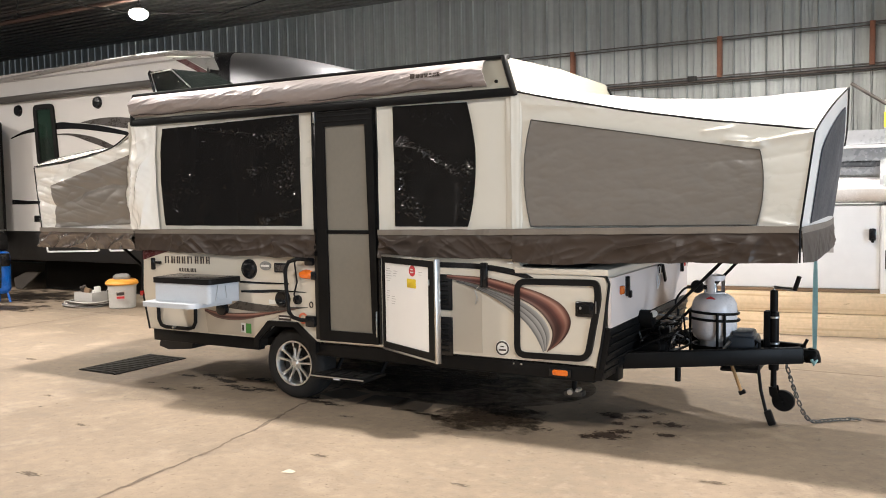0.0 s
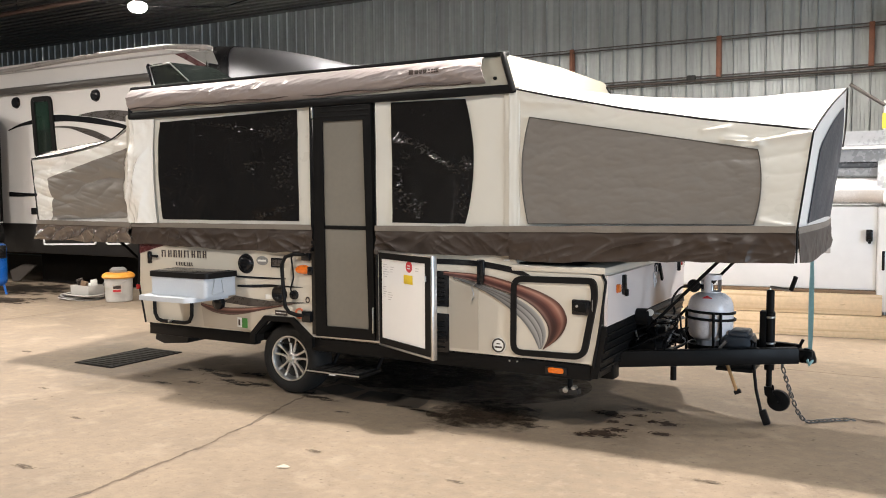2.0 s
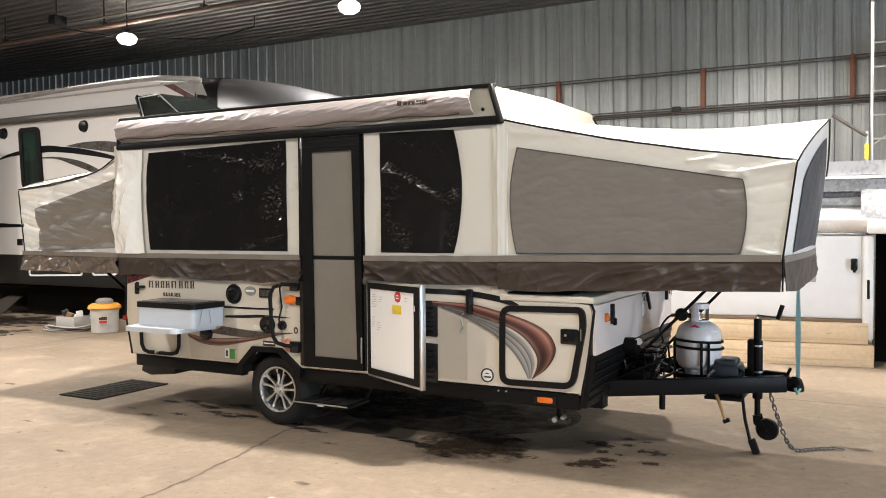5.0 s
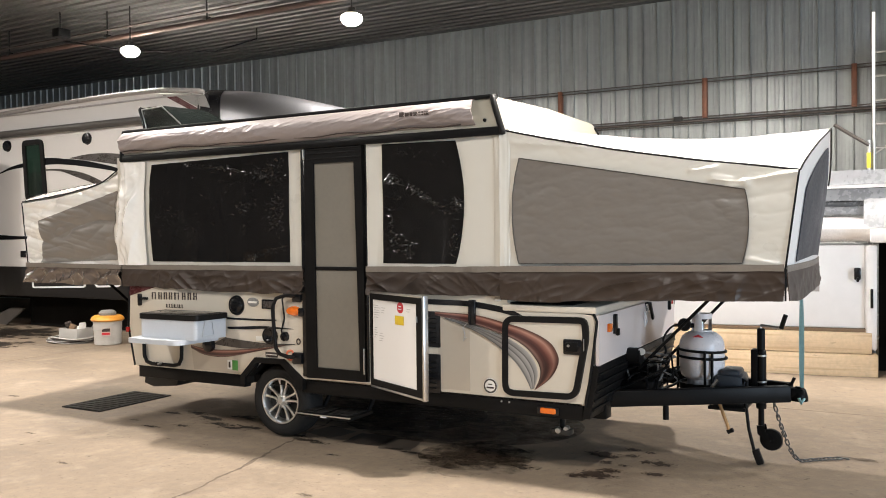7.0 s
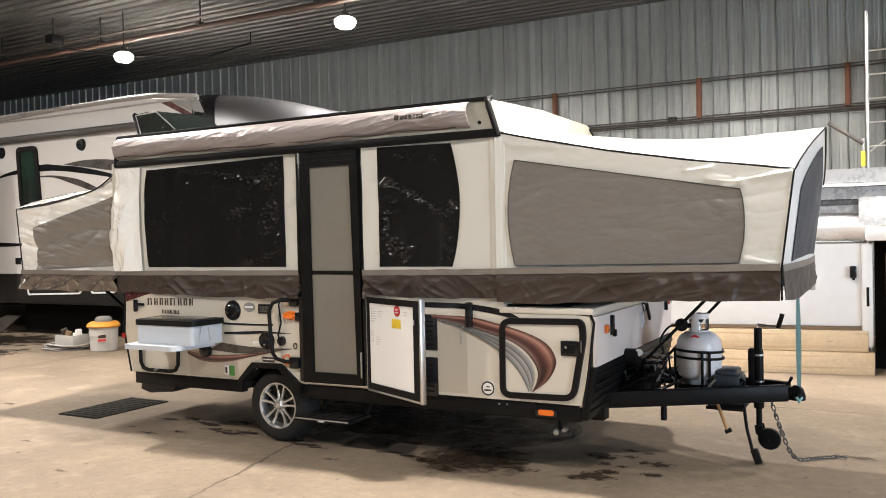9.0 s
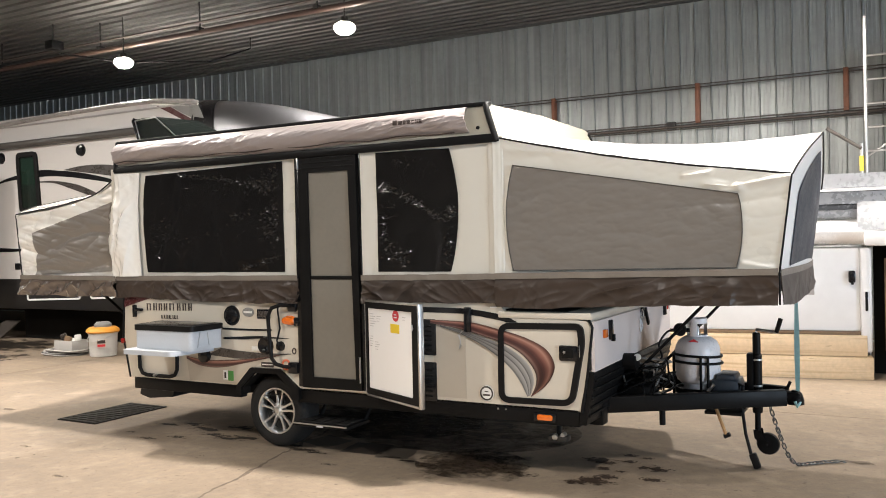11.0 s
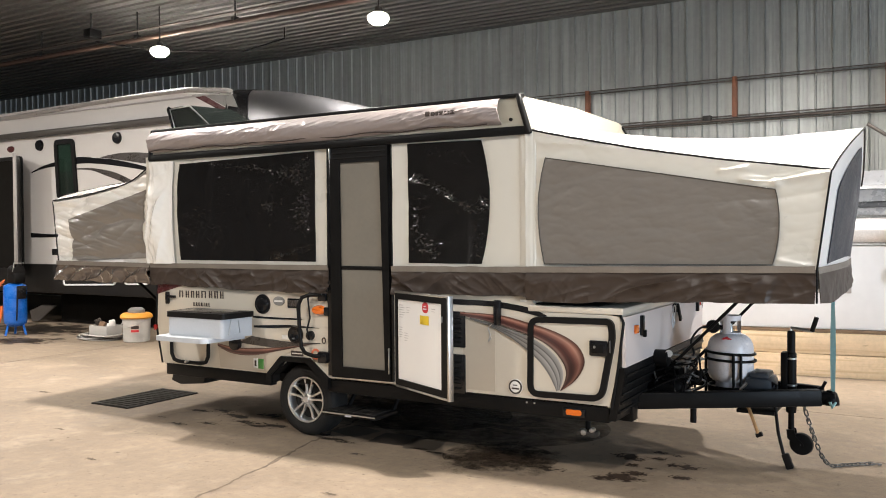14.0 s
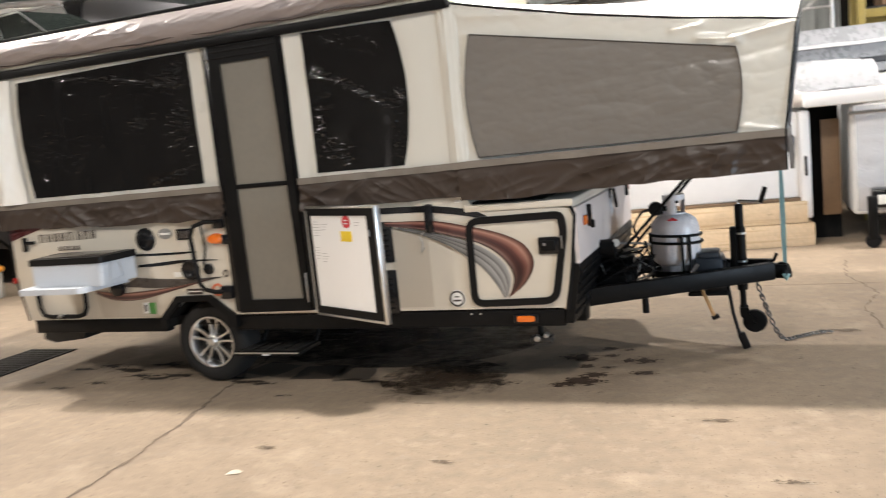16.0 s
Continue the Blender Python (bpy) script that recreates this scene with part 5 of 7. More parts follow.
def skirt(name, x0, x1, zt, zb, label, seed, mt=None, size=2.1, y0=-0.022, wave=0.02, hem=0.042):
    """A hanging vinyl valance: pinched slanting folds and an uneven lower edge, under a stitched hem."""
    depth = fold_field(seed, size)

    def f(u, v):
        x = x0 + (x1 - x0) * u
        zb_ = zb(u) + wave * (noise.noise(V(x * 2.3, seed, 0)) + 0.6 * noise.noise(V(x * 6.0, seed, 5)))
        z = zt(u) + (zb_ - zt(u)) * v
        hang = 0.016 * noise.noise(V(x * 3.0 + z * 2.0, seed + 6, z * 1.5))
        return V(x, y0 - 0.008 - min(1.0, max(0.0, v - 0.10) * 4.0) * (depth(x, z) + hang), z)
    s = cloth(name, mt or SKIRT, f, max(30, int((x1 - x0) * 130)), 32, label)
    cloth("hem_band", TAUPE, lambda u, v: V(x0 + (x1 - x0) * u, y0 - 0.017 - 0.004 * math.sin(u * 40) - 0.003 * noise.noise(V(u * 60, seed, 0)), zt(u) - hem * 0.45 + hem * v + 0.004 * noise.noise(V(u * 9, seed, v))), 80, 3, "taupe hem band", thick=0.004)
    return s


skirt("skirt", -4.43, -2.34, lambda u: 1.40 + 0.006 * u, lambda u: 1.225 - 0.03 * u, "brown vinyl skirt in folds", 3.0)
skirt("skirt", -1.73, -0.60, lambda u: 1.408 + 0.01 * u, lambda u: 1.215 + 0.02 * u, "brown vinyl skirt in folds", 8.0)


def roof():
    x0, x1, y0, y1, z0, z1 = -4.405, -0.615, -0.03, W + 0.10, 2.37, 2.64
    bm = B()
    prism(bm, [(y0, z0), (y1, z0), (y1, z1 + 0.01), (y1 - 0.05, z1 + 0.045), (W / 2, z1 + 0.045), (y0 + 0.03, z1), (y0, z1 - 0.04)], "x", x0, x1)
    for v in bm.verts:
        if v.co.x > x1 - 0.1:
            v.co.x = x1 - 0.04 + 0.085 * (z1 - v.co.z) / (z1 - z0)
    bmesh.ops.bevel(bm, geom=list(bm.edges), offset=0.008, segments=2, affect="EDGES")
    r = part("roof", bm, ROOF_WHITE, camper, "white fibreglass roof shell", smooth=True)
    # black edge trims
    block("roof_rail", BLACK, r, (x0 - 0.012, x1 + 0.05, y0 - 0.022, y0 + 0.012, z0 - 0.01, z0 + 0.05), bevel=0.008, label="black lower roof rail")
    block("roof_rail", BLACK, r, (x0 - 0.012, x1 + 0.012, y1 - 0.01, y1 + 0.02, z0 - 0.01, z0 + 0.05), bevel=0.008)
    block("roof_rail", BLACK, r, (x0 + 0.02, x1 - 0.03, y0 - 0.012, y0 + 0.03, z1 - 0.018, z1 + 0.010), bevel=0.01, label="black upper roof edge")
    for xl, xt in ((x0, x0 + 0.03), (x1 + 0.045, x1 - 0.035)):
        bar("corner_trim", BLACK_TRIM, r, [(xl, y0 - 0.006, z0), (xl + (xt - xl) * 0.8, y0 - 0.008, z1 - 0.06), (xt, y0 + 0.0, z1 - 0.012), (xt, y0 + 0.05, z1 + 0.0)], 0.022)
    block("front_drip", BLACK_TRIM, r, (x1 + 0.04, x1 + 0.058, y0, y1, z0 - 0.006, z0 + 0.012), bevel=0.004)
    bar("corner_trim", BLACK_TRIM, r, [(x1 + 0.045, y1 + 0.004, z0), (x1 - 0.02, y1 + 0.004, z1 - 0.05), (x1 - 0.035, y1 - 0.05, z1 + 0.002)], 0.012)
    # awning bag
    bag_folds = fold_field(77.0, 1.0)

    def f(u, v):
        x = -4.375 + u * 3.595
        a = -0.35 + v * 3.3
        end = max(0.0, (u - 0.955) / 0.045)
        k = 0.8 * bag_folds(x * 0.75, 0.45 * v) * (0.4 + 0.6 * (1 - v)) - 0.022 * end * abs(noise.noise(V(v * 5.0, 3.0, u * 8))) + crease(x * 1.5 - v * 0.9, 4.0, v * 0.8, 0.008, 3.6) + crease(x * 2.0 - v * 0.5, 6.0, v * 0.5, 0.010 * (0.5 + noise.noise(V(x * 1.1, 0, 0))), 7.5)
        sag = 0.012 * math.sin(u * 9)
        taper = 1 - 0.25 * max(0, (u - 0.94) / 0.06)
        x += end * (0.035 * noise.noise(V(v * 4.2, 7.0, 0)) - 0.03 * v)
        return V(x + 0.02 * v, y0 - 0.012 - (0.075 * taper + k) * max(0, math.sin(a * 0.93 + 0.3)) ** 0.8, 2.435 + sag * (1 - v) + 0.185 * v)
    aw = cloth("awning_bag", AWNING, f, 330, 30, "mauve-beige vinyl awning bag, wrinkled", parent=camper, thick=0.006)
    block("badge_bar", INK_DARK, aw, (-1.36, -1.325, -0.127, -0.112, 2.53, 2.565), bevel=0.001)
    x = -1.31
    for w in (0.04, 0.03, 0.04, 0.028, 0.02, 0.015, 0.028):
        block("badge_bar", INK_DARK, aw, (x, x + w * 0.75, -0.127, -0.112, 2.53, 2.558), bevel=0.001)
        x += w
    bar("bag_seam", INK_DARK, aw, [(-4.36 + i * 0.12, -0.075 - 0.006 * math.sin(i), 2.447 + 0.008 * math.sin(i * 1.3)) for i in range(30)], 0.005)
    turned("bolt", BLACK, r, [(0.003, -0.012), (0.012, -0.01), (0.013, 0.0)], (-0.71, y0 - 0.002, 2.47), "y", 12)


roof()


def roof_vent():
    """A smoked roof-vent lid propped open."""
    t = block("roof_vent", BLACK_TRIM, camper, (-4.36, -3.60, 0.20, 0.62, 2.66, 2.685), bevel=0.008, label="roof vent with smoked plastic lid propped open")
    out = [(-4.34, 2.685), (-4.41, 2.875), (-4.12, 2.885), (-3.885, 2.70), (-3.89, 2.685)]
    lid = plate("vent_lid", SMOKED, t, out, "y", 0.20, 0.206, "smoked translucent lid")
    plate("vent_lid_side", SMOKED, lid, [(-4.34, 2.685), (-4.41, 2.875), (-4.0, 2.875), (-3.62, 2.70), (-3.62, 2.685)], "y", 0.60, 0.606)
    bm = B()
    sheet(bm, lambda u, v: V(-4.41 + (0.29 + 0.12 * v) * u, 0.20 + 0.40 * v, 2.876 + 0.012 * math.sin(math.pi * u)), 8, 6, 0.005, (0, 0, -1))
    sheet(bm, lambda u, v: V(-4.12 + 0.235 * u + (0.12 + 0.145 * u) * v, 0.20 + 0.40 * v, 2.884 - 0.184 * u), 8, 6, 0.005, (0, 0, -1))
    sheet(bm, lambda u, v: V(-4.34 - 0.07 * u, 0.20 + 0.40 * v, 2.685 + 0.19 * u), 4, 4, 0.005, (-1, 0, 0))
    part("vent_lid_top", bm, SMOKED, lid, smooth=True)
    bar("lid_rim", BLACK_GLOSS, lid, [(-4.35, 0.19, 2.68), (-4.42, 0.19, 2.87), (-4.40, 0.19, 2.888)], 0.012)
    bar("lid_rim", BLACK_GLOSS, lid, [(-4.42, 0.2, 2.88), (-4.42, 0.6, 2.88)], 0.012)
    for pts in ([(-4.325, 0.185, 2.69), (-4.385, 0.185, 2.865), (-4.13, 0.185, 2.877)], [(-4.13, 0.185, 2.885), (-3.885, 0.185, 2.70)]):
        bar("lid_bead", STEEL, lid, pts, 0.006)


roof_vent()


RIDGES = (((1.03, 1.977), (1.321, 2.018), 0.022), ((0.84, 1.99), (1.03, 1.972), 0.02), ((0.71, 2.055), (0.855, 2.063), 0.018), ((0.936, 1.943), (1.046, 1.951), 0.016), ((1.05, 1.50), (1.22, 1.47), 0.012), ((-0.5, 2.30), (0.0, 2.24), 0.012))


def bed_side(name, x_in, x_out_low, x_out_top, z_low, z_in_top, z_out_top, win, sag, seed, sign):
    """The near side cloth of a pulled-out bed, its window cover, and the black piping above."""
    amp = 0.011 if sign > 0 else 0.024
    power = 1.0 if sign > 0 else 0.6

    def fold(x, z):
        if sign < 0:
            return crease(x * 0.5 + z * 0.4, seed, z * 1.5 - x * 0.25, amp, 2.6) + 0.6 * crease(x * 0.35 - z * 0.5, seed + 5, z * 2.6 + x * 0.6, amp, 2.6)
        # tight ridges where the cloth is stretched to the top corner
        ridge = 0.0
        for (ax, az), (bx, bz), h in RIDGES:
            t = min(1.0, max(0.0, ((x - ax) * (bx - ax) + (z - az) * (bz - az)) / ((bx - ax) ** 2 + (bz - az) ** 2)))
            d = math.hypot(x - ax - t * (bx - ax), z - az - t * (bz - az))
            ridge -= h * max(0.0, 1 - d / 0.05) ** 2
        return crease(x * 0.5 + z * 0.4, seed, z * 1.5 - x * 0.25, amp, 2.6) + 0.4 * crease(x * 1.2, seed + 5, z * 2.2, amp, 3.4) + ridge

    def corner(u, v):
        xl = x_in + (x_out_low - x_in) * u
        xt = x_in + (x_out_top - x_in) * u
        zt = z_in_top + (z_out_top - z_in_top) * u - sag * math.sin(math.pi * u ** power)
        x = xl + (xt - xl) * v
        z = z_low + (zt - z_low) * v
        return x, z
    def f(u, v):
        x, z = corner(u, v)
        return V(x, -0.015 + fold(x, z), z)
    s = cloth(name, TENT if sign > 0 else TENT_REAR, f, 150, 80, "cream vinyl bed-end side")

    def g(u, v):
        b = 1 - (2 * v - 1) ** 2
        (ax, az), (bx, bz), (cx_, cz), (dx, dz) = win
        lx, lz = ax + (dx - ax) * (1 - v), az + (dz - az) * (1 - v)
        rx, rz = bx + (cx_ - bx) * (1 - v), bz + (cz - bz) * (1 - v)
        lx -= 0.05 * b * 1.0
        rx += 0.03 * b
        x, z = lx + (rx - lx) * u, lz + (rz - lz) * u
        fine = crease(x * 1.1 + z * 0.8, 61.0, z * 2.2 - x * 0.5, 0.0038, 5.0) if sign > 0 else 0.0
        return V(x, -0.024 + (0.65 if sign > 0 else 1.0) * fold(x, z) + fine - (0.004 if sign > 0 else 0.0), z)
    cloth("window_cover", MESH_GREY if sign > 0 else GREY_REAR, g, 150, 80, "grey vinyl window cover", thick=0.004, parent=s)
    if sign > 0:
        edge = [(i / 40, 1.0) for i in range(41)] + [(1.0, 1 - i / 24) for i in range(1, 25)] + [(1 - i / 40, 0.0) for i in range(1, 41)] + [(0.0, i / 24) for i in range(1, 25)]
        bar("cover_seam", COVER_SEAM, s, [g(u, v) + V(0, -0.003, 0) for u, v in edge], 0.0035, "thin dark stitched seam")


bed_side("bed_side_front", -0.60, 1.252, 1.33, 1.43, 2.395, 2.03, ((-0.455, 2.19), (1.03, 1.925), (1.012, 1.475), (-0.462, 1.462)), 0.03, 11.0, 1)
bed_side("bed_side_rear", -4.41, -5.80, -5.88, 1.41, 2.34, 2.02, ((-4.49, 2.105), (-5.64, 1.845), (-5.60, 1.432), (-4.48, 1.465)), 0.10, 13.0, -1)


def bed(x_in, x_out_low, x_out_top, x_peak, z_in, z_out, z_peak_in, z_peak, seed, white_end, z_low, sag=0.03, power=1.0):
    """The cloth roof over a bed, its end wall with a screen, the bed board and skirts."""
    half = W / 2
    sgn = 1 if x_out_low > x_in else -1

    def top(u, v):
        y = W * v
        k = 1 - abs(2 * v - 1)
        k = k ** 0.75
        xo = x_out_top + (x_peak - x_out_top) * k
        x = x_in + (xo - x_in) * u
        ze = z_in + (z_out - z_in) * u - sag * math.sin(math.pi * u ** power)
        zr = z_peak_in + (z_peak - z_peak_in) * u - 0.07 * math.sin(math.pi * u)
        return V(x, y, ze + (zr - ze) * k + crease(x, y * 0.7, seed, 0.006 if white_end else 0.018, 2.0))
    cloth("bed_roof", TENT_TOP if white_end else TENT_REAR, top, 44, 44, "white vinyl bed roof", thick=0.005, d=(0, 0, -1))
    bar("piping", BLACK_TRIM, camper, [top(i / 24, 0) + V(0, -0.016, 0.0) for i in range(25)], 0.007)
    bar("piping", BLACK_TRIM, camper, [top(1, i / 24) + V(sgn * 0.008, 0, 0) for i in range(25)], 0.006)

    def end(u, v):
        y = W * u
        t = top(1, u)
        xl = x_out_low + sgn * 0.045 * math.sin(math.pi * u)
        return V(xl + (t.x - xl) * v, y, z_low + (t.z - z_low) * v)
    e = cloth("bed_end", TENT_TOP if white_end else TENT, end, 30, 16, "white vinyl bed end wall", thick=0.005, d=(-sgn, 0, 0))

    def scr(u, v):
        uu = 0.14 + 0.72 * u
        h = 0.06 + (0.80 if 0.3 < u < 0.7 else 0.80) * v
        q = end(uu, min(0.93, h * (0.78 + 0.22 * math.sin(math.pi * u) ** 0.6)))
        return q + V(sgn * 0.008, 0, 0)
    cloth("end_screen", MESH_DARK, scr, 26, 14, "dark grey end screen", thick=0.004, d=(-sgn, 0, 0), parent=e)
    bar("piping", BLACK_TRIM, camper, [(x_out_low + sgn * 0.004, -0.018, z_low - 0.19), (x_out_low + sgn * 0.004, -0.018, z_low), (x_out_top + sgn * 0.004, -0.018, z_out)], 0.006)
    # bed board
    xa, xb = sorted((x_in - sgn * 0.35, x_out_low - sgn * 0.02))
    bd = block("bed_board", BLACK_TRIM, camper, (xa, xb, 0.02, W - 0.02, z_low - 0.13, z_low - 0.07), bevel=0.01, label="dark bed board")
    block("mattress", TAUPE, bd, (xa, xb, 0.06, W - 0.06, z_low - 0.07, z_low + 0.03), bevel=0.03)

    end_folds = fold_field(seed + 40.0, 0.4)

    def endskirt(u, v):
        q = end(u, 0)
        z = z_low + 0.0 - (0.19 + 0.01 * noise.noise(V(u * 3, seed, 0))) * v
        z += 0.03 * v * noise.noise(V(u * 2.5, seed, 7))
        return V(q.x + sgn * (0.012 + 0.012 * v + min(1.0, max(0.0, v - 0.1) * 4.0) * end_folds(q.y, z)), q.y, z)
    cloth("end_skirt", SKIRT, endskirt, 120, 20, "brown vinyl end skirt", thick=0.005, d=(-sgn, 0, 0))
    cloth("hem_band", TAUPE, lambda u, v: end(u, 0) + V(sgn * 0.014, 0, -0.018 + 0.04 * v), 20, 2, thick=0.004, d=(-sgn, 0, 0))


bed(-0.60, 1.252, 1.33, 1.425, 2.395, 2.03, 2.50, 2.375, 21.0, True, 1.44)
bed(-4.42, -5.80, -5.88, -5.97, 2.345, 2.03, 2.46, 2.29, 31.0, False, 1.415, 0.10, 0.6)
skirt("skirt_front", -0.60, 1.252, lambda u: 1.42 + 0.028 * u, lambda u: 1.20 + 0.05 * u, "brown vinyl skirt in folds", 15.0, y0=-0.03, wave=0.016)
skirt("skirt_rear", -5.80, -4.43, lambda u: 1.41 - 0.01 * u, lambda u: 1.235 - 0.005 * u, "brown vinyl skirt under crinkled plastic", 17.0, SKIRT_REAR, size=2.6, y0=-0.03)


def bed_supports():
    for y, a, b in ((0.72, (0.06, 0.560), (0.775, 1.30)), (1.50, (0.06, 0.506), (0.792, 1.30))):
        bar("bed_strut", BLACK, camper, [(a[0], y, a[1]), (b[0], y, b[1])], 0.012, "black bed support strut")
    for y in (0.35, W - 0.35):
        bar("bed_strut", BLACK, camper, [(-4.33, y, 0.75), (-5.15, y, 1.27)], 0.016, "black bed support strut")


bed_supports()


# ---- tongue, jack and hitch ----
def tongue():
    t = thing("tongue_frame", "black steel A-frame tongue", "frame")
    t.parent = camper
    for s in (-1, 1):
        ang = math.atan2(0.62, 1.30)
        m = pose(-0.10, W / 2 + s * 0.66, 0.472, 0, -1.6, -s * math.degrees(ang))
        block("rail", BLACK, t, (0, 1.40, -0.032, 0.032, -0.055, 0.06), bevel=0.008, m=m)
    block("cross_plate", BLACK, t, (0.62, 0.88, 0.90, 1.24, 0.375, 0.40), bevel=0.006)
    block("coupler", BLACK, t, (1.10, 1.26, 1.02, 1.12, 0.47, 0.55), bevel=0.02)
    turned("ball_socket", BLACK, t, [(0.02, 0.10), (0.045, 0.08), (0.06, 0.03), (0.06, 0.0)], (1.22, 1.07, 0.46), label="black ball socket")
    bar("coupler_lever", BLACK, t, [(1.12, 1.07, 0.55), (1.17, 1.07, 0.575), (1.19, 1.07, 0.62)], 0.012)
    block("floor_bracket", BLACK, t, (-0.06, 0.05, 0.30, 0.42, 0.36, 0.52), bevel=0.01)
    bar("drop_post", BLACK, t, [(0.36, 0.72, 0.44), (0.36, 0.72, 0.31)], 0.022)
    j = turned("jack_tube", BLACK, t, [(0.034, 0.38), (0.036, 0.40), (0.036, 0.80), (0.028, 0.81), (0.028, 0.955), (0.02, 0.965)], (0.965, 1.07, 0.0), label="black tongue jack")
    turned("jack_collar", STEEL, j, [(0.036, 0.0), (0.040, 0.002), (0.040, 0.012), (0.036, 0.014)], (0.965, 1.07, 0.76), closed=True)
    turned("jack_collar", STEEL, j, [(0.036, 0.0), (0.040, 0.002), (0.040, 0.012), (0.036, 0.014)], (0.965, 1.07, 0.57), closed=True)
    block("jack_bracket", BLACK, j, (0.90, 0.945, 1.02, 1.12, 0.45, 0.81), bevel=0.006)
    bar("jack_leg", BLACK, j, [(0.965, 1.07, 0.40), (0.965, 1.07, 0.225)], 0.021)
    bar("jack_crank", STEEL, j, [(0.965, 1.07, 0.955), (0.965, 1.07, 0.985), (1.06, 1.05, 0.975), (1.105, 1.04, 0.97), (1.11, 1.04, 0.985)], 0.011)
    bar("crank_grip", BLACK_TRIM, j, [(1.105, 1.04, 0.97), (1.137, 1.03, 1.07)], 0.016)
    w = turned("jack_wheel", BLACK_TRIM, j, [(0.02, -0.025), (0.055, -0.03), (0.074, -0.024), (0.081, 0.0), (0.074, 0.024), (0.055, 0.03), (0.02, 0.025)], (1.033, 1.07, 0.160), "y", 32, "black jack wheel")
    turned("wheel_hub", STEEL, w, [(0.005, -0.045), (0.014, -0.043), (0.016, -0.025)], (1.033, 1.07, 0.160), "y", 12)
    for y in (1.025, 1.105):
        plate("wheel_fork", BLACK, j, [(0.938, 0.262), (0.992, 0.262), (1.0, 0.215), (1.052, 0.168), (1.048, 0.146), (1.02, 0.142), (0.945, 0.20)], "y", y, y + 0.008)
    c = bar("power_cord", BLACK_TRIM, t, [(0.82, 0.98, 0.50), (0.86, 0.96, 0.60), (0.885, 0.95, 0.585), (0.875, 0.94, 0.45), (0.90, 0.93, 0.25), (0.935, 0.93, 0.10), (0.955, 0.93, 0.05)], 0.012, "black trailer power cord")
    block("plug", BLACK_TRIM, c, (-0.025, 0.025, -0.025, 0.025, -0.06, 0.05), bevel=0.01, m=pose(0.96, 0.93, 0.065, 0, -20, 0))
    k = bar("stabiliser_crank", BRASS_CRANK, t, [(0.655, 0.86, 0.545), (0.68, 0.84, 0.53), (0.79, 0.80, 0.255)], 0.012, "zinc-yellow stabiliser crank handle")
    bar("crank_grip", BLACK_TRIM, k, [(0.775, 0.80, 0.245), (0.815, 0.80, 0.265)], 0.016)
    bar("crank_arm", STEEL, k, [(0.655, 0.86, 0.545), (0.70, 0.86, 0.60)], 0.012)
    bx = block("battery_box", BLUE_GREY, t, (0.66, 0.86, 0.93, 1.22, 0.47, 0.63), bevel=0.04, label="dark blue-grey plastic battery cover")
    block("box_lid", BLUE_GREY, bx, (0.69, 0.83, 0.96, 1.19, 0.61, 0.66), bevel=0.02)
    # winch and brake lump behind the box
    wn = turned("winch_drum", BLACK_TRIM, t, [(0.03, -0.12), (0.085, -0.11), (0.09, -0.04), (0.07, -0.02), (0.07, 0.06), (0.09, 0.08), (0.085, 0.12), (0.03, 0.13)], (0.18, 0.78, 0.60), "x", 24, "dirty black lift motor")
    block("motor_block", BLACK_TRIM, t, (0.02, 0.30, 0.62, 0.92, 0.46, 0.60), bevel=0.03)
    turned("motor_cap", BLACK_TRIM, t, [(0.02, -0.08), (0.06, -0.07), (0.065, 0.06), (0.02, 0.07)], (0.13, 0.70, 0.76), "x", 20)
    turned("dial", PAPER, t, [(0.004, 0.0), (0.025, -0.003), (0.026, -0.02)], (0.20, 0.68, 0.80), "y", 16)
    rnd = random.Random(5)
    for i in range(18):
        p = [(0.16 + rnd.uniform(-0.1, 0.26), 0.68 + rnd.uniform(-0.1, 0.25), 0.48 + rnd.uniform(0, 0.30)) for _ in range(4)]
        bar("cable", BLACK_TRIM if i % 3 else GREY_DECAL, t, [Vector(q) for q in spline3(p)], 0.007, seg=6)
    bar("gas_hose", BLACK_TRIM, t, [Vector(q) for q in spline3([(0.41, 1.03, 0.97), (0.34, 1.0, 0.955), (0.28, 0.98, 0.86), (0.30, 0.97, 0.76), (0.22, 0.9, 0.70), (0.12, 0.8, 0.72)])], 0.008)


def spline3(pts, n=6):
    out = []
    P = [Vector(p) for p in pts]
    for i in range(len(P) - 1):
        a, b, c, d = P[max(i - 1, 0)], P[i], P[i + 1], P[min(i + 2, len(P) - 1)]
        for j in range(n):
            t = j / n
            out.append(0.5 * (2 * b + (c - a) * t + (2 * a - 5 * b + 4 * c - d) * t * t + (3 * b - a - 3 * c + d) * t ** 3))
    out.append(P[-1])
    return out


tongue()


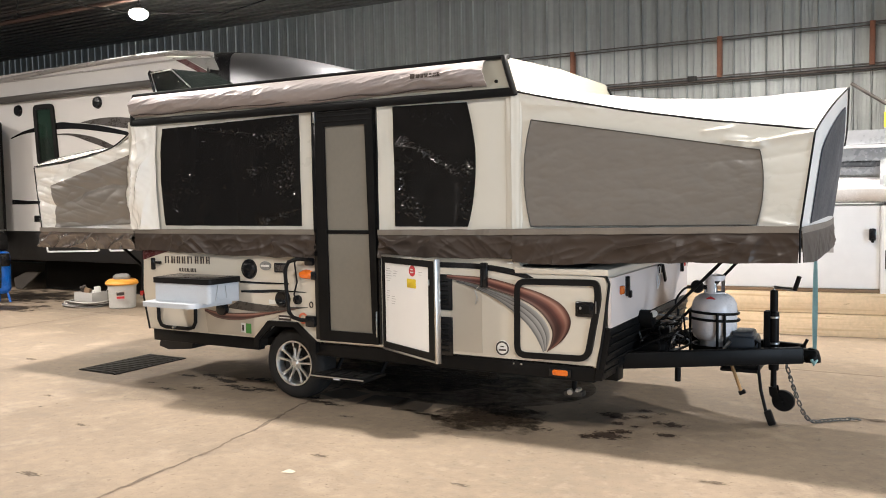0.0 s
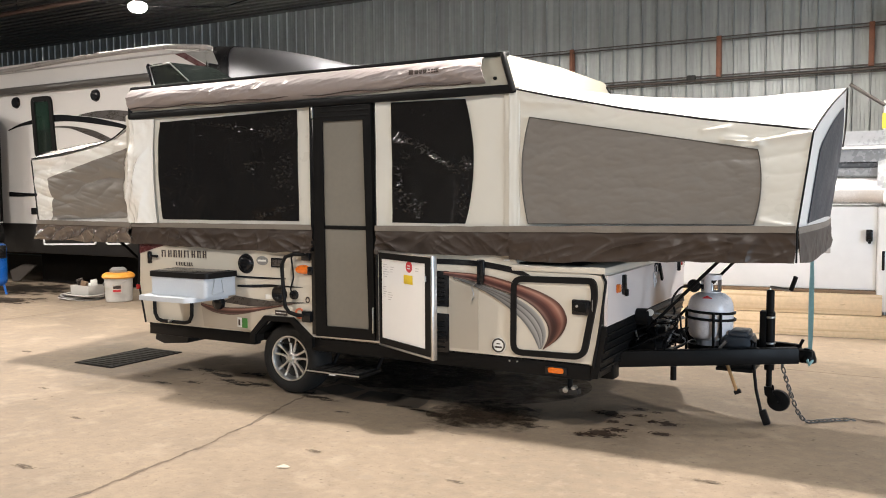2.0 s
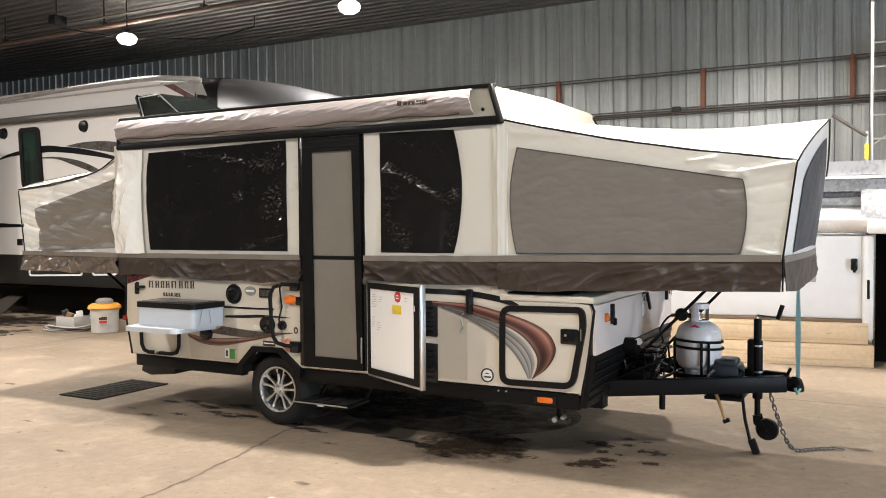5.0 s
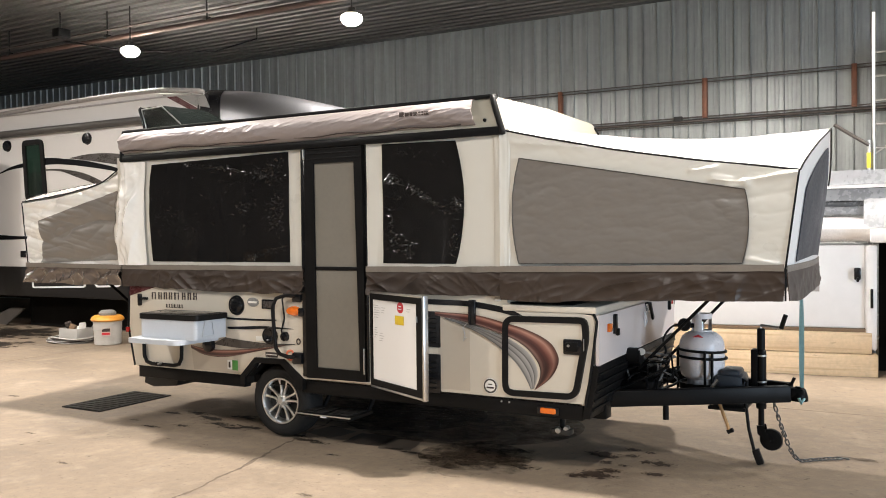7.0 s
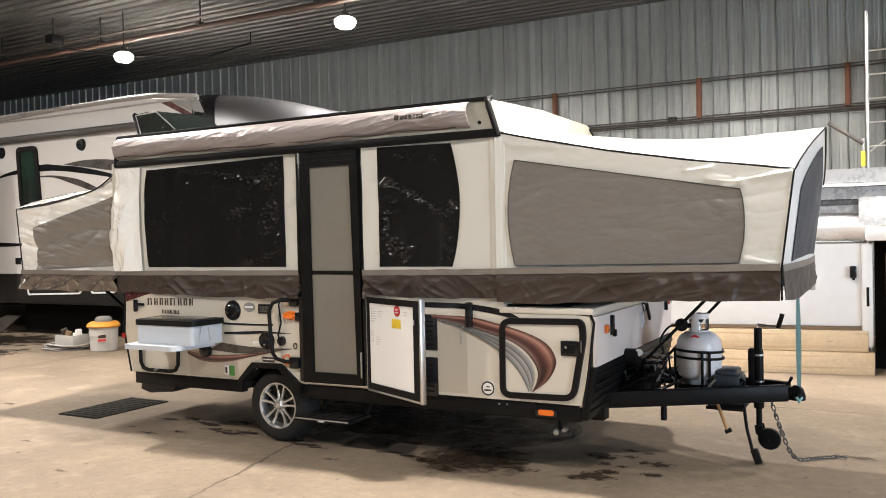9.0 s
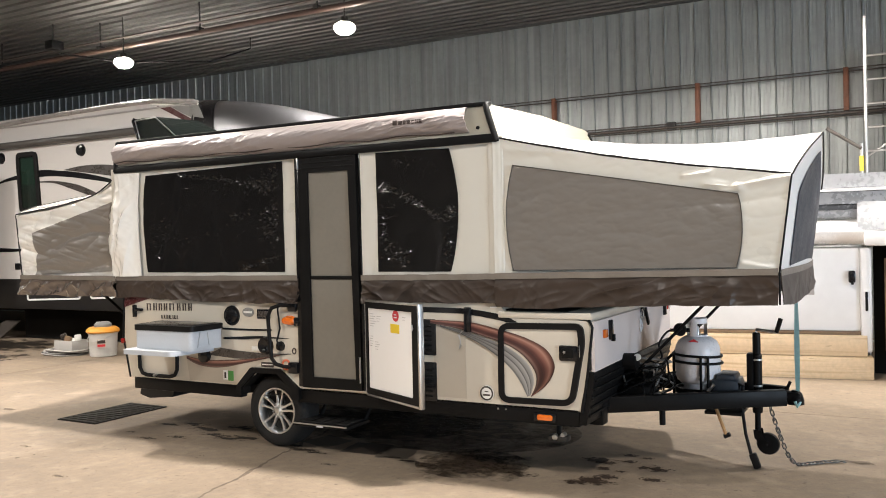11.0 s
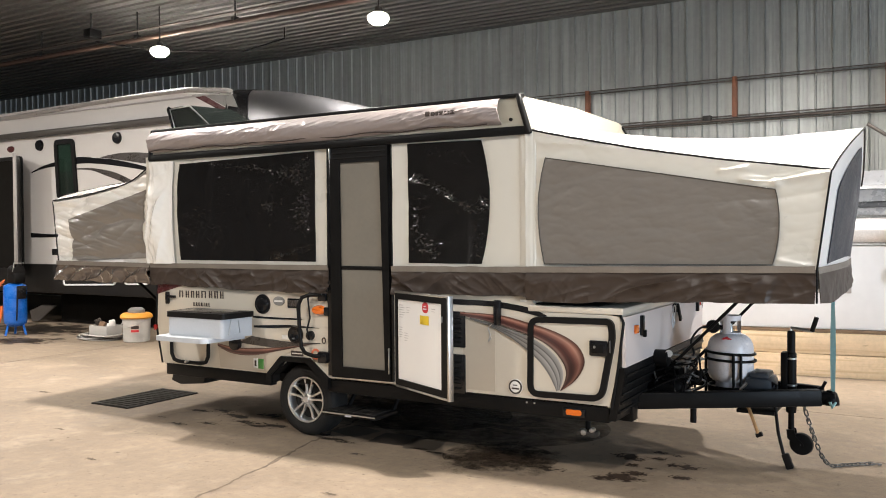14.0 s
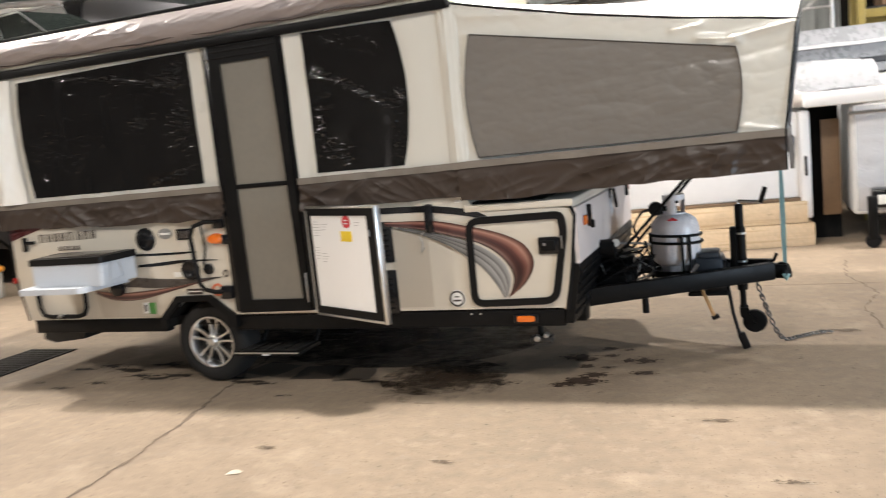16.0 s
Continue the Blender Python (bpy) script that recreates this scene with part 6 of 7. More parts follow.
def gas_bottle():
    t = thing("propane_bottle", "off-white steel propane bottle strapped on the tongue", "gas bottle")
    c = (0.545, 1.07, 0.60)
    turned("bottle_body", BOTTLE_WHITE, t, [(0.085, -0.03), (0.125, -0.022), (0.150, 0.0), (0.161, 0.035), (0.163, 0.07), (0.163, 0.215), (0.158, 0.25), (0.140, 0.288), (0.105, 0.315), (0.06, 0.330), (0.02, 0.333)], c, label="off-white round steel body")
    turned("weld_seam", BOTTLE_WHITE, t, [(0.162, 0.135), (0.1655, 0.140), (0.1655, 0.146), (0.162, 0.151)], c, closed=True)
    turned("foot_ring", BOTTLE_WHITE, t, [(0.10, -0.075), (0.105, -0.075), (0.105, -0.02), (0.10, -0.02)], c, closed=True)
    # the collar: a ring on three posts, the valve seen between them
    for a0, a1, z0, z1 in ((-2.15, -1.35, 0.315, 0.42), (0.1, 1.0, 0.315, 0.42), (2.2, 3.1, 0.315, 0.42), (0.0, 2 * math.pi, 0.42, 0.458), (0.0, 2 * math.pi, 0.31, 0.335)):
        bm = B()
        lo, hi = [], []
        n = max(6, int((a1 - a0) * 6))
        for i in range(n + 1):
            a = a0 + (a1 - a0) * i / n
            for row, z in ((lo, z0), (hi, z1)):
                row.append([bm.verts.new((c[0] + r * math.cos(a), c[1] + r * math.sin(a), c[2] + z)) for r in (0.070, 0.074)])
        for i in range(n):
            bm.faces.new((lo[i][1], lo[i + 1][1], hi[i + 1][1], hi[i][1]))
            bm.faces.new((lo[i][0], hi[i][0], hi[i + 1][0], lo[i + 1][0]))
            bm.faces.new((hi[i][0], hi[i][1], hi[i + 1][1], hi[i + 1][0]))
            bm.faces.new((lo[i][0], lo[i + 1][0], lo[i + 1][1], lo[i][1]))
        part("collar", bm, BOTTLE_WHITE, t, "off-white valve collar", smooth=True)
    turned("valve", STEEL, t, [(0.018, 0.325), (0.020, 0.37), (0.014, 0.38), (0.014, 0.40)], c, seg=16, label="steel valve")
    turned("valve_knob", BLACK_GLOSS, t, [(0.012, 0.395), (0.034, 0.398), (0.036, 0.415), (0.028, 0.42), (0.010, 0.422)], c, seg=20)
    bar("valve_outlet", BLACK_GLOSS, t, [(c[0], c[1], c[2] + 0.365), (c[0] - 0.10, c[1] - 0.02, c[2] + 0.365)], 0.018)
    turned("regulator", BLACK_TRIM, t, [(0.01, -0.03), (0.045, -0.025), (0.05, 0.0), (0.045, 0.025), (0.01, 0.03)], (c[0] - 0.12, c[1] - 0.03, c[2] + 0.37), "y", 20, "black gas regulator")
    plate("diamond_sticker", RED, t, [(0.508, 0.893), (0.545, 0.913), (0.582, 0.893), (0.545, 0.873)], "y", 0.935, 0.942, "red diamond hazard sticker")
    h = new("bottle_holder")
    for z, r in ((0.785, 0.172), (0.735, 0.176)):
        bar("hoop", BLACK, h, [(c[0] + r * math.cos(a), c[1] + r * math.sin(a), z - 0.008 * math.sin(a + 1.0)) for a in np.linspace(0, 2 * math.pi, 37)[:-1]], 0.010, closed=True)
    for a in (-0.95, -1.25, -2.75, 1.6):
        bar("upright", BLACK, h, [(c[0] + 0.176 * math.cos(a), c[1] + 0.176 * math.sin(a), 0.42), (c[0] + 0.176 * math.cos(a), c[1] + 0.176 * math.sin(a), 0.79)], 0.010)
    turned("tray", BLACK, h, [(0.02, 0.49), (0.15, 0.49), (0.165, 0.50), (0.165, 0.545), (0.155, 0.545), (0.15, 0.525), (0.02, 0.525)], (c[0], c[1], 0.0), closed=True)
    block("tray_post", BLACK, h, (c[0] - 0.05, c[0] + 0.05, c[1] - 0.06, c[1] + 0.06, 0.40, 0.495), bevel=0.01)
    h.parent = camper


gas_bottle()


def strap_and_chain():
    s = thing("ratchet_strap", "teal webbing strap hanging from the bed to the coupler", "strap")
    for dx, k in ((-0.007, 1), (0.007, -1)):
        bm = B()
        sheet(bm, lambda u, v: V(1.238 + dx * math.sin(math.pi * u) + 0.018 * v - 0.009, 1.06 - 0.02 * math.sin(math.pi * u) * k, 1.25 - 0.80 * u), 20, 1, 0.003, (0, 1, 0))
        part("webbing", bm, TEAL, s, smooth=True)
    bar("knot", TEAL, s, [(1.225, 1.0, 0.49), (1.24, 0.995, 0.455), (1.255, 1.03, 0.48), (1.245, 1.10, 0.50), (1.23, 1.08, 0.49)], 0.011)
    ch = thing("safety_chain", "grey steel safety chain hanging to the floor", "chain")
    path = spline3([(1.06, 1.02, 0.43), (1.09, 1.03, 0.32), (1.13, 1.05, 0.19), (1.17, 1.08, 0.08), (1.22, 1.12, 0.02), (1.30, 1.2, 0.014), (1.38, 1.27, 0.014), (1.47, 1.33, 0.014)], 10)
    link = None
    dist, last = 0.0, path[0]
    rolls = 0
    for p in path:
        dist += (p - last).length
        if dist >= 0.026 or p is path[0]:
            d = (p - last).normalized() if (p - last).length > 0 else V(0, 0, -1)
            q = d.to_track_quat("X", "Z").to_matrix().to_4x4()
            m = Matrix.Translation(p) @ q @ pose(0, 0, 0, 90 * (rolls % 2) + 20, 0, 0)
            if link is None:
                bm = B()
                pts = [(0.014 * math.copysign(1, math.cos(a)) + 0.008 * math.cos(a), 0.011 * math.sin(a), 0) for a in np.linspace(0.1, 2 * math.pi + 0.1, 15)[:-1]]
                tube(bm, pts, 0.0046, 6, True)
                o = part("link", bm, CHAIN, ch, smooth=True)
                o.matrix_basis = m
                link = o.data
            else:
                o = new("link", link)
                o.parent = ch
                o.matrix_basis = m
            rolls += 1
            dist = 0.0
        last = p
    bar("hook", CHAIN, ch, [(1.47, 1.33, 0.014), (1.51, 1.34, 0.016), (1.525, 1.32, 0.016), (1.505, 1.31, 0.016)], 0.006)


strap_and_chain()


def cooler():
    """A grey plastic tub with a black lid, carried on a bracket."""
    t = thing("side_sink", "grey plastic tub with a black lid hung on the camper side", "tub")
    x0, x1, y0, y1 = -3.80, -3.14, -0.47, -0.04
    bm = B()
    prism(bm, rounded([(x0, y0 + 0.08), (x1 - 0.02, y0 + 0.08), (x1, y1), (x0 - 0.06, y1)], 0.04), "z", 0.825, 0.985)
    part("tub", bm, COOLER_GREY, t, "grey-blue plastic tub", smooth=True)
    bm = B()
    prism(bm, rounded([(x0 - 0.04, y0 - 0.02), (x0 + 0.50, y0 - 0.02), (x0 + 0.54, y0 + 0.02), (x0 + 0.57, y1), (x0 - 0.12, y1)], 0.03), "z", 0.79, 0.83)
    part("tray", bm, COOLER_GREY, t, "grey-blue plastic tray lip", smooth=True)
    bm = B()
    prism(bm, rounded([(x0 - 0.01, y0 + 0.07), (x1, y0 + 0.07), (x1 + 0.02, y1), (x0 - 0.07, y1)], 0.04), "z", 0.985, 1.03)
    part("lid", bm, BLACK_TRIM, t, "flat black lid", smooth=True)
    block("lid_top", GREY_DARK, t, (x0 + 0.03, x1 - 0.04, y0 + 0.12, y1 - 0.04, 1.029, 1.036), bevel=0.003)
    bm = B()
    ring(bm, [(0, 0.0), (0.14, 0.0), (0.12, 0.13), (0.03, 0.13)], [(0.015, 0.01), (0.125, 0.01), (0.108, 0.118), (0.04, 0.118)], "x", -0.004, 0.004)
    part("moulded_frame", bm, COOLER_GREY, t, at=pose(x1 - 0.004, y0 + 0.14, 0.85, 0, 0, -2))


cooler()


# ---- the large trailer behind ----
def big_trailer():
    rv = thing("fifth_wheel_trailer", "large white travel trailer with grey swooshes and a dark nose cap", "trailer")
    ys, yd = 4.4, 6.85
    prof = [(-19.0, 1.15), (-19.0, 4.02), (-12.0, 4.09), (-9.3, 4.08), (-7.82, 3.95), (-7.82, 2.0), (-7.1, 1.9), (-7.1, 1.15)]
    bm = B()
    prism(bm, prof, "y", ys, yd)
    bmesh.ops.bevel(bm, geom=[e for e in bm.edges if min(e.verts[0].co.z, e.verts[1].co.z) > 3.9 and abs(e.verts[0].co.y - e.verts[1].co.y) < 1e-5], offset=0.05, segments=3, affect="EDGES")
    body = part("body", bm, RV_WHITE, rv, "white gelcoat side", smooth=True)
    # roof edge moulding
    bm = B()
    tube(bm, [(-19, ys + 0.0, 3.93), (-13.0, ys, 3.99), (-11.2, ys, 4.05), (-9.7, ys, 4.07), (-8.7, ys, 4.06), (-7.86, ys + 0.01, 3.975), (-7.80, ys + 0.06, 3.95)], 0.042, 10)
    part("roof_moulding", bm, RV_GREY, body, "grey roof edge moulding", smooth=True)
    # nose cap, swept down to the front
    def cap(u, v):
        x = -7.86 + u * 2.66
        z = 4.03 - 0.10 * u - 0.50 * u ** 2.0
        a = v * math.pi
        n = 9.0 - 6.2 * u
        cy, cz = math.cos(a), math.sin(a)
        yy = math.copysign(abs(cy) ** (2 / n), cy)
        zz_ = abs(cz) ** (2 / n)
        half = 1.26 * (1 - 0.10 * u ** 2)
        return V(x, 5.625 - half * yy, 2.0 + (z - 2.0) * zz_)
    bm = B()
    sheet(bm, cap, 26, 40, 0.0)
    part("nose_cap", bm, RV_DARK, rv, "glossy dark nose cap", smooth=True)
    bm = B()
    sheet(bm, lambda u, v: cap(0.015 + (0.10 + 0.14 * max(0.0, 0.5 - v)) * u, 0.02 + 0.96 * v) + V(0, 0.012 * (2 * v - 1), 0.012), 8, 40, 0.0)
    part("nose_band", bm, BLACK_GLOSS, rv, "glossy black band at the back edge of the nose cap", smooth=True)
    bm = B()
    prism(bm, [(-7.72, 2.0), (-5.39, 2.0), (-5.6, 1.55), (-7.72, 1.45)], "y", ys + 0.1, yd - 0.1)
    part("nose_underside", bm, RV_DARK, rv)
    bm = B()
    ring_pts = [cap(0, j / 20) + V(0.0, 0, 0) for j in range(21)]
    tube(bm, ring_pts, 0.02, 8)
    part("cap_seam", bm, RV_SKIRT, rv, "dark cap seam", smooth=True)
    # decals by the cap
    plate("decal", MAROON, body, [(-8.64, 3.97), (-8.39, 3.96), (-7.56, 3.54), (-7.68, 3.52)], "y", ys - 0.008, ys - 0.002, "dark red diagonal decal")
    plate("decal", GREY_DECAL, body, [(-8.35, 3.94), (-7.73, 3.90), (-7.55, 3.56)], "y", ys - 0.008, ys - 0.002, "grey triangle decal")
    # awning tube
    aw = block("awning", RV_AWN, rv, (-18.0, -8.9, ys - 0.12, ys, 3.54, 3.66), bevel=0.04, label="dark grey rolled awning")
    block("awning_cap", BLACK_TRIM, aw, (-8.92, -8.82, ys - 0.14, ys, 3.5, 3.68), bevel=0.02)
    block("gutter", RV_GREY, body, (-18.9, -8.0, ys - 0.02, ys, 3.93, 3.96), bevel=0.004)
    # round speakers / lamps
    for x in (-12.68, -10.48):
        turned("round_speaker", BLACK_GLOSS, rv, [(0.03, -0.05), (0.09, -0.045), (0.105, -0.01), (0.11, 0.01)], (x, ys, 3.39), "y", 24, "round black outdoor speaker")
    bm = B()
    lathe(bm, [(0.02, -0.03), (0.06, -0.025), (0.08, 0.0)], (0, 0, 0), "y", 20)
    part("marker_lamp", bm, MAROON, rv, "dull red marker lamp", at=pose(-13.6, ys, 3.37) @ Matrix.Diagonal((1.5, 1, 0.8, 1)), smooth=True)
    # window
    out = rounded([(-12.24, 3.46), (-11.66, 3.46), (-11.56, 2.36), (-12.16, 2.36)], 0.12)
    bm = B()
    ring(bm, out, inset(out, 0.09), "y", ys - 0.03, ys + 0.01)
    w = part("window", bm, BLACK_TRIM, rv, "black framed tinted window", smooth=True)
    plate("pane", RV_GLASS, w, inset(out, 0.085), "y", ys - 0.014, ys - 0.006, "dark tinted pane")
    plate("pane", mat("green_tint_pane", (0.014, 0.032, 0.022), 0.1, vary=0.1), w, [(-12.10, 3.34), (-11.76, 3.34), (-11.72, 2.86), (-12.06, 2.86)], "y", ys - 0.02, ys - 0.012, "greenish upper pane")
    # open entry door
    # Flat plate on the closed side; its near-black colour is the shade inside.
    dr = plate("doorway", INSIDE_DARK, rv, rounded([(-14.05, 3.16), (-13.3, 3.16), (-13.3, 1.05), (-14.05, 1.05)], 0.06), "y", ys - 0.012, ys - 0.004, "dark open doorway")
    bm = B()
    o = rounded([(-14.13, 3.22), (-13.22, 3.22), (-13.22, 1.0), (-14.13, 1.0)], 0.08)
    ring(bm, o, inset(o, 0.07), "y", ys - 0.03, ys)
    part("door_frame", bm, RV_SKIRT, dr)
    leaf = block("door_leaf", mat("rv_door_grey", (0.07, 0.064, 0.06), 0.35, vary=0.05), rv, (0, 0.78, -0.02, 0.02, 1.02, 3.18), bevel=0.01, label="open entry door, grey", m=pose(-13.25, ys - 0.06, 0, 0, 0, -38))
    block("leaf_edge", RV_GREY, leaf, (0.77, 0.80, -0.03, 0.03, 1.0, 3.2), bevel=0.006, m=pose(-13.25, ys - 0.06, 0, 0, 0, -38))
    block("door_handle", BLACK_GLOSS, rv, (-14.6, -14.35, ys - 0.05, ys, 2.0, 2.2), bevel=0.02)
    block("door_handle", BLACK_GLOSS, rv, (-14.6, -14.32, ys - 0.04, ys, 1.45, 1.52), bevel=0.01)
    # swooshes
    def sw(mt, top, low, label):
        a, b = spline(top, 8), spline(low, 8)
        n = min(len(a), len(b))
        bm = B()
        sheet(bm, lambda u, v: (lambda i: V(a[i][0] + (b[i][0] - a[i][0]) * v, ys - 0.006 - 0.003 * (mt is GREY_DECAL), a[i][1] + (b[i][1] - a[i][1]) * v))(min(n - 1, int(round(u * (n - 1))))), n - 1, 1, 0.003, (0, 1, 0))
        part("decal", bm, mt, body, label)
    sw(BLACK_GLOSS, [(-12.95, 2.90), (-12.48, 3.02), (-11.60, 3.11), (-11.06, 3.07), (-10.47, 3.00), (-9.70, 2.84), (-9.23, 2.68)], [(-12.95, 2.88), (-12.48, 2.96), (-11.60, 2.99), (-11.07, 2.97), (-10.48, 2.90), (-9.71, 2.78), (-9.24, 2.65)], "black swoosh decal")
    sw(GREY_DARK, [(-11.68, 2.91), (-11.22, 2.90), (-10.63, 2.81), (-10.20, 2.67), (-9.92, 2.54)], [(-11.68, 2.89), (-11.22, 2.86), (-10.78, 2.74), (-10.37, 2.62), (-10.06, 2.51)], "dark grey swoosh decal")
    sw(GREY_DARK, [(-10.94, 3.08), (-10.47, 3.12), (-9.97, 3.11), (-9.43, 3.05)], [(-10.94, 3.07), (-10.47, 3.01), (-9.98, 2.94), (-9.43, 2.86)], "grey swoosh decal")
    sw(BLACK_GLOSS, [(-13.0, 1.75), (-12.4, 1.72), (-11.6, 1.70)], [(-13.0, 1.66), (-12.4, 1.66), (-11.6, 1.69)], "black point decal")
    block("outlet_box", BLACK_GLOSS, rv, (-12.35, -12.2, ys - 0.02, ys, 1.33, 1.45), bevel=0.01)
    # skirt and under-body
    sk = block("lower_skirt", RV_SKIRT, rv, (-19.0, -7.1, ys - 0.01, ys + 0.05, 0.62, 1.16), bevel=0.01, label="charcoal lower skirt")
    for outline in ([(-12.03, 1.15), (-10.53, 1.23), (-10.57, 0.81), (-12.00, 0.77)], [(-10.35, 1.00), (-9.69, 1.03), (-9.71, 0.84), (-10.30, 0.82)]):
        o = rounded(outline, 0.06)
        bm = B()
        ring(bm, o, inset(o, 0.03), "y", ys - 0.035, ys - 0.005)
        h = part("compartment_door", bm, WHITE_PAINT, rv, "white framed baggage door", smooth=True)
        plate("door_skin", RV_SKIRT, h, inset(o, 0.028), "y", ys - 0.02, ys - 0.008)
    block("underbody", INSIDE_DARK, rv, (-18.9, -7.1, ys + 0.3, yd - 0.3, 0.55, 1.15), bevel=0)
    for x in (-15.5, -16.5):
        turned("wheel", TREAD, rv, [(0.2, 0.0), (0.34, -0.02), (0.40, 0.05), (0.40, 0.2), (0.34, 0.26), (0.2, 0.25)], (x, ys + 0.25, 0.40), "y", 32, "black tyre", True)
    # Added black sheet that stands in for the shade under the trailer.
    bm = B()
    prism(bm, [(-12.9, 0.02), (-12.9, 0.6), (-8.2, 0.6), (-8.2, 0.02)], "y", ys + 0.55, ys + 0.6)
    part("under_shade_sheet", bm, INSIDE_DARK, rv, "black sheet added under the floor for the shade there")
    plate("mud_flap", RV_AWN, rv, [(-13.45, 0.02), (-13.25, 0.02), (-12.69, 0.36), (-13.08, 0.36), (-13.5, 0.22)], "y", ys + 0.28, ys + 0.31, "grey slanted flap")
    bar("leg", BLACK, rv, [(-8.0, ys + 0.4, 1.2), (-8.0, ys + 0.4, 0.0)], 0.05, "black landing leg")
    bar("leg", BLACK, rv, [(-8.0, yd - 0.4, 1.2), (-8.0, yd - 0.4, 0.0)], 0.05, "black landing leg")
    # small roof items
    block("roof_hatch", WHITE_PAINT, rv, (-13.35, -12.85, 4.75, 5.2, 4.07, 4.17), bevel=0.03, label="white roof hatch")
    bar("roof_antenna", STEEL, rv, [(-12.2, 4.9, 4.06), (-12.1, 4.9, 4.22), (-11.95, 4.9, 4.1)], 0.02)


big_trailer()


# ---- clutter on the floor by the trailer ----
def compressor():
    t = thing("air_compressor", "upright blue air compressor tank with black motor", "compressor")
    c = (-11.72, 3.25, 0)
    turned("tank", BLUE, t, [(0.03, 0.14), (0.12, 0.15), (0.175, 0.20), (0.185, 0.24), (0.185, 0.80), (0.17, 0.85), (0.10, 0.88), (0.03, 0.885)], c, label="blue steel tank")
    for a in (0.5, 2.6, 4.7):
        bar("leg", BLUE, t, [(c[0] + 0.13 * math.cos(a), c[1] + 0.13 * math.sin(a), 0.19), (c[0] + 0.18 * math.cos(a), c[1] + 0.18 * math.sin(a), 0.0)], 0.02)
    block("motor", BLACK, t, (c[0] - 0.08, c[0] + 0.16, c[1] - 0.11, c[1] + 0.11, 0.875, 1.08), bevel=0.05, label="black motor")
    turned("motor_guard", BLACK_TRIM, t, [(0.02, -0.11), (0.10, -0.10), (0.125, 0.0), (0.10, 0.10), (0.02, 0.11)], (c[0] + 0.04, c[1], 1.09), "x", 20)
    bar("handle", STEEL, t, [(c[0] + 0.1, c[1] - 0.1, 1.08), (c[0] + 0.14, c[1] - 0.1, 1.23), (c[0] + 0.18, c[1] + 0.05, 1.23)], 0.012)
    block("gauge_panel", BLACK_GLOSS, t, (c[0] + 0.15, c[0] + 0.22, c[1] - 0.08, c[1] + 0.08, 0.62, 0.84), bevel=0.02)
    bar("gauge_pipe", BLACK_TRIM, t, [(c[0] + 0.19, c[1] - 0.08, 0.7), (c[0] + 0.21, c[1] - 0.1, 0.45), (c[0] + 0.19, c[1] - 0.1, 0.26)], 0.012)
    h = thing("air_hose", "coiled orange air hose hanging by the compressor", "hose")
    rnd = random.Random(3)
    for i in range(12):
        x = c[0] - 0.19 - 0.022 * i + rnd.uniform(-0.02, 0.02)
        z1 = 0.98 - 0.015 * i + rnd.uniform(-0.03, 0.03)
        bar("hose_loop", ORANGE, h, spline3([(x + 0.10, c[1] - 0.12, z1 - 0.04), (x + 0.02, c[1] - 0.2, z1 - 0.14 + rnd.uniform(-0.03, 0.03)), (x, c[1] - 0.2 - 0.01 * i, 0.6 + rnd.uniform(-0.05, 0.05)), (x + 0.05, c[1] - 0.18, 0.22 + rnd.uniform(-0.06, 0.1)), (x + 0.10, c[1] - 0.16, 0.5)], 5), 0.012, seg=8)


compressor()


CRATE_CLEAR = film_wrap("translucent_crate_plastic", (0.66, 0.64, 0.60), 0.55, 0.35)


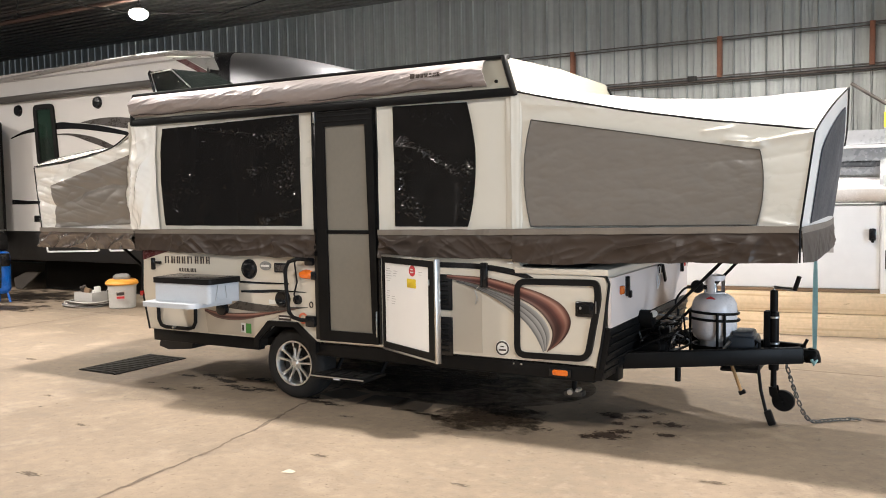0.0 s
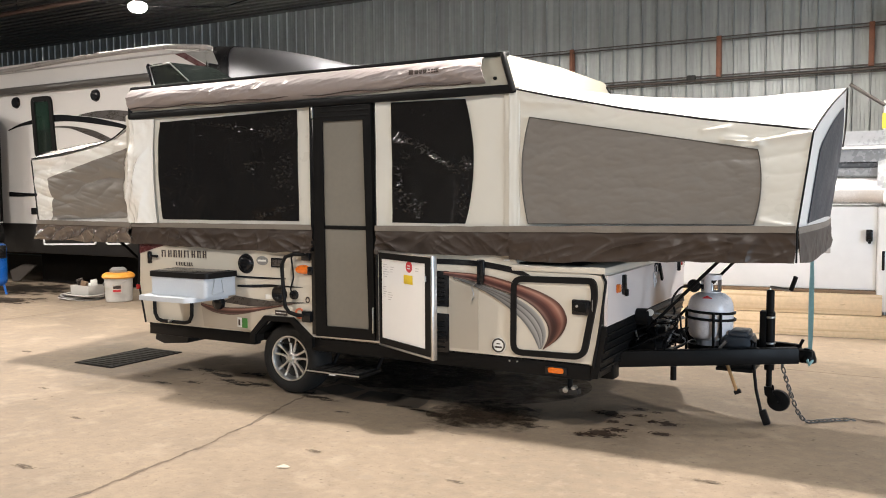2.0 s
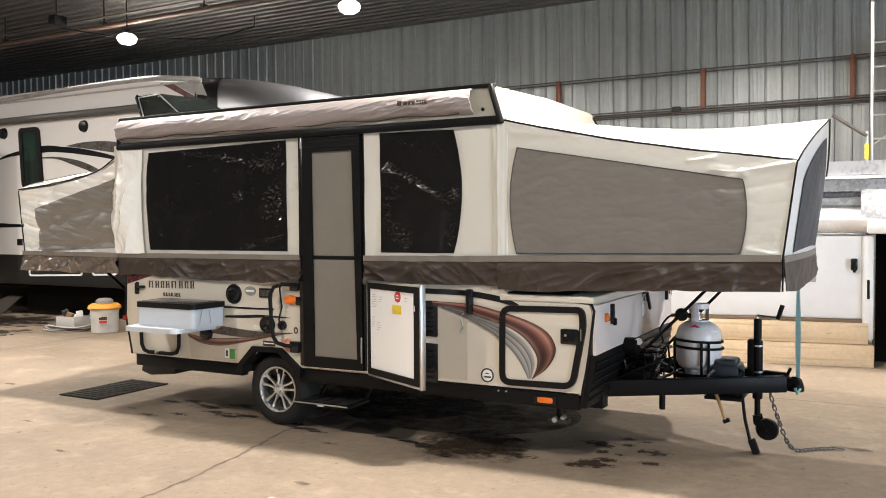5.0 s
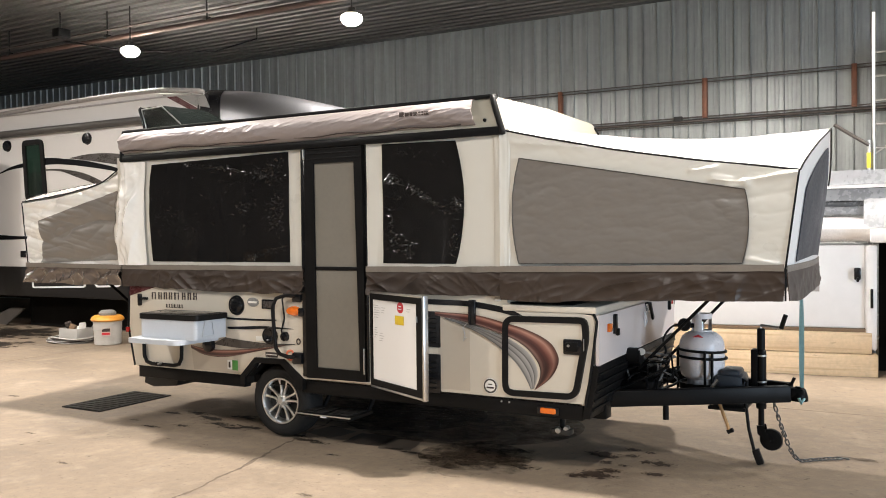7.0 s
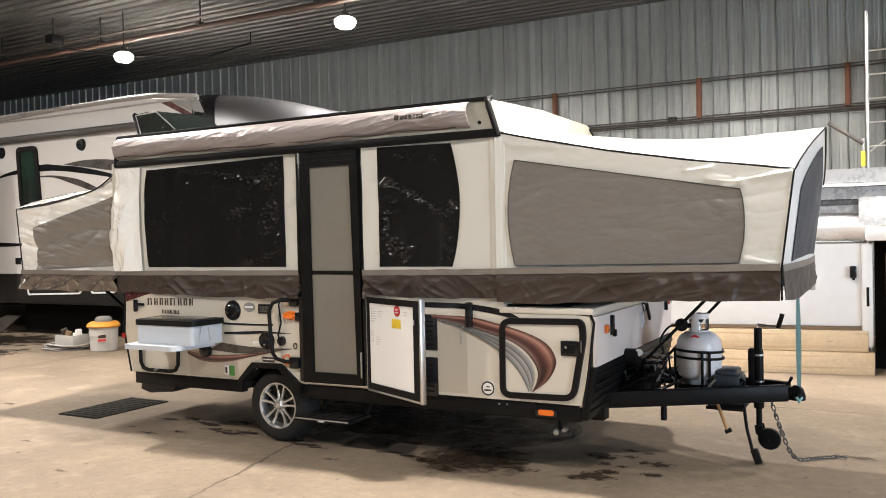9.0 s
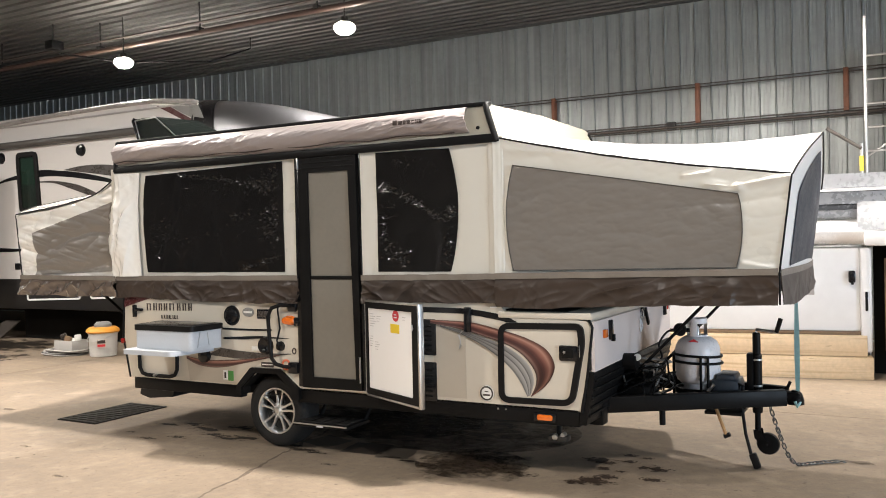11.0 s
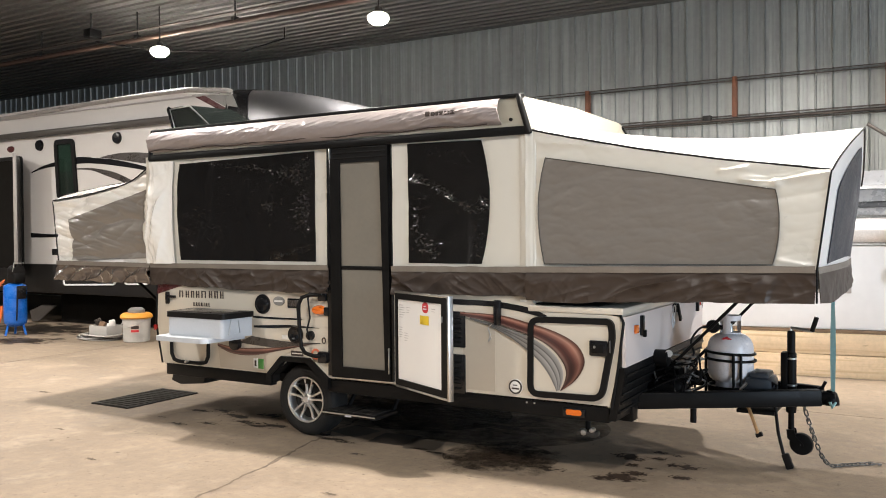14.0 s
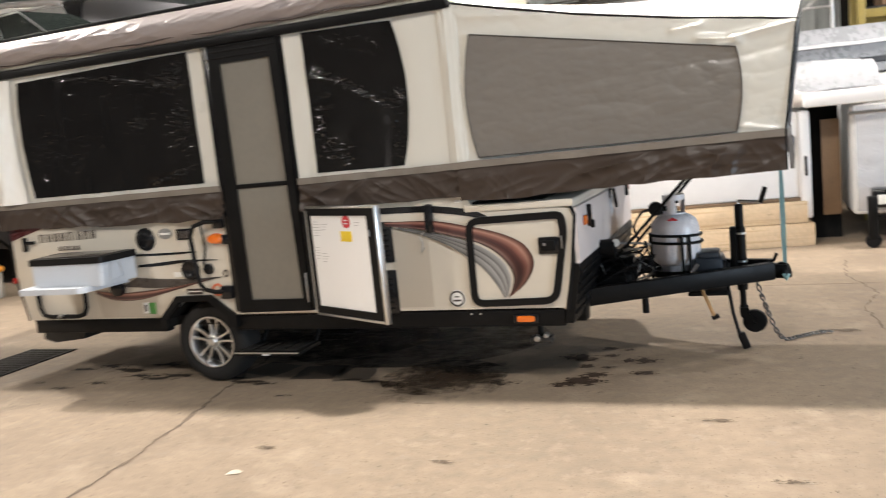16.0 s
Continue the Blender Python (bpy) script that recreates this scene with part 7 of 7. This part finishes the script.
def bucket():
    t = thing("bucket", "pale plastic bucket with orange lid and red label", "bucket")
    c = (-9.11, 3.63, 0)
    turned("pail", BUCKET_GREY, t, [(0.18, 0.0), (0.20, 0.01), (0.215, 0.36), (0.228, 0.36), (0.228, 0.385), (0.20, 0.385)], c, label="stained pale plastic pail")
    turned("lid", ORANGE_LID, t, [(0.235, 0.37), (0.252, 0.39), (0.240, 0.425), (0.20, 0.455), (0.05, 0.46)], c, label="orange-yellow lid")
    turned("lid_cap", GREY_DECAL, t, [(0.13, 0.46), (0.13, 0.50), (0.09, 0.535), (0.03, 0.54)], c, label="grey lid cap")
    bm = B()
    sheet(bm, lambda u, v: V(c[0] + 0.217 * math.cos(-1.12 + 0.62 * u), c[1] + 0.217 * math.sin(-1.12 + 0.62 * u), 0.15 + 0.13 * v), 8, 1, 0.003, (0, -1, 0))
    lb = part("label_patch", bm, mat("label_white", (0.55, 0.48, 0.42), 0.6, vary=0.1), t, "white label with dark and red print")
    bm = B()
    sheet(bm, lambda u, v: V(c[0] + 0.221 * math.cos(-1.07 + 0.52 * u), c[1] + 0.221 * math.sin(-1.07 + 0.52 * u), 0.215 + 0.05 * v), 8, 1, 0.003, (0, -1, 0))
    part("print_bar", bm, INK_DARK, lb)
    bm = B()
    sheet(bm, lambda u, v: V(c[0] + 0.221 * math.cos(-1.07 + 0.52 * u), c[1] + 0.221 * math.sin(-1.07 + 0.52 * u), 0.165 + 0.035 * v), 8, 1, 0.003, (0, -1, 0))
    part("print_bar", bm, RED, lb)
    bar("handle", STEEL, t, [(c[0] + 0.22 * math.cos(a), c[1] - 0.22 * abs(math.sin(a)) - 0.02, 0.34 - 0.1 * math.sin(a)) for a in np.linspace(0, math.pi, 11)], 0.005)
    k = thing("plastic_crate", "small translucent white crate of odds and ends", "crate")
    x, y = -9.80, 3.58
    for d in ((x - 0.22, x + 0.22, y - 0.15, y - 0.138, 0.02, 0.23), (x - 0.22, x + 0.22, y + 0.138, y + 0.15, 0.02, 0.23), (x - 0.22, x - 0.208, y - 0.15, y + 0.15, 0.02, 0.23), (x + 0.208, x + 0.22, y - 0.15, y + 0.15, 0.02, 0.23)):
        block("crate_wall", CRATE_CLEAR, k, d, bevel=0.004)
    block("crate_floor", BUCKET_GREY, k, (x - 0.22, x + 0.22, y - 0.15, y + 0.15, 0.0, 0.02), bevel=0.004)
    rnd = random.Random(9)
    for i in range(9):
        cx, cy = x + rnd.uniform(-0.13, 0.13), y + rnd.uniform(-0.07, 0.07)
        o = block("oddment", (GREY_DECAL, BOARD_BROWN, BUCKET_GREY, GREY_DARK, PAPER)[i % 5], k, (-0.05, 0.05, -0.03, 0.03, 0.0, 0.12), bevel=0.012, m=pose(cx, cy, 0.04 + 0.022 * i, rnd.uniform(-25, 25), rnd.uniform(-25, 25), rnd.uniform(0, 90)))
    cb = thing("cable_coil", "loose grey cable coil lying on the floor", "cable")
    for i in range(8):
        ox, oy, ra, rb = rnd.uniform(-0.06, 0.06), rnd.uniform(-0.04, 0.04), rnd.uniform(0.34, 0.42), rnd.uniform(0.26, 0.33)
        bar("loop", (GREY_DECAL, BUCKET_GREY, GREY_DARK)[i % 3], cb, [(x - 0.06 + ox + ra * math.cos(a), y - 0.03 + oy + rb * math.sin(a), 0.012 + 0.011 * i + 0.008 * math.sin(3 * a + i)) for a in np.linspace(0, 2 * math.pi, 37)[:-1]], 0.011, seg=6, closed=True)


bucket()


# ---- the white box trailer on lumber, wrapped goods and rack at the far right ----
def white_unit():
    base = pose(1.62, 5.30, 0, 0, 0, 8)
    lm = thing("lumber_stack", "stacked pale pine timbers along the wall unit's foot", "lumber", at=base)
    for z0, z1, y in ((0.0, 0.255, -0.03), (0.26, 0.50, 0.0)):
        bm = B()
        solid(bm, -4.6, 0.0 if z0 == 0 else -0.06, y - 0.02, y + 0.2, z0, z1, bevel=0.008)
        part("timber", bm, WOOD, lm, "pale pine timber with knots", smooth=True)
    block("timber", BOARD_BROWN, lm, (-4.6, -0.05, 0.03, 0.2, 0.50, 0.54), bevel=0.006, label="reddish-brown plank")
    u = thing("white_unit", "white enclosed box with black latches standing on timbers", "trailer", at=base)
    block("side_panel", WHITE_PAINT, u, (-4.6, -0.12, 0.06, 2.2, 0.54, 1.50), bevel=0.02, label="white panelled side")
    block("corner_post", WHITE_PAINT, u, (-0.12, 0.0, 0.0, 2.2, 0.30, 1.50), bevel=0.03, label="white corner post")
    lt = block("latch", BLACK_GLOSS, u, (-0.24, -0.17, -0.01, 0.06, 1.10, 1.24), bevel=0.015, label="black latch")
    block("latch_keeper", BLACK, lt, (-0.22, -0.19, -0.03, 0.0, 1.08, 1.13), bevel=0.008)
    block("door_bar", BLACK_GLOSS, u, (-0.075, -0.045, -0.02, 0.0, 0.78, 1.0), bevel=0.008, label="black door bar")
    block("vent_plate", RV_GREY, u, (-0.95, -0.60, 0.05, 0.06, 0.96, 1.10), bevel=0.003, label="grey plate")
    r = thing("wrapped_roll", "long white roll in crinkled plastic lying on the unit", "roll", at=base)
    bm = B()
    sheet(bm, lambda a, b: V(-4.5 + 5.6 * a, 0.15 - (0.19 + 0.006 * noise.noise(V(a * 6, b * 9, 0))) * math.cos(2 * math.pi * b), 1.685 + (0.15 + 0.006 * noise.noise(V(a * 5, b * 9, 4))) * math.sin(2 * math.pi * b)), 90, 24)
    part("roll_body", bm, mat("crinkled_white_wrap", (0.74, 0.72, 0.71), 0.24, vary=0.05, bump=0.15, bump_scale=9), r, "white roll", smooth=True)
    for k, (z0, z1, x0, yy) in enumerate(((1.85, 1.94, -1.8, 0.05), (1.945, 2.00, -1.75, 0.07), (2.005, 2.145, -1.7, 0.04), (2.15, 2.19, -1.6, 0.02), (2.195, 2.355, -1.5, 0.06))):
        g = thing("wrapped_goods", ("silver-grey slab in clear plastic wrap", "dark grey slab in creased plastic wrap", "silver-grey slab in clear plastic wrap", "white board lying between wrapped slabs", "pale grey slab in clear plastic wrap")[k], "wrapped goods", group="wrapped goods", at=base)
        bm = B()
        sheet(bm, lambda a, b: V(x0 + 2.75 * a, yy + 0.006 * noise.noise(V(a * 14, k, b * 4)) + 0.9 * max(0, (b - 0.5) * 2), z0 + min(1, 2 * b) * (z1 - z0) + 0.004 * noise.noise(V(a * 9, k + 3, b * 3))), 70, 12, 0.01, (0, 1, 0))
        part("wrapped_slab", bm, (FOAM, FOAM_DARK, FOAM, WHITE_PAINT, FOAM_PALE)[k], g, smooth=True)
        block("slab_core", FOAM_DARK, g, (x0 + 0.02, x0 + 2.7, yy + 0.03, yy + 0.88, z0 + 0.002, z1 - 0.004), bevel=0.004)
    return base


white_unit()


YELLOW_SLEEVE = mat("yellow_sleeve_plastic", (0.75, 0.60, 0.05), 0.5, vary=0.08)


def ladder():
    t = thing("scaffold_ladder", "grey aluminium scaffold ladder with a yellow foot", "ladder")
    for x in (1.55, 1.97):
        bar("stile", ALUMINIUM, t, [(x, 6.5, 0.0), (x, 6.5, 4.4)], 0.022)
    for k in range(13):
        bar("rung", ALUMINIUM, t, [(1.55, 6.5, 0.3 + k * 0.3), (1.97, 6.5, 0.3 + k * 0.3)], 0.014)
    bar("brace", ALUMINIUM, t, [(1.55, 6.52, 2.62), (1.97, 6.52, 2.92)], 0.011)
    p = bar("short_post", ALUMINIUM, t, [(1.497, 6.46, 0.0), (1.497, 6.46, 2.80)], 0.02)
    bar("yellow_sleeve", YELLOW_SLEEVE, p, [(1.497, 6.46, 2.45), (1.497, 6.46, 2.64)], 0.026, "yellow plastic sleeve")
    bar("brace", WIRE, t, [(1.497, 6.44, 2.735), (1.11, 6.3, 3.0)], 0.022)


ladder()


def right_corner():
    b = thing("brown_board", "tall brown sheet board leaning in the gap", "board")
    block("board", BOARD_BROWN, b, (1.74, 1.93, 5.6, 5.64, 0.0, 1.08), bevel=0.003, m=pose(0, 0, 0, 3, 0, 0))
    # Near-black sheet behind the brown board, standing in for the gap's shade.
    block("board", INSIDE_DARK, b, (1.62, 1.94, 5.8, 5.85, 0.0, 1.75), bevel=0.003)
    tr = thing("cargo_trailer", "white enclosed trailer wrapped in clear plastic, black tongue jack", "trailer")
    x0, y0 = 2.02, 5.35
    block("trailer_body", WHITE_PAINT, tr, (x0, x0 + 2.2, y0, y0 + 3.6, 0.30, 1.52), bevel=0.05, label="white trailer front")
    bm = B()
    sheet(bm, lambda u, v: V(x0 + 0.05 + 1.9 * u, y0 - 0.03 + crease(u * 3, 8, v * 2, 0.03, 2), 0.34 + 1.15 * v), 40, 24, 0.004, (0, 1, 0))
    part("plastic_cover", bm, WRAP, tr, "crinkled clear plastic cover", smooth=True)
    block("trim", STEEL, tr, (x0 - 0.02, x0 + 2.2, y0 - 0.035, y0 + 0.02, 1.40, 1.44), bevel=0.006)
    block("tongue", BLACK, tr, (x0 + 0.45, x0 + 0.60, y0 - 1.0, y0, 0.34, 0.44), bevel=0.01)
    j = block("tongue_jack", BLACK, tr, (x0 + 0.10, x0 + 0.20, y0 - 0.50, y0 - 0.40, 0.10, 0.55), bevel=0.02, label="black tongue jack")
    block("winch_box", BLACK_GLOSS, tr, (x0 + 0.15, x0 + 0.6, y0 - 0.48, y0 - 0.2, 0.42, 0.62), bevel=0.03)
    block("label_plate", PAPER, tr, (x0 + 0.2, x0 + 0.38, y0 - 0.487, y0 - 0.478, 0.46, 0.56), bevel=0.002)
    turned("caster", BLACK_TRIM, tr, [(0.02, -0.03), (0.07, -0.03), (0.08, 0.0), (0.07, 0.03), (0.02, 0.03)], (x0 + 0.15, y0 - 0.45, 0.08), "y", 20)
    bar("jack_link", BLACK, tr, [(x0 + 0.15, y0 - 0.45, 0.30), (x0 + 0.52, y0 - 0.40, 0.39)], 0.03)
    wl = thing("white_beam", "white wrapped beam lying across the trailers", "beam")
    block("beam", WHITE_PAINT, wl, (1.55, 4.2, 5.0, 5.3, 1.525, 1.68), bevel=0.03)
    lp = thing("plastic_bundle", "crumpled bundle in clear plastic lying on a trailer", "wrapped goods")
    bm = B()
    sheet(bm, lambda u, v: V(1.48 + 0.85 * u - 0.12 * u * v, 5.25 + 0.7 * v * v, 1.70 + (0.42 - 0.14 * u) * math.sin(min(1, v * 1.7) * 1.57) + crease(u * 2, 2, v * 2, 0.012, 2)), 50, 30, 0.008, (0, 1, 0))
    part("bundle_wrap", bm, FOAM_PALE, lp, "silver plastic wrap", smooth=True)
    rk = thing("pallet_rack", "yellow steel pallet rack in the dark corner", "rack")
    for x in (2.35, 4.6):
        for y in (7.2, 8.2):
            block("upright", YELLOW_STEEL, rk, (x - 0.05, x + 0.05, y - 0.05, y + 0.05, 0.0, 4.2), bevel=0.008)
    for z in (2.55, 3.6):
        for y in (7.2, 8.2):
            block("beam", YELLOW_STEEL, rk, (2.35, 4.6, y - 0.04, y + 0.04, z, z + 0.11), bevel=0.008)
        block("shelf_deck", GREASE, rk, (2.4, 4.55, 7.2, 8.2, z + 0.11, z + 0.14), bevel=0)
    # Made-up dark board that gives the corner behind the rack its darkness.
    block("dark_backdrop", INSIDE_DARK, rk, (2.2, 4.8, 8.3, 8.34, 0.0, 4.4), bevel=0, label="dark board added to darken the corner behind the rack")
    bx = thing("dark_crate", "dark brown crate on the rack shelf", "crate")
    block("crate_body", BOARD_BROWN, bx, (2.6, 3.6, 7.3, 8.1, 2.692, 3.25), bevel=0.01)


right_corner()


SHELL_GREY = mat("pale_grey_shell", (0.40, 0.40, 0.42), 0.45, vary=0.04, scale=2)


def near_trailer():
    """The front corner of another trailer close by the camera's start."""
    t = thing("folding_trailer", "white trailer with treadplate front, black edge trim and amber lamp", "trailer")
    xf, yc = -0.52, -3.915
    block("trailer_body", WHITE_PAINT, t, (xf - 1.7, xf - 0.02, yc - 2.1, yc - 0.02, 0.35, 1.13), bevel=0.02, label="white trailer body")
    tp = block("tread_plate", ALUMINIUM, t, (xf - 0.02, xf, yc - 2.08, yc - 0.03, 0.40, 1.10), bevel=0.004, label="aluminium treadplate front")
    me = None
    for i in range(16):
        for k in range(11):
            m = pose(xf + 0.001, yc - 0.045 - i * 0.045 - 0.022 * (k % 2), 0.60 + k * 0.045, 45 if (i + k) % 2 else -45, 0, 0)
            if me is None:
                bm = B()
                solid(bm, -0.002, 0.003, -0.004, 0.004, -0.02, 0.02, bevel=0.002, seg=1)
                o = part("tread_bar", bm, ALUMINIUM, tp, at=m)
                me = o.data
            else:
                o = new("tread_bar", me)
                o.parent = tp
                o.matrix_basis = m
    bar("corner_trim", BLACK_TRIM, t, [(xf, yc - 0.02, 1.12), (xf + 0.012, yc - 0.005, 1.0), (xf + 0.02, yc, 0.8), (xf + 0.015, yc, 0.38)], 0.013)
    bar("top_trim", BLACK_TRIM, t, [(xf, yc - 0.01, 1.115), (xf, yc - 2.1, 1.115)], 0.015)
    block("marker_lamp", AMBER, t, (xf, xf + 0.03, yc - 0.085, yc - 0.022, 0.91, 0.965), bevel=0.015, label="amber marker lamp")
    block("roof_edge", RV_GREY, t, (xf - 1.75, xf + 0.03, yc - 2.12, yc + 0.018, 1.135, 1.20), bevel=0.02, label="pale grey roof edge")
    bm = B()
    prism(bm, [(yc - 2.1, 1.20), (yc - 2.06, 1.52), (yc - 0.10, 1.52), (yc - 0.07, 1.49), (yc - 0.039, 1.406), (yc - 0.01, 1.287), (yc + 0.008, 1.20)], "x", xf - 1.7, xf)
    part("roof_shell", bm, SHELL_GREY, t, "pale grey roof shell")
    for dy in (-0.25, -1.85):
        turned("wheel", TREAD, t, [(0.1, 0.0), (0.24, -0.01), (0.29, 0.04), (0.29, 0.14), (0.1, 0.16)], (xf - 1.1, yc + dy, 0.29), "y", 24, "black tyre", True)
    bar("front_leg", BLACK, t, [(xf - 0.3, yc - 0.3, 0.36), (xf - 0.3, yc - 0.3, 0.0)], 0.03)
    bar("front_leg", BLACK, t, [(xf - 0.3, yc - 1.8, 0.36), (xf - 0.3, yc - 1.8, 0.0)], 0.03)


near_trailer()


SCRAP = mat("torn_cream_paper", (0.50, 0.45, 0.36), 0.9, vary=0.1)


def paper_scrap(x, y, a):
    bm = B()
    sheet(bm, lambda u, v: V(-0.035 + 0.075 * u + 0.012 * v, -0.018 + 0.036 * v * (1 - 0.5 * u), 0.004 + 0.012 * math.sin(3 * u) * v), 6, 4, 0.001, (0, 0, 1))
    p = part("paper_scrap", bm, SCRAP, None, at=pose(x, y, 0.001, 0, 0, a))
    tagged(p, "torn scrap of white paper lying on the floor", "paper scrap")


paper_scrap(-1.48, -1.445, 20)
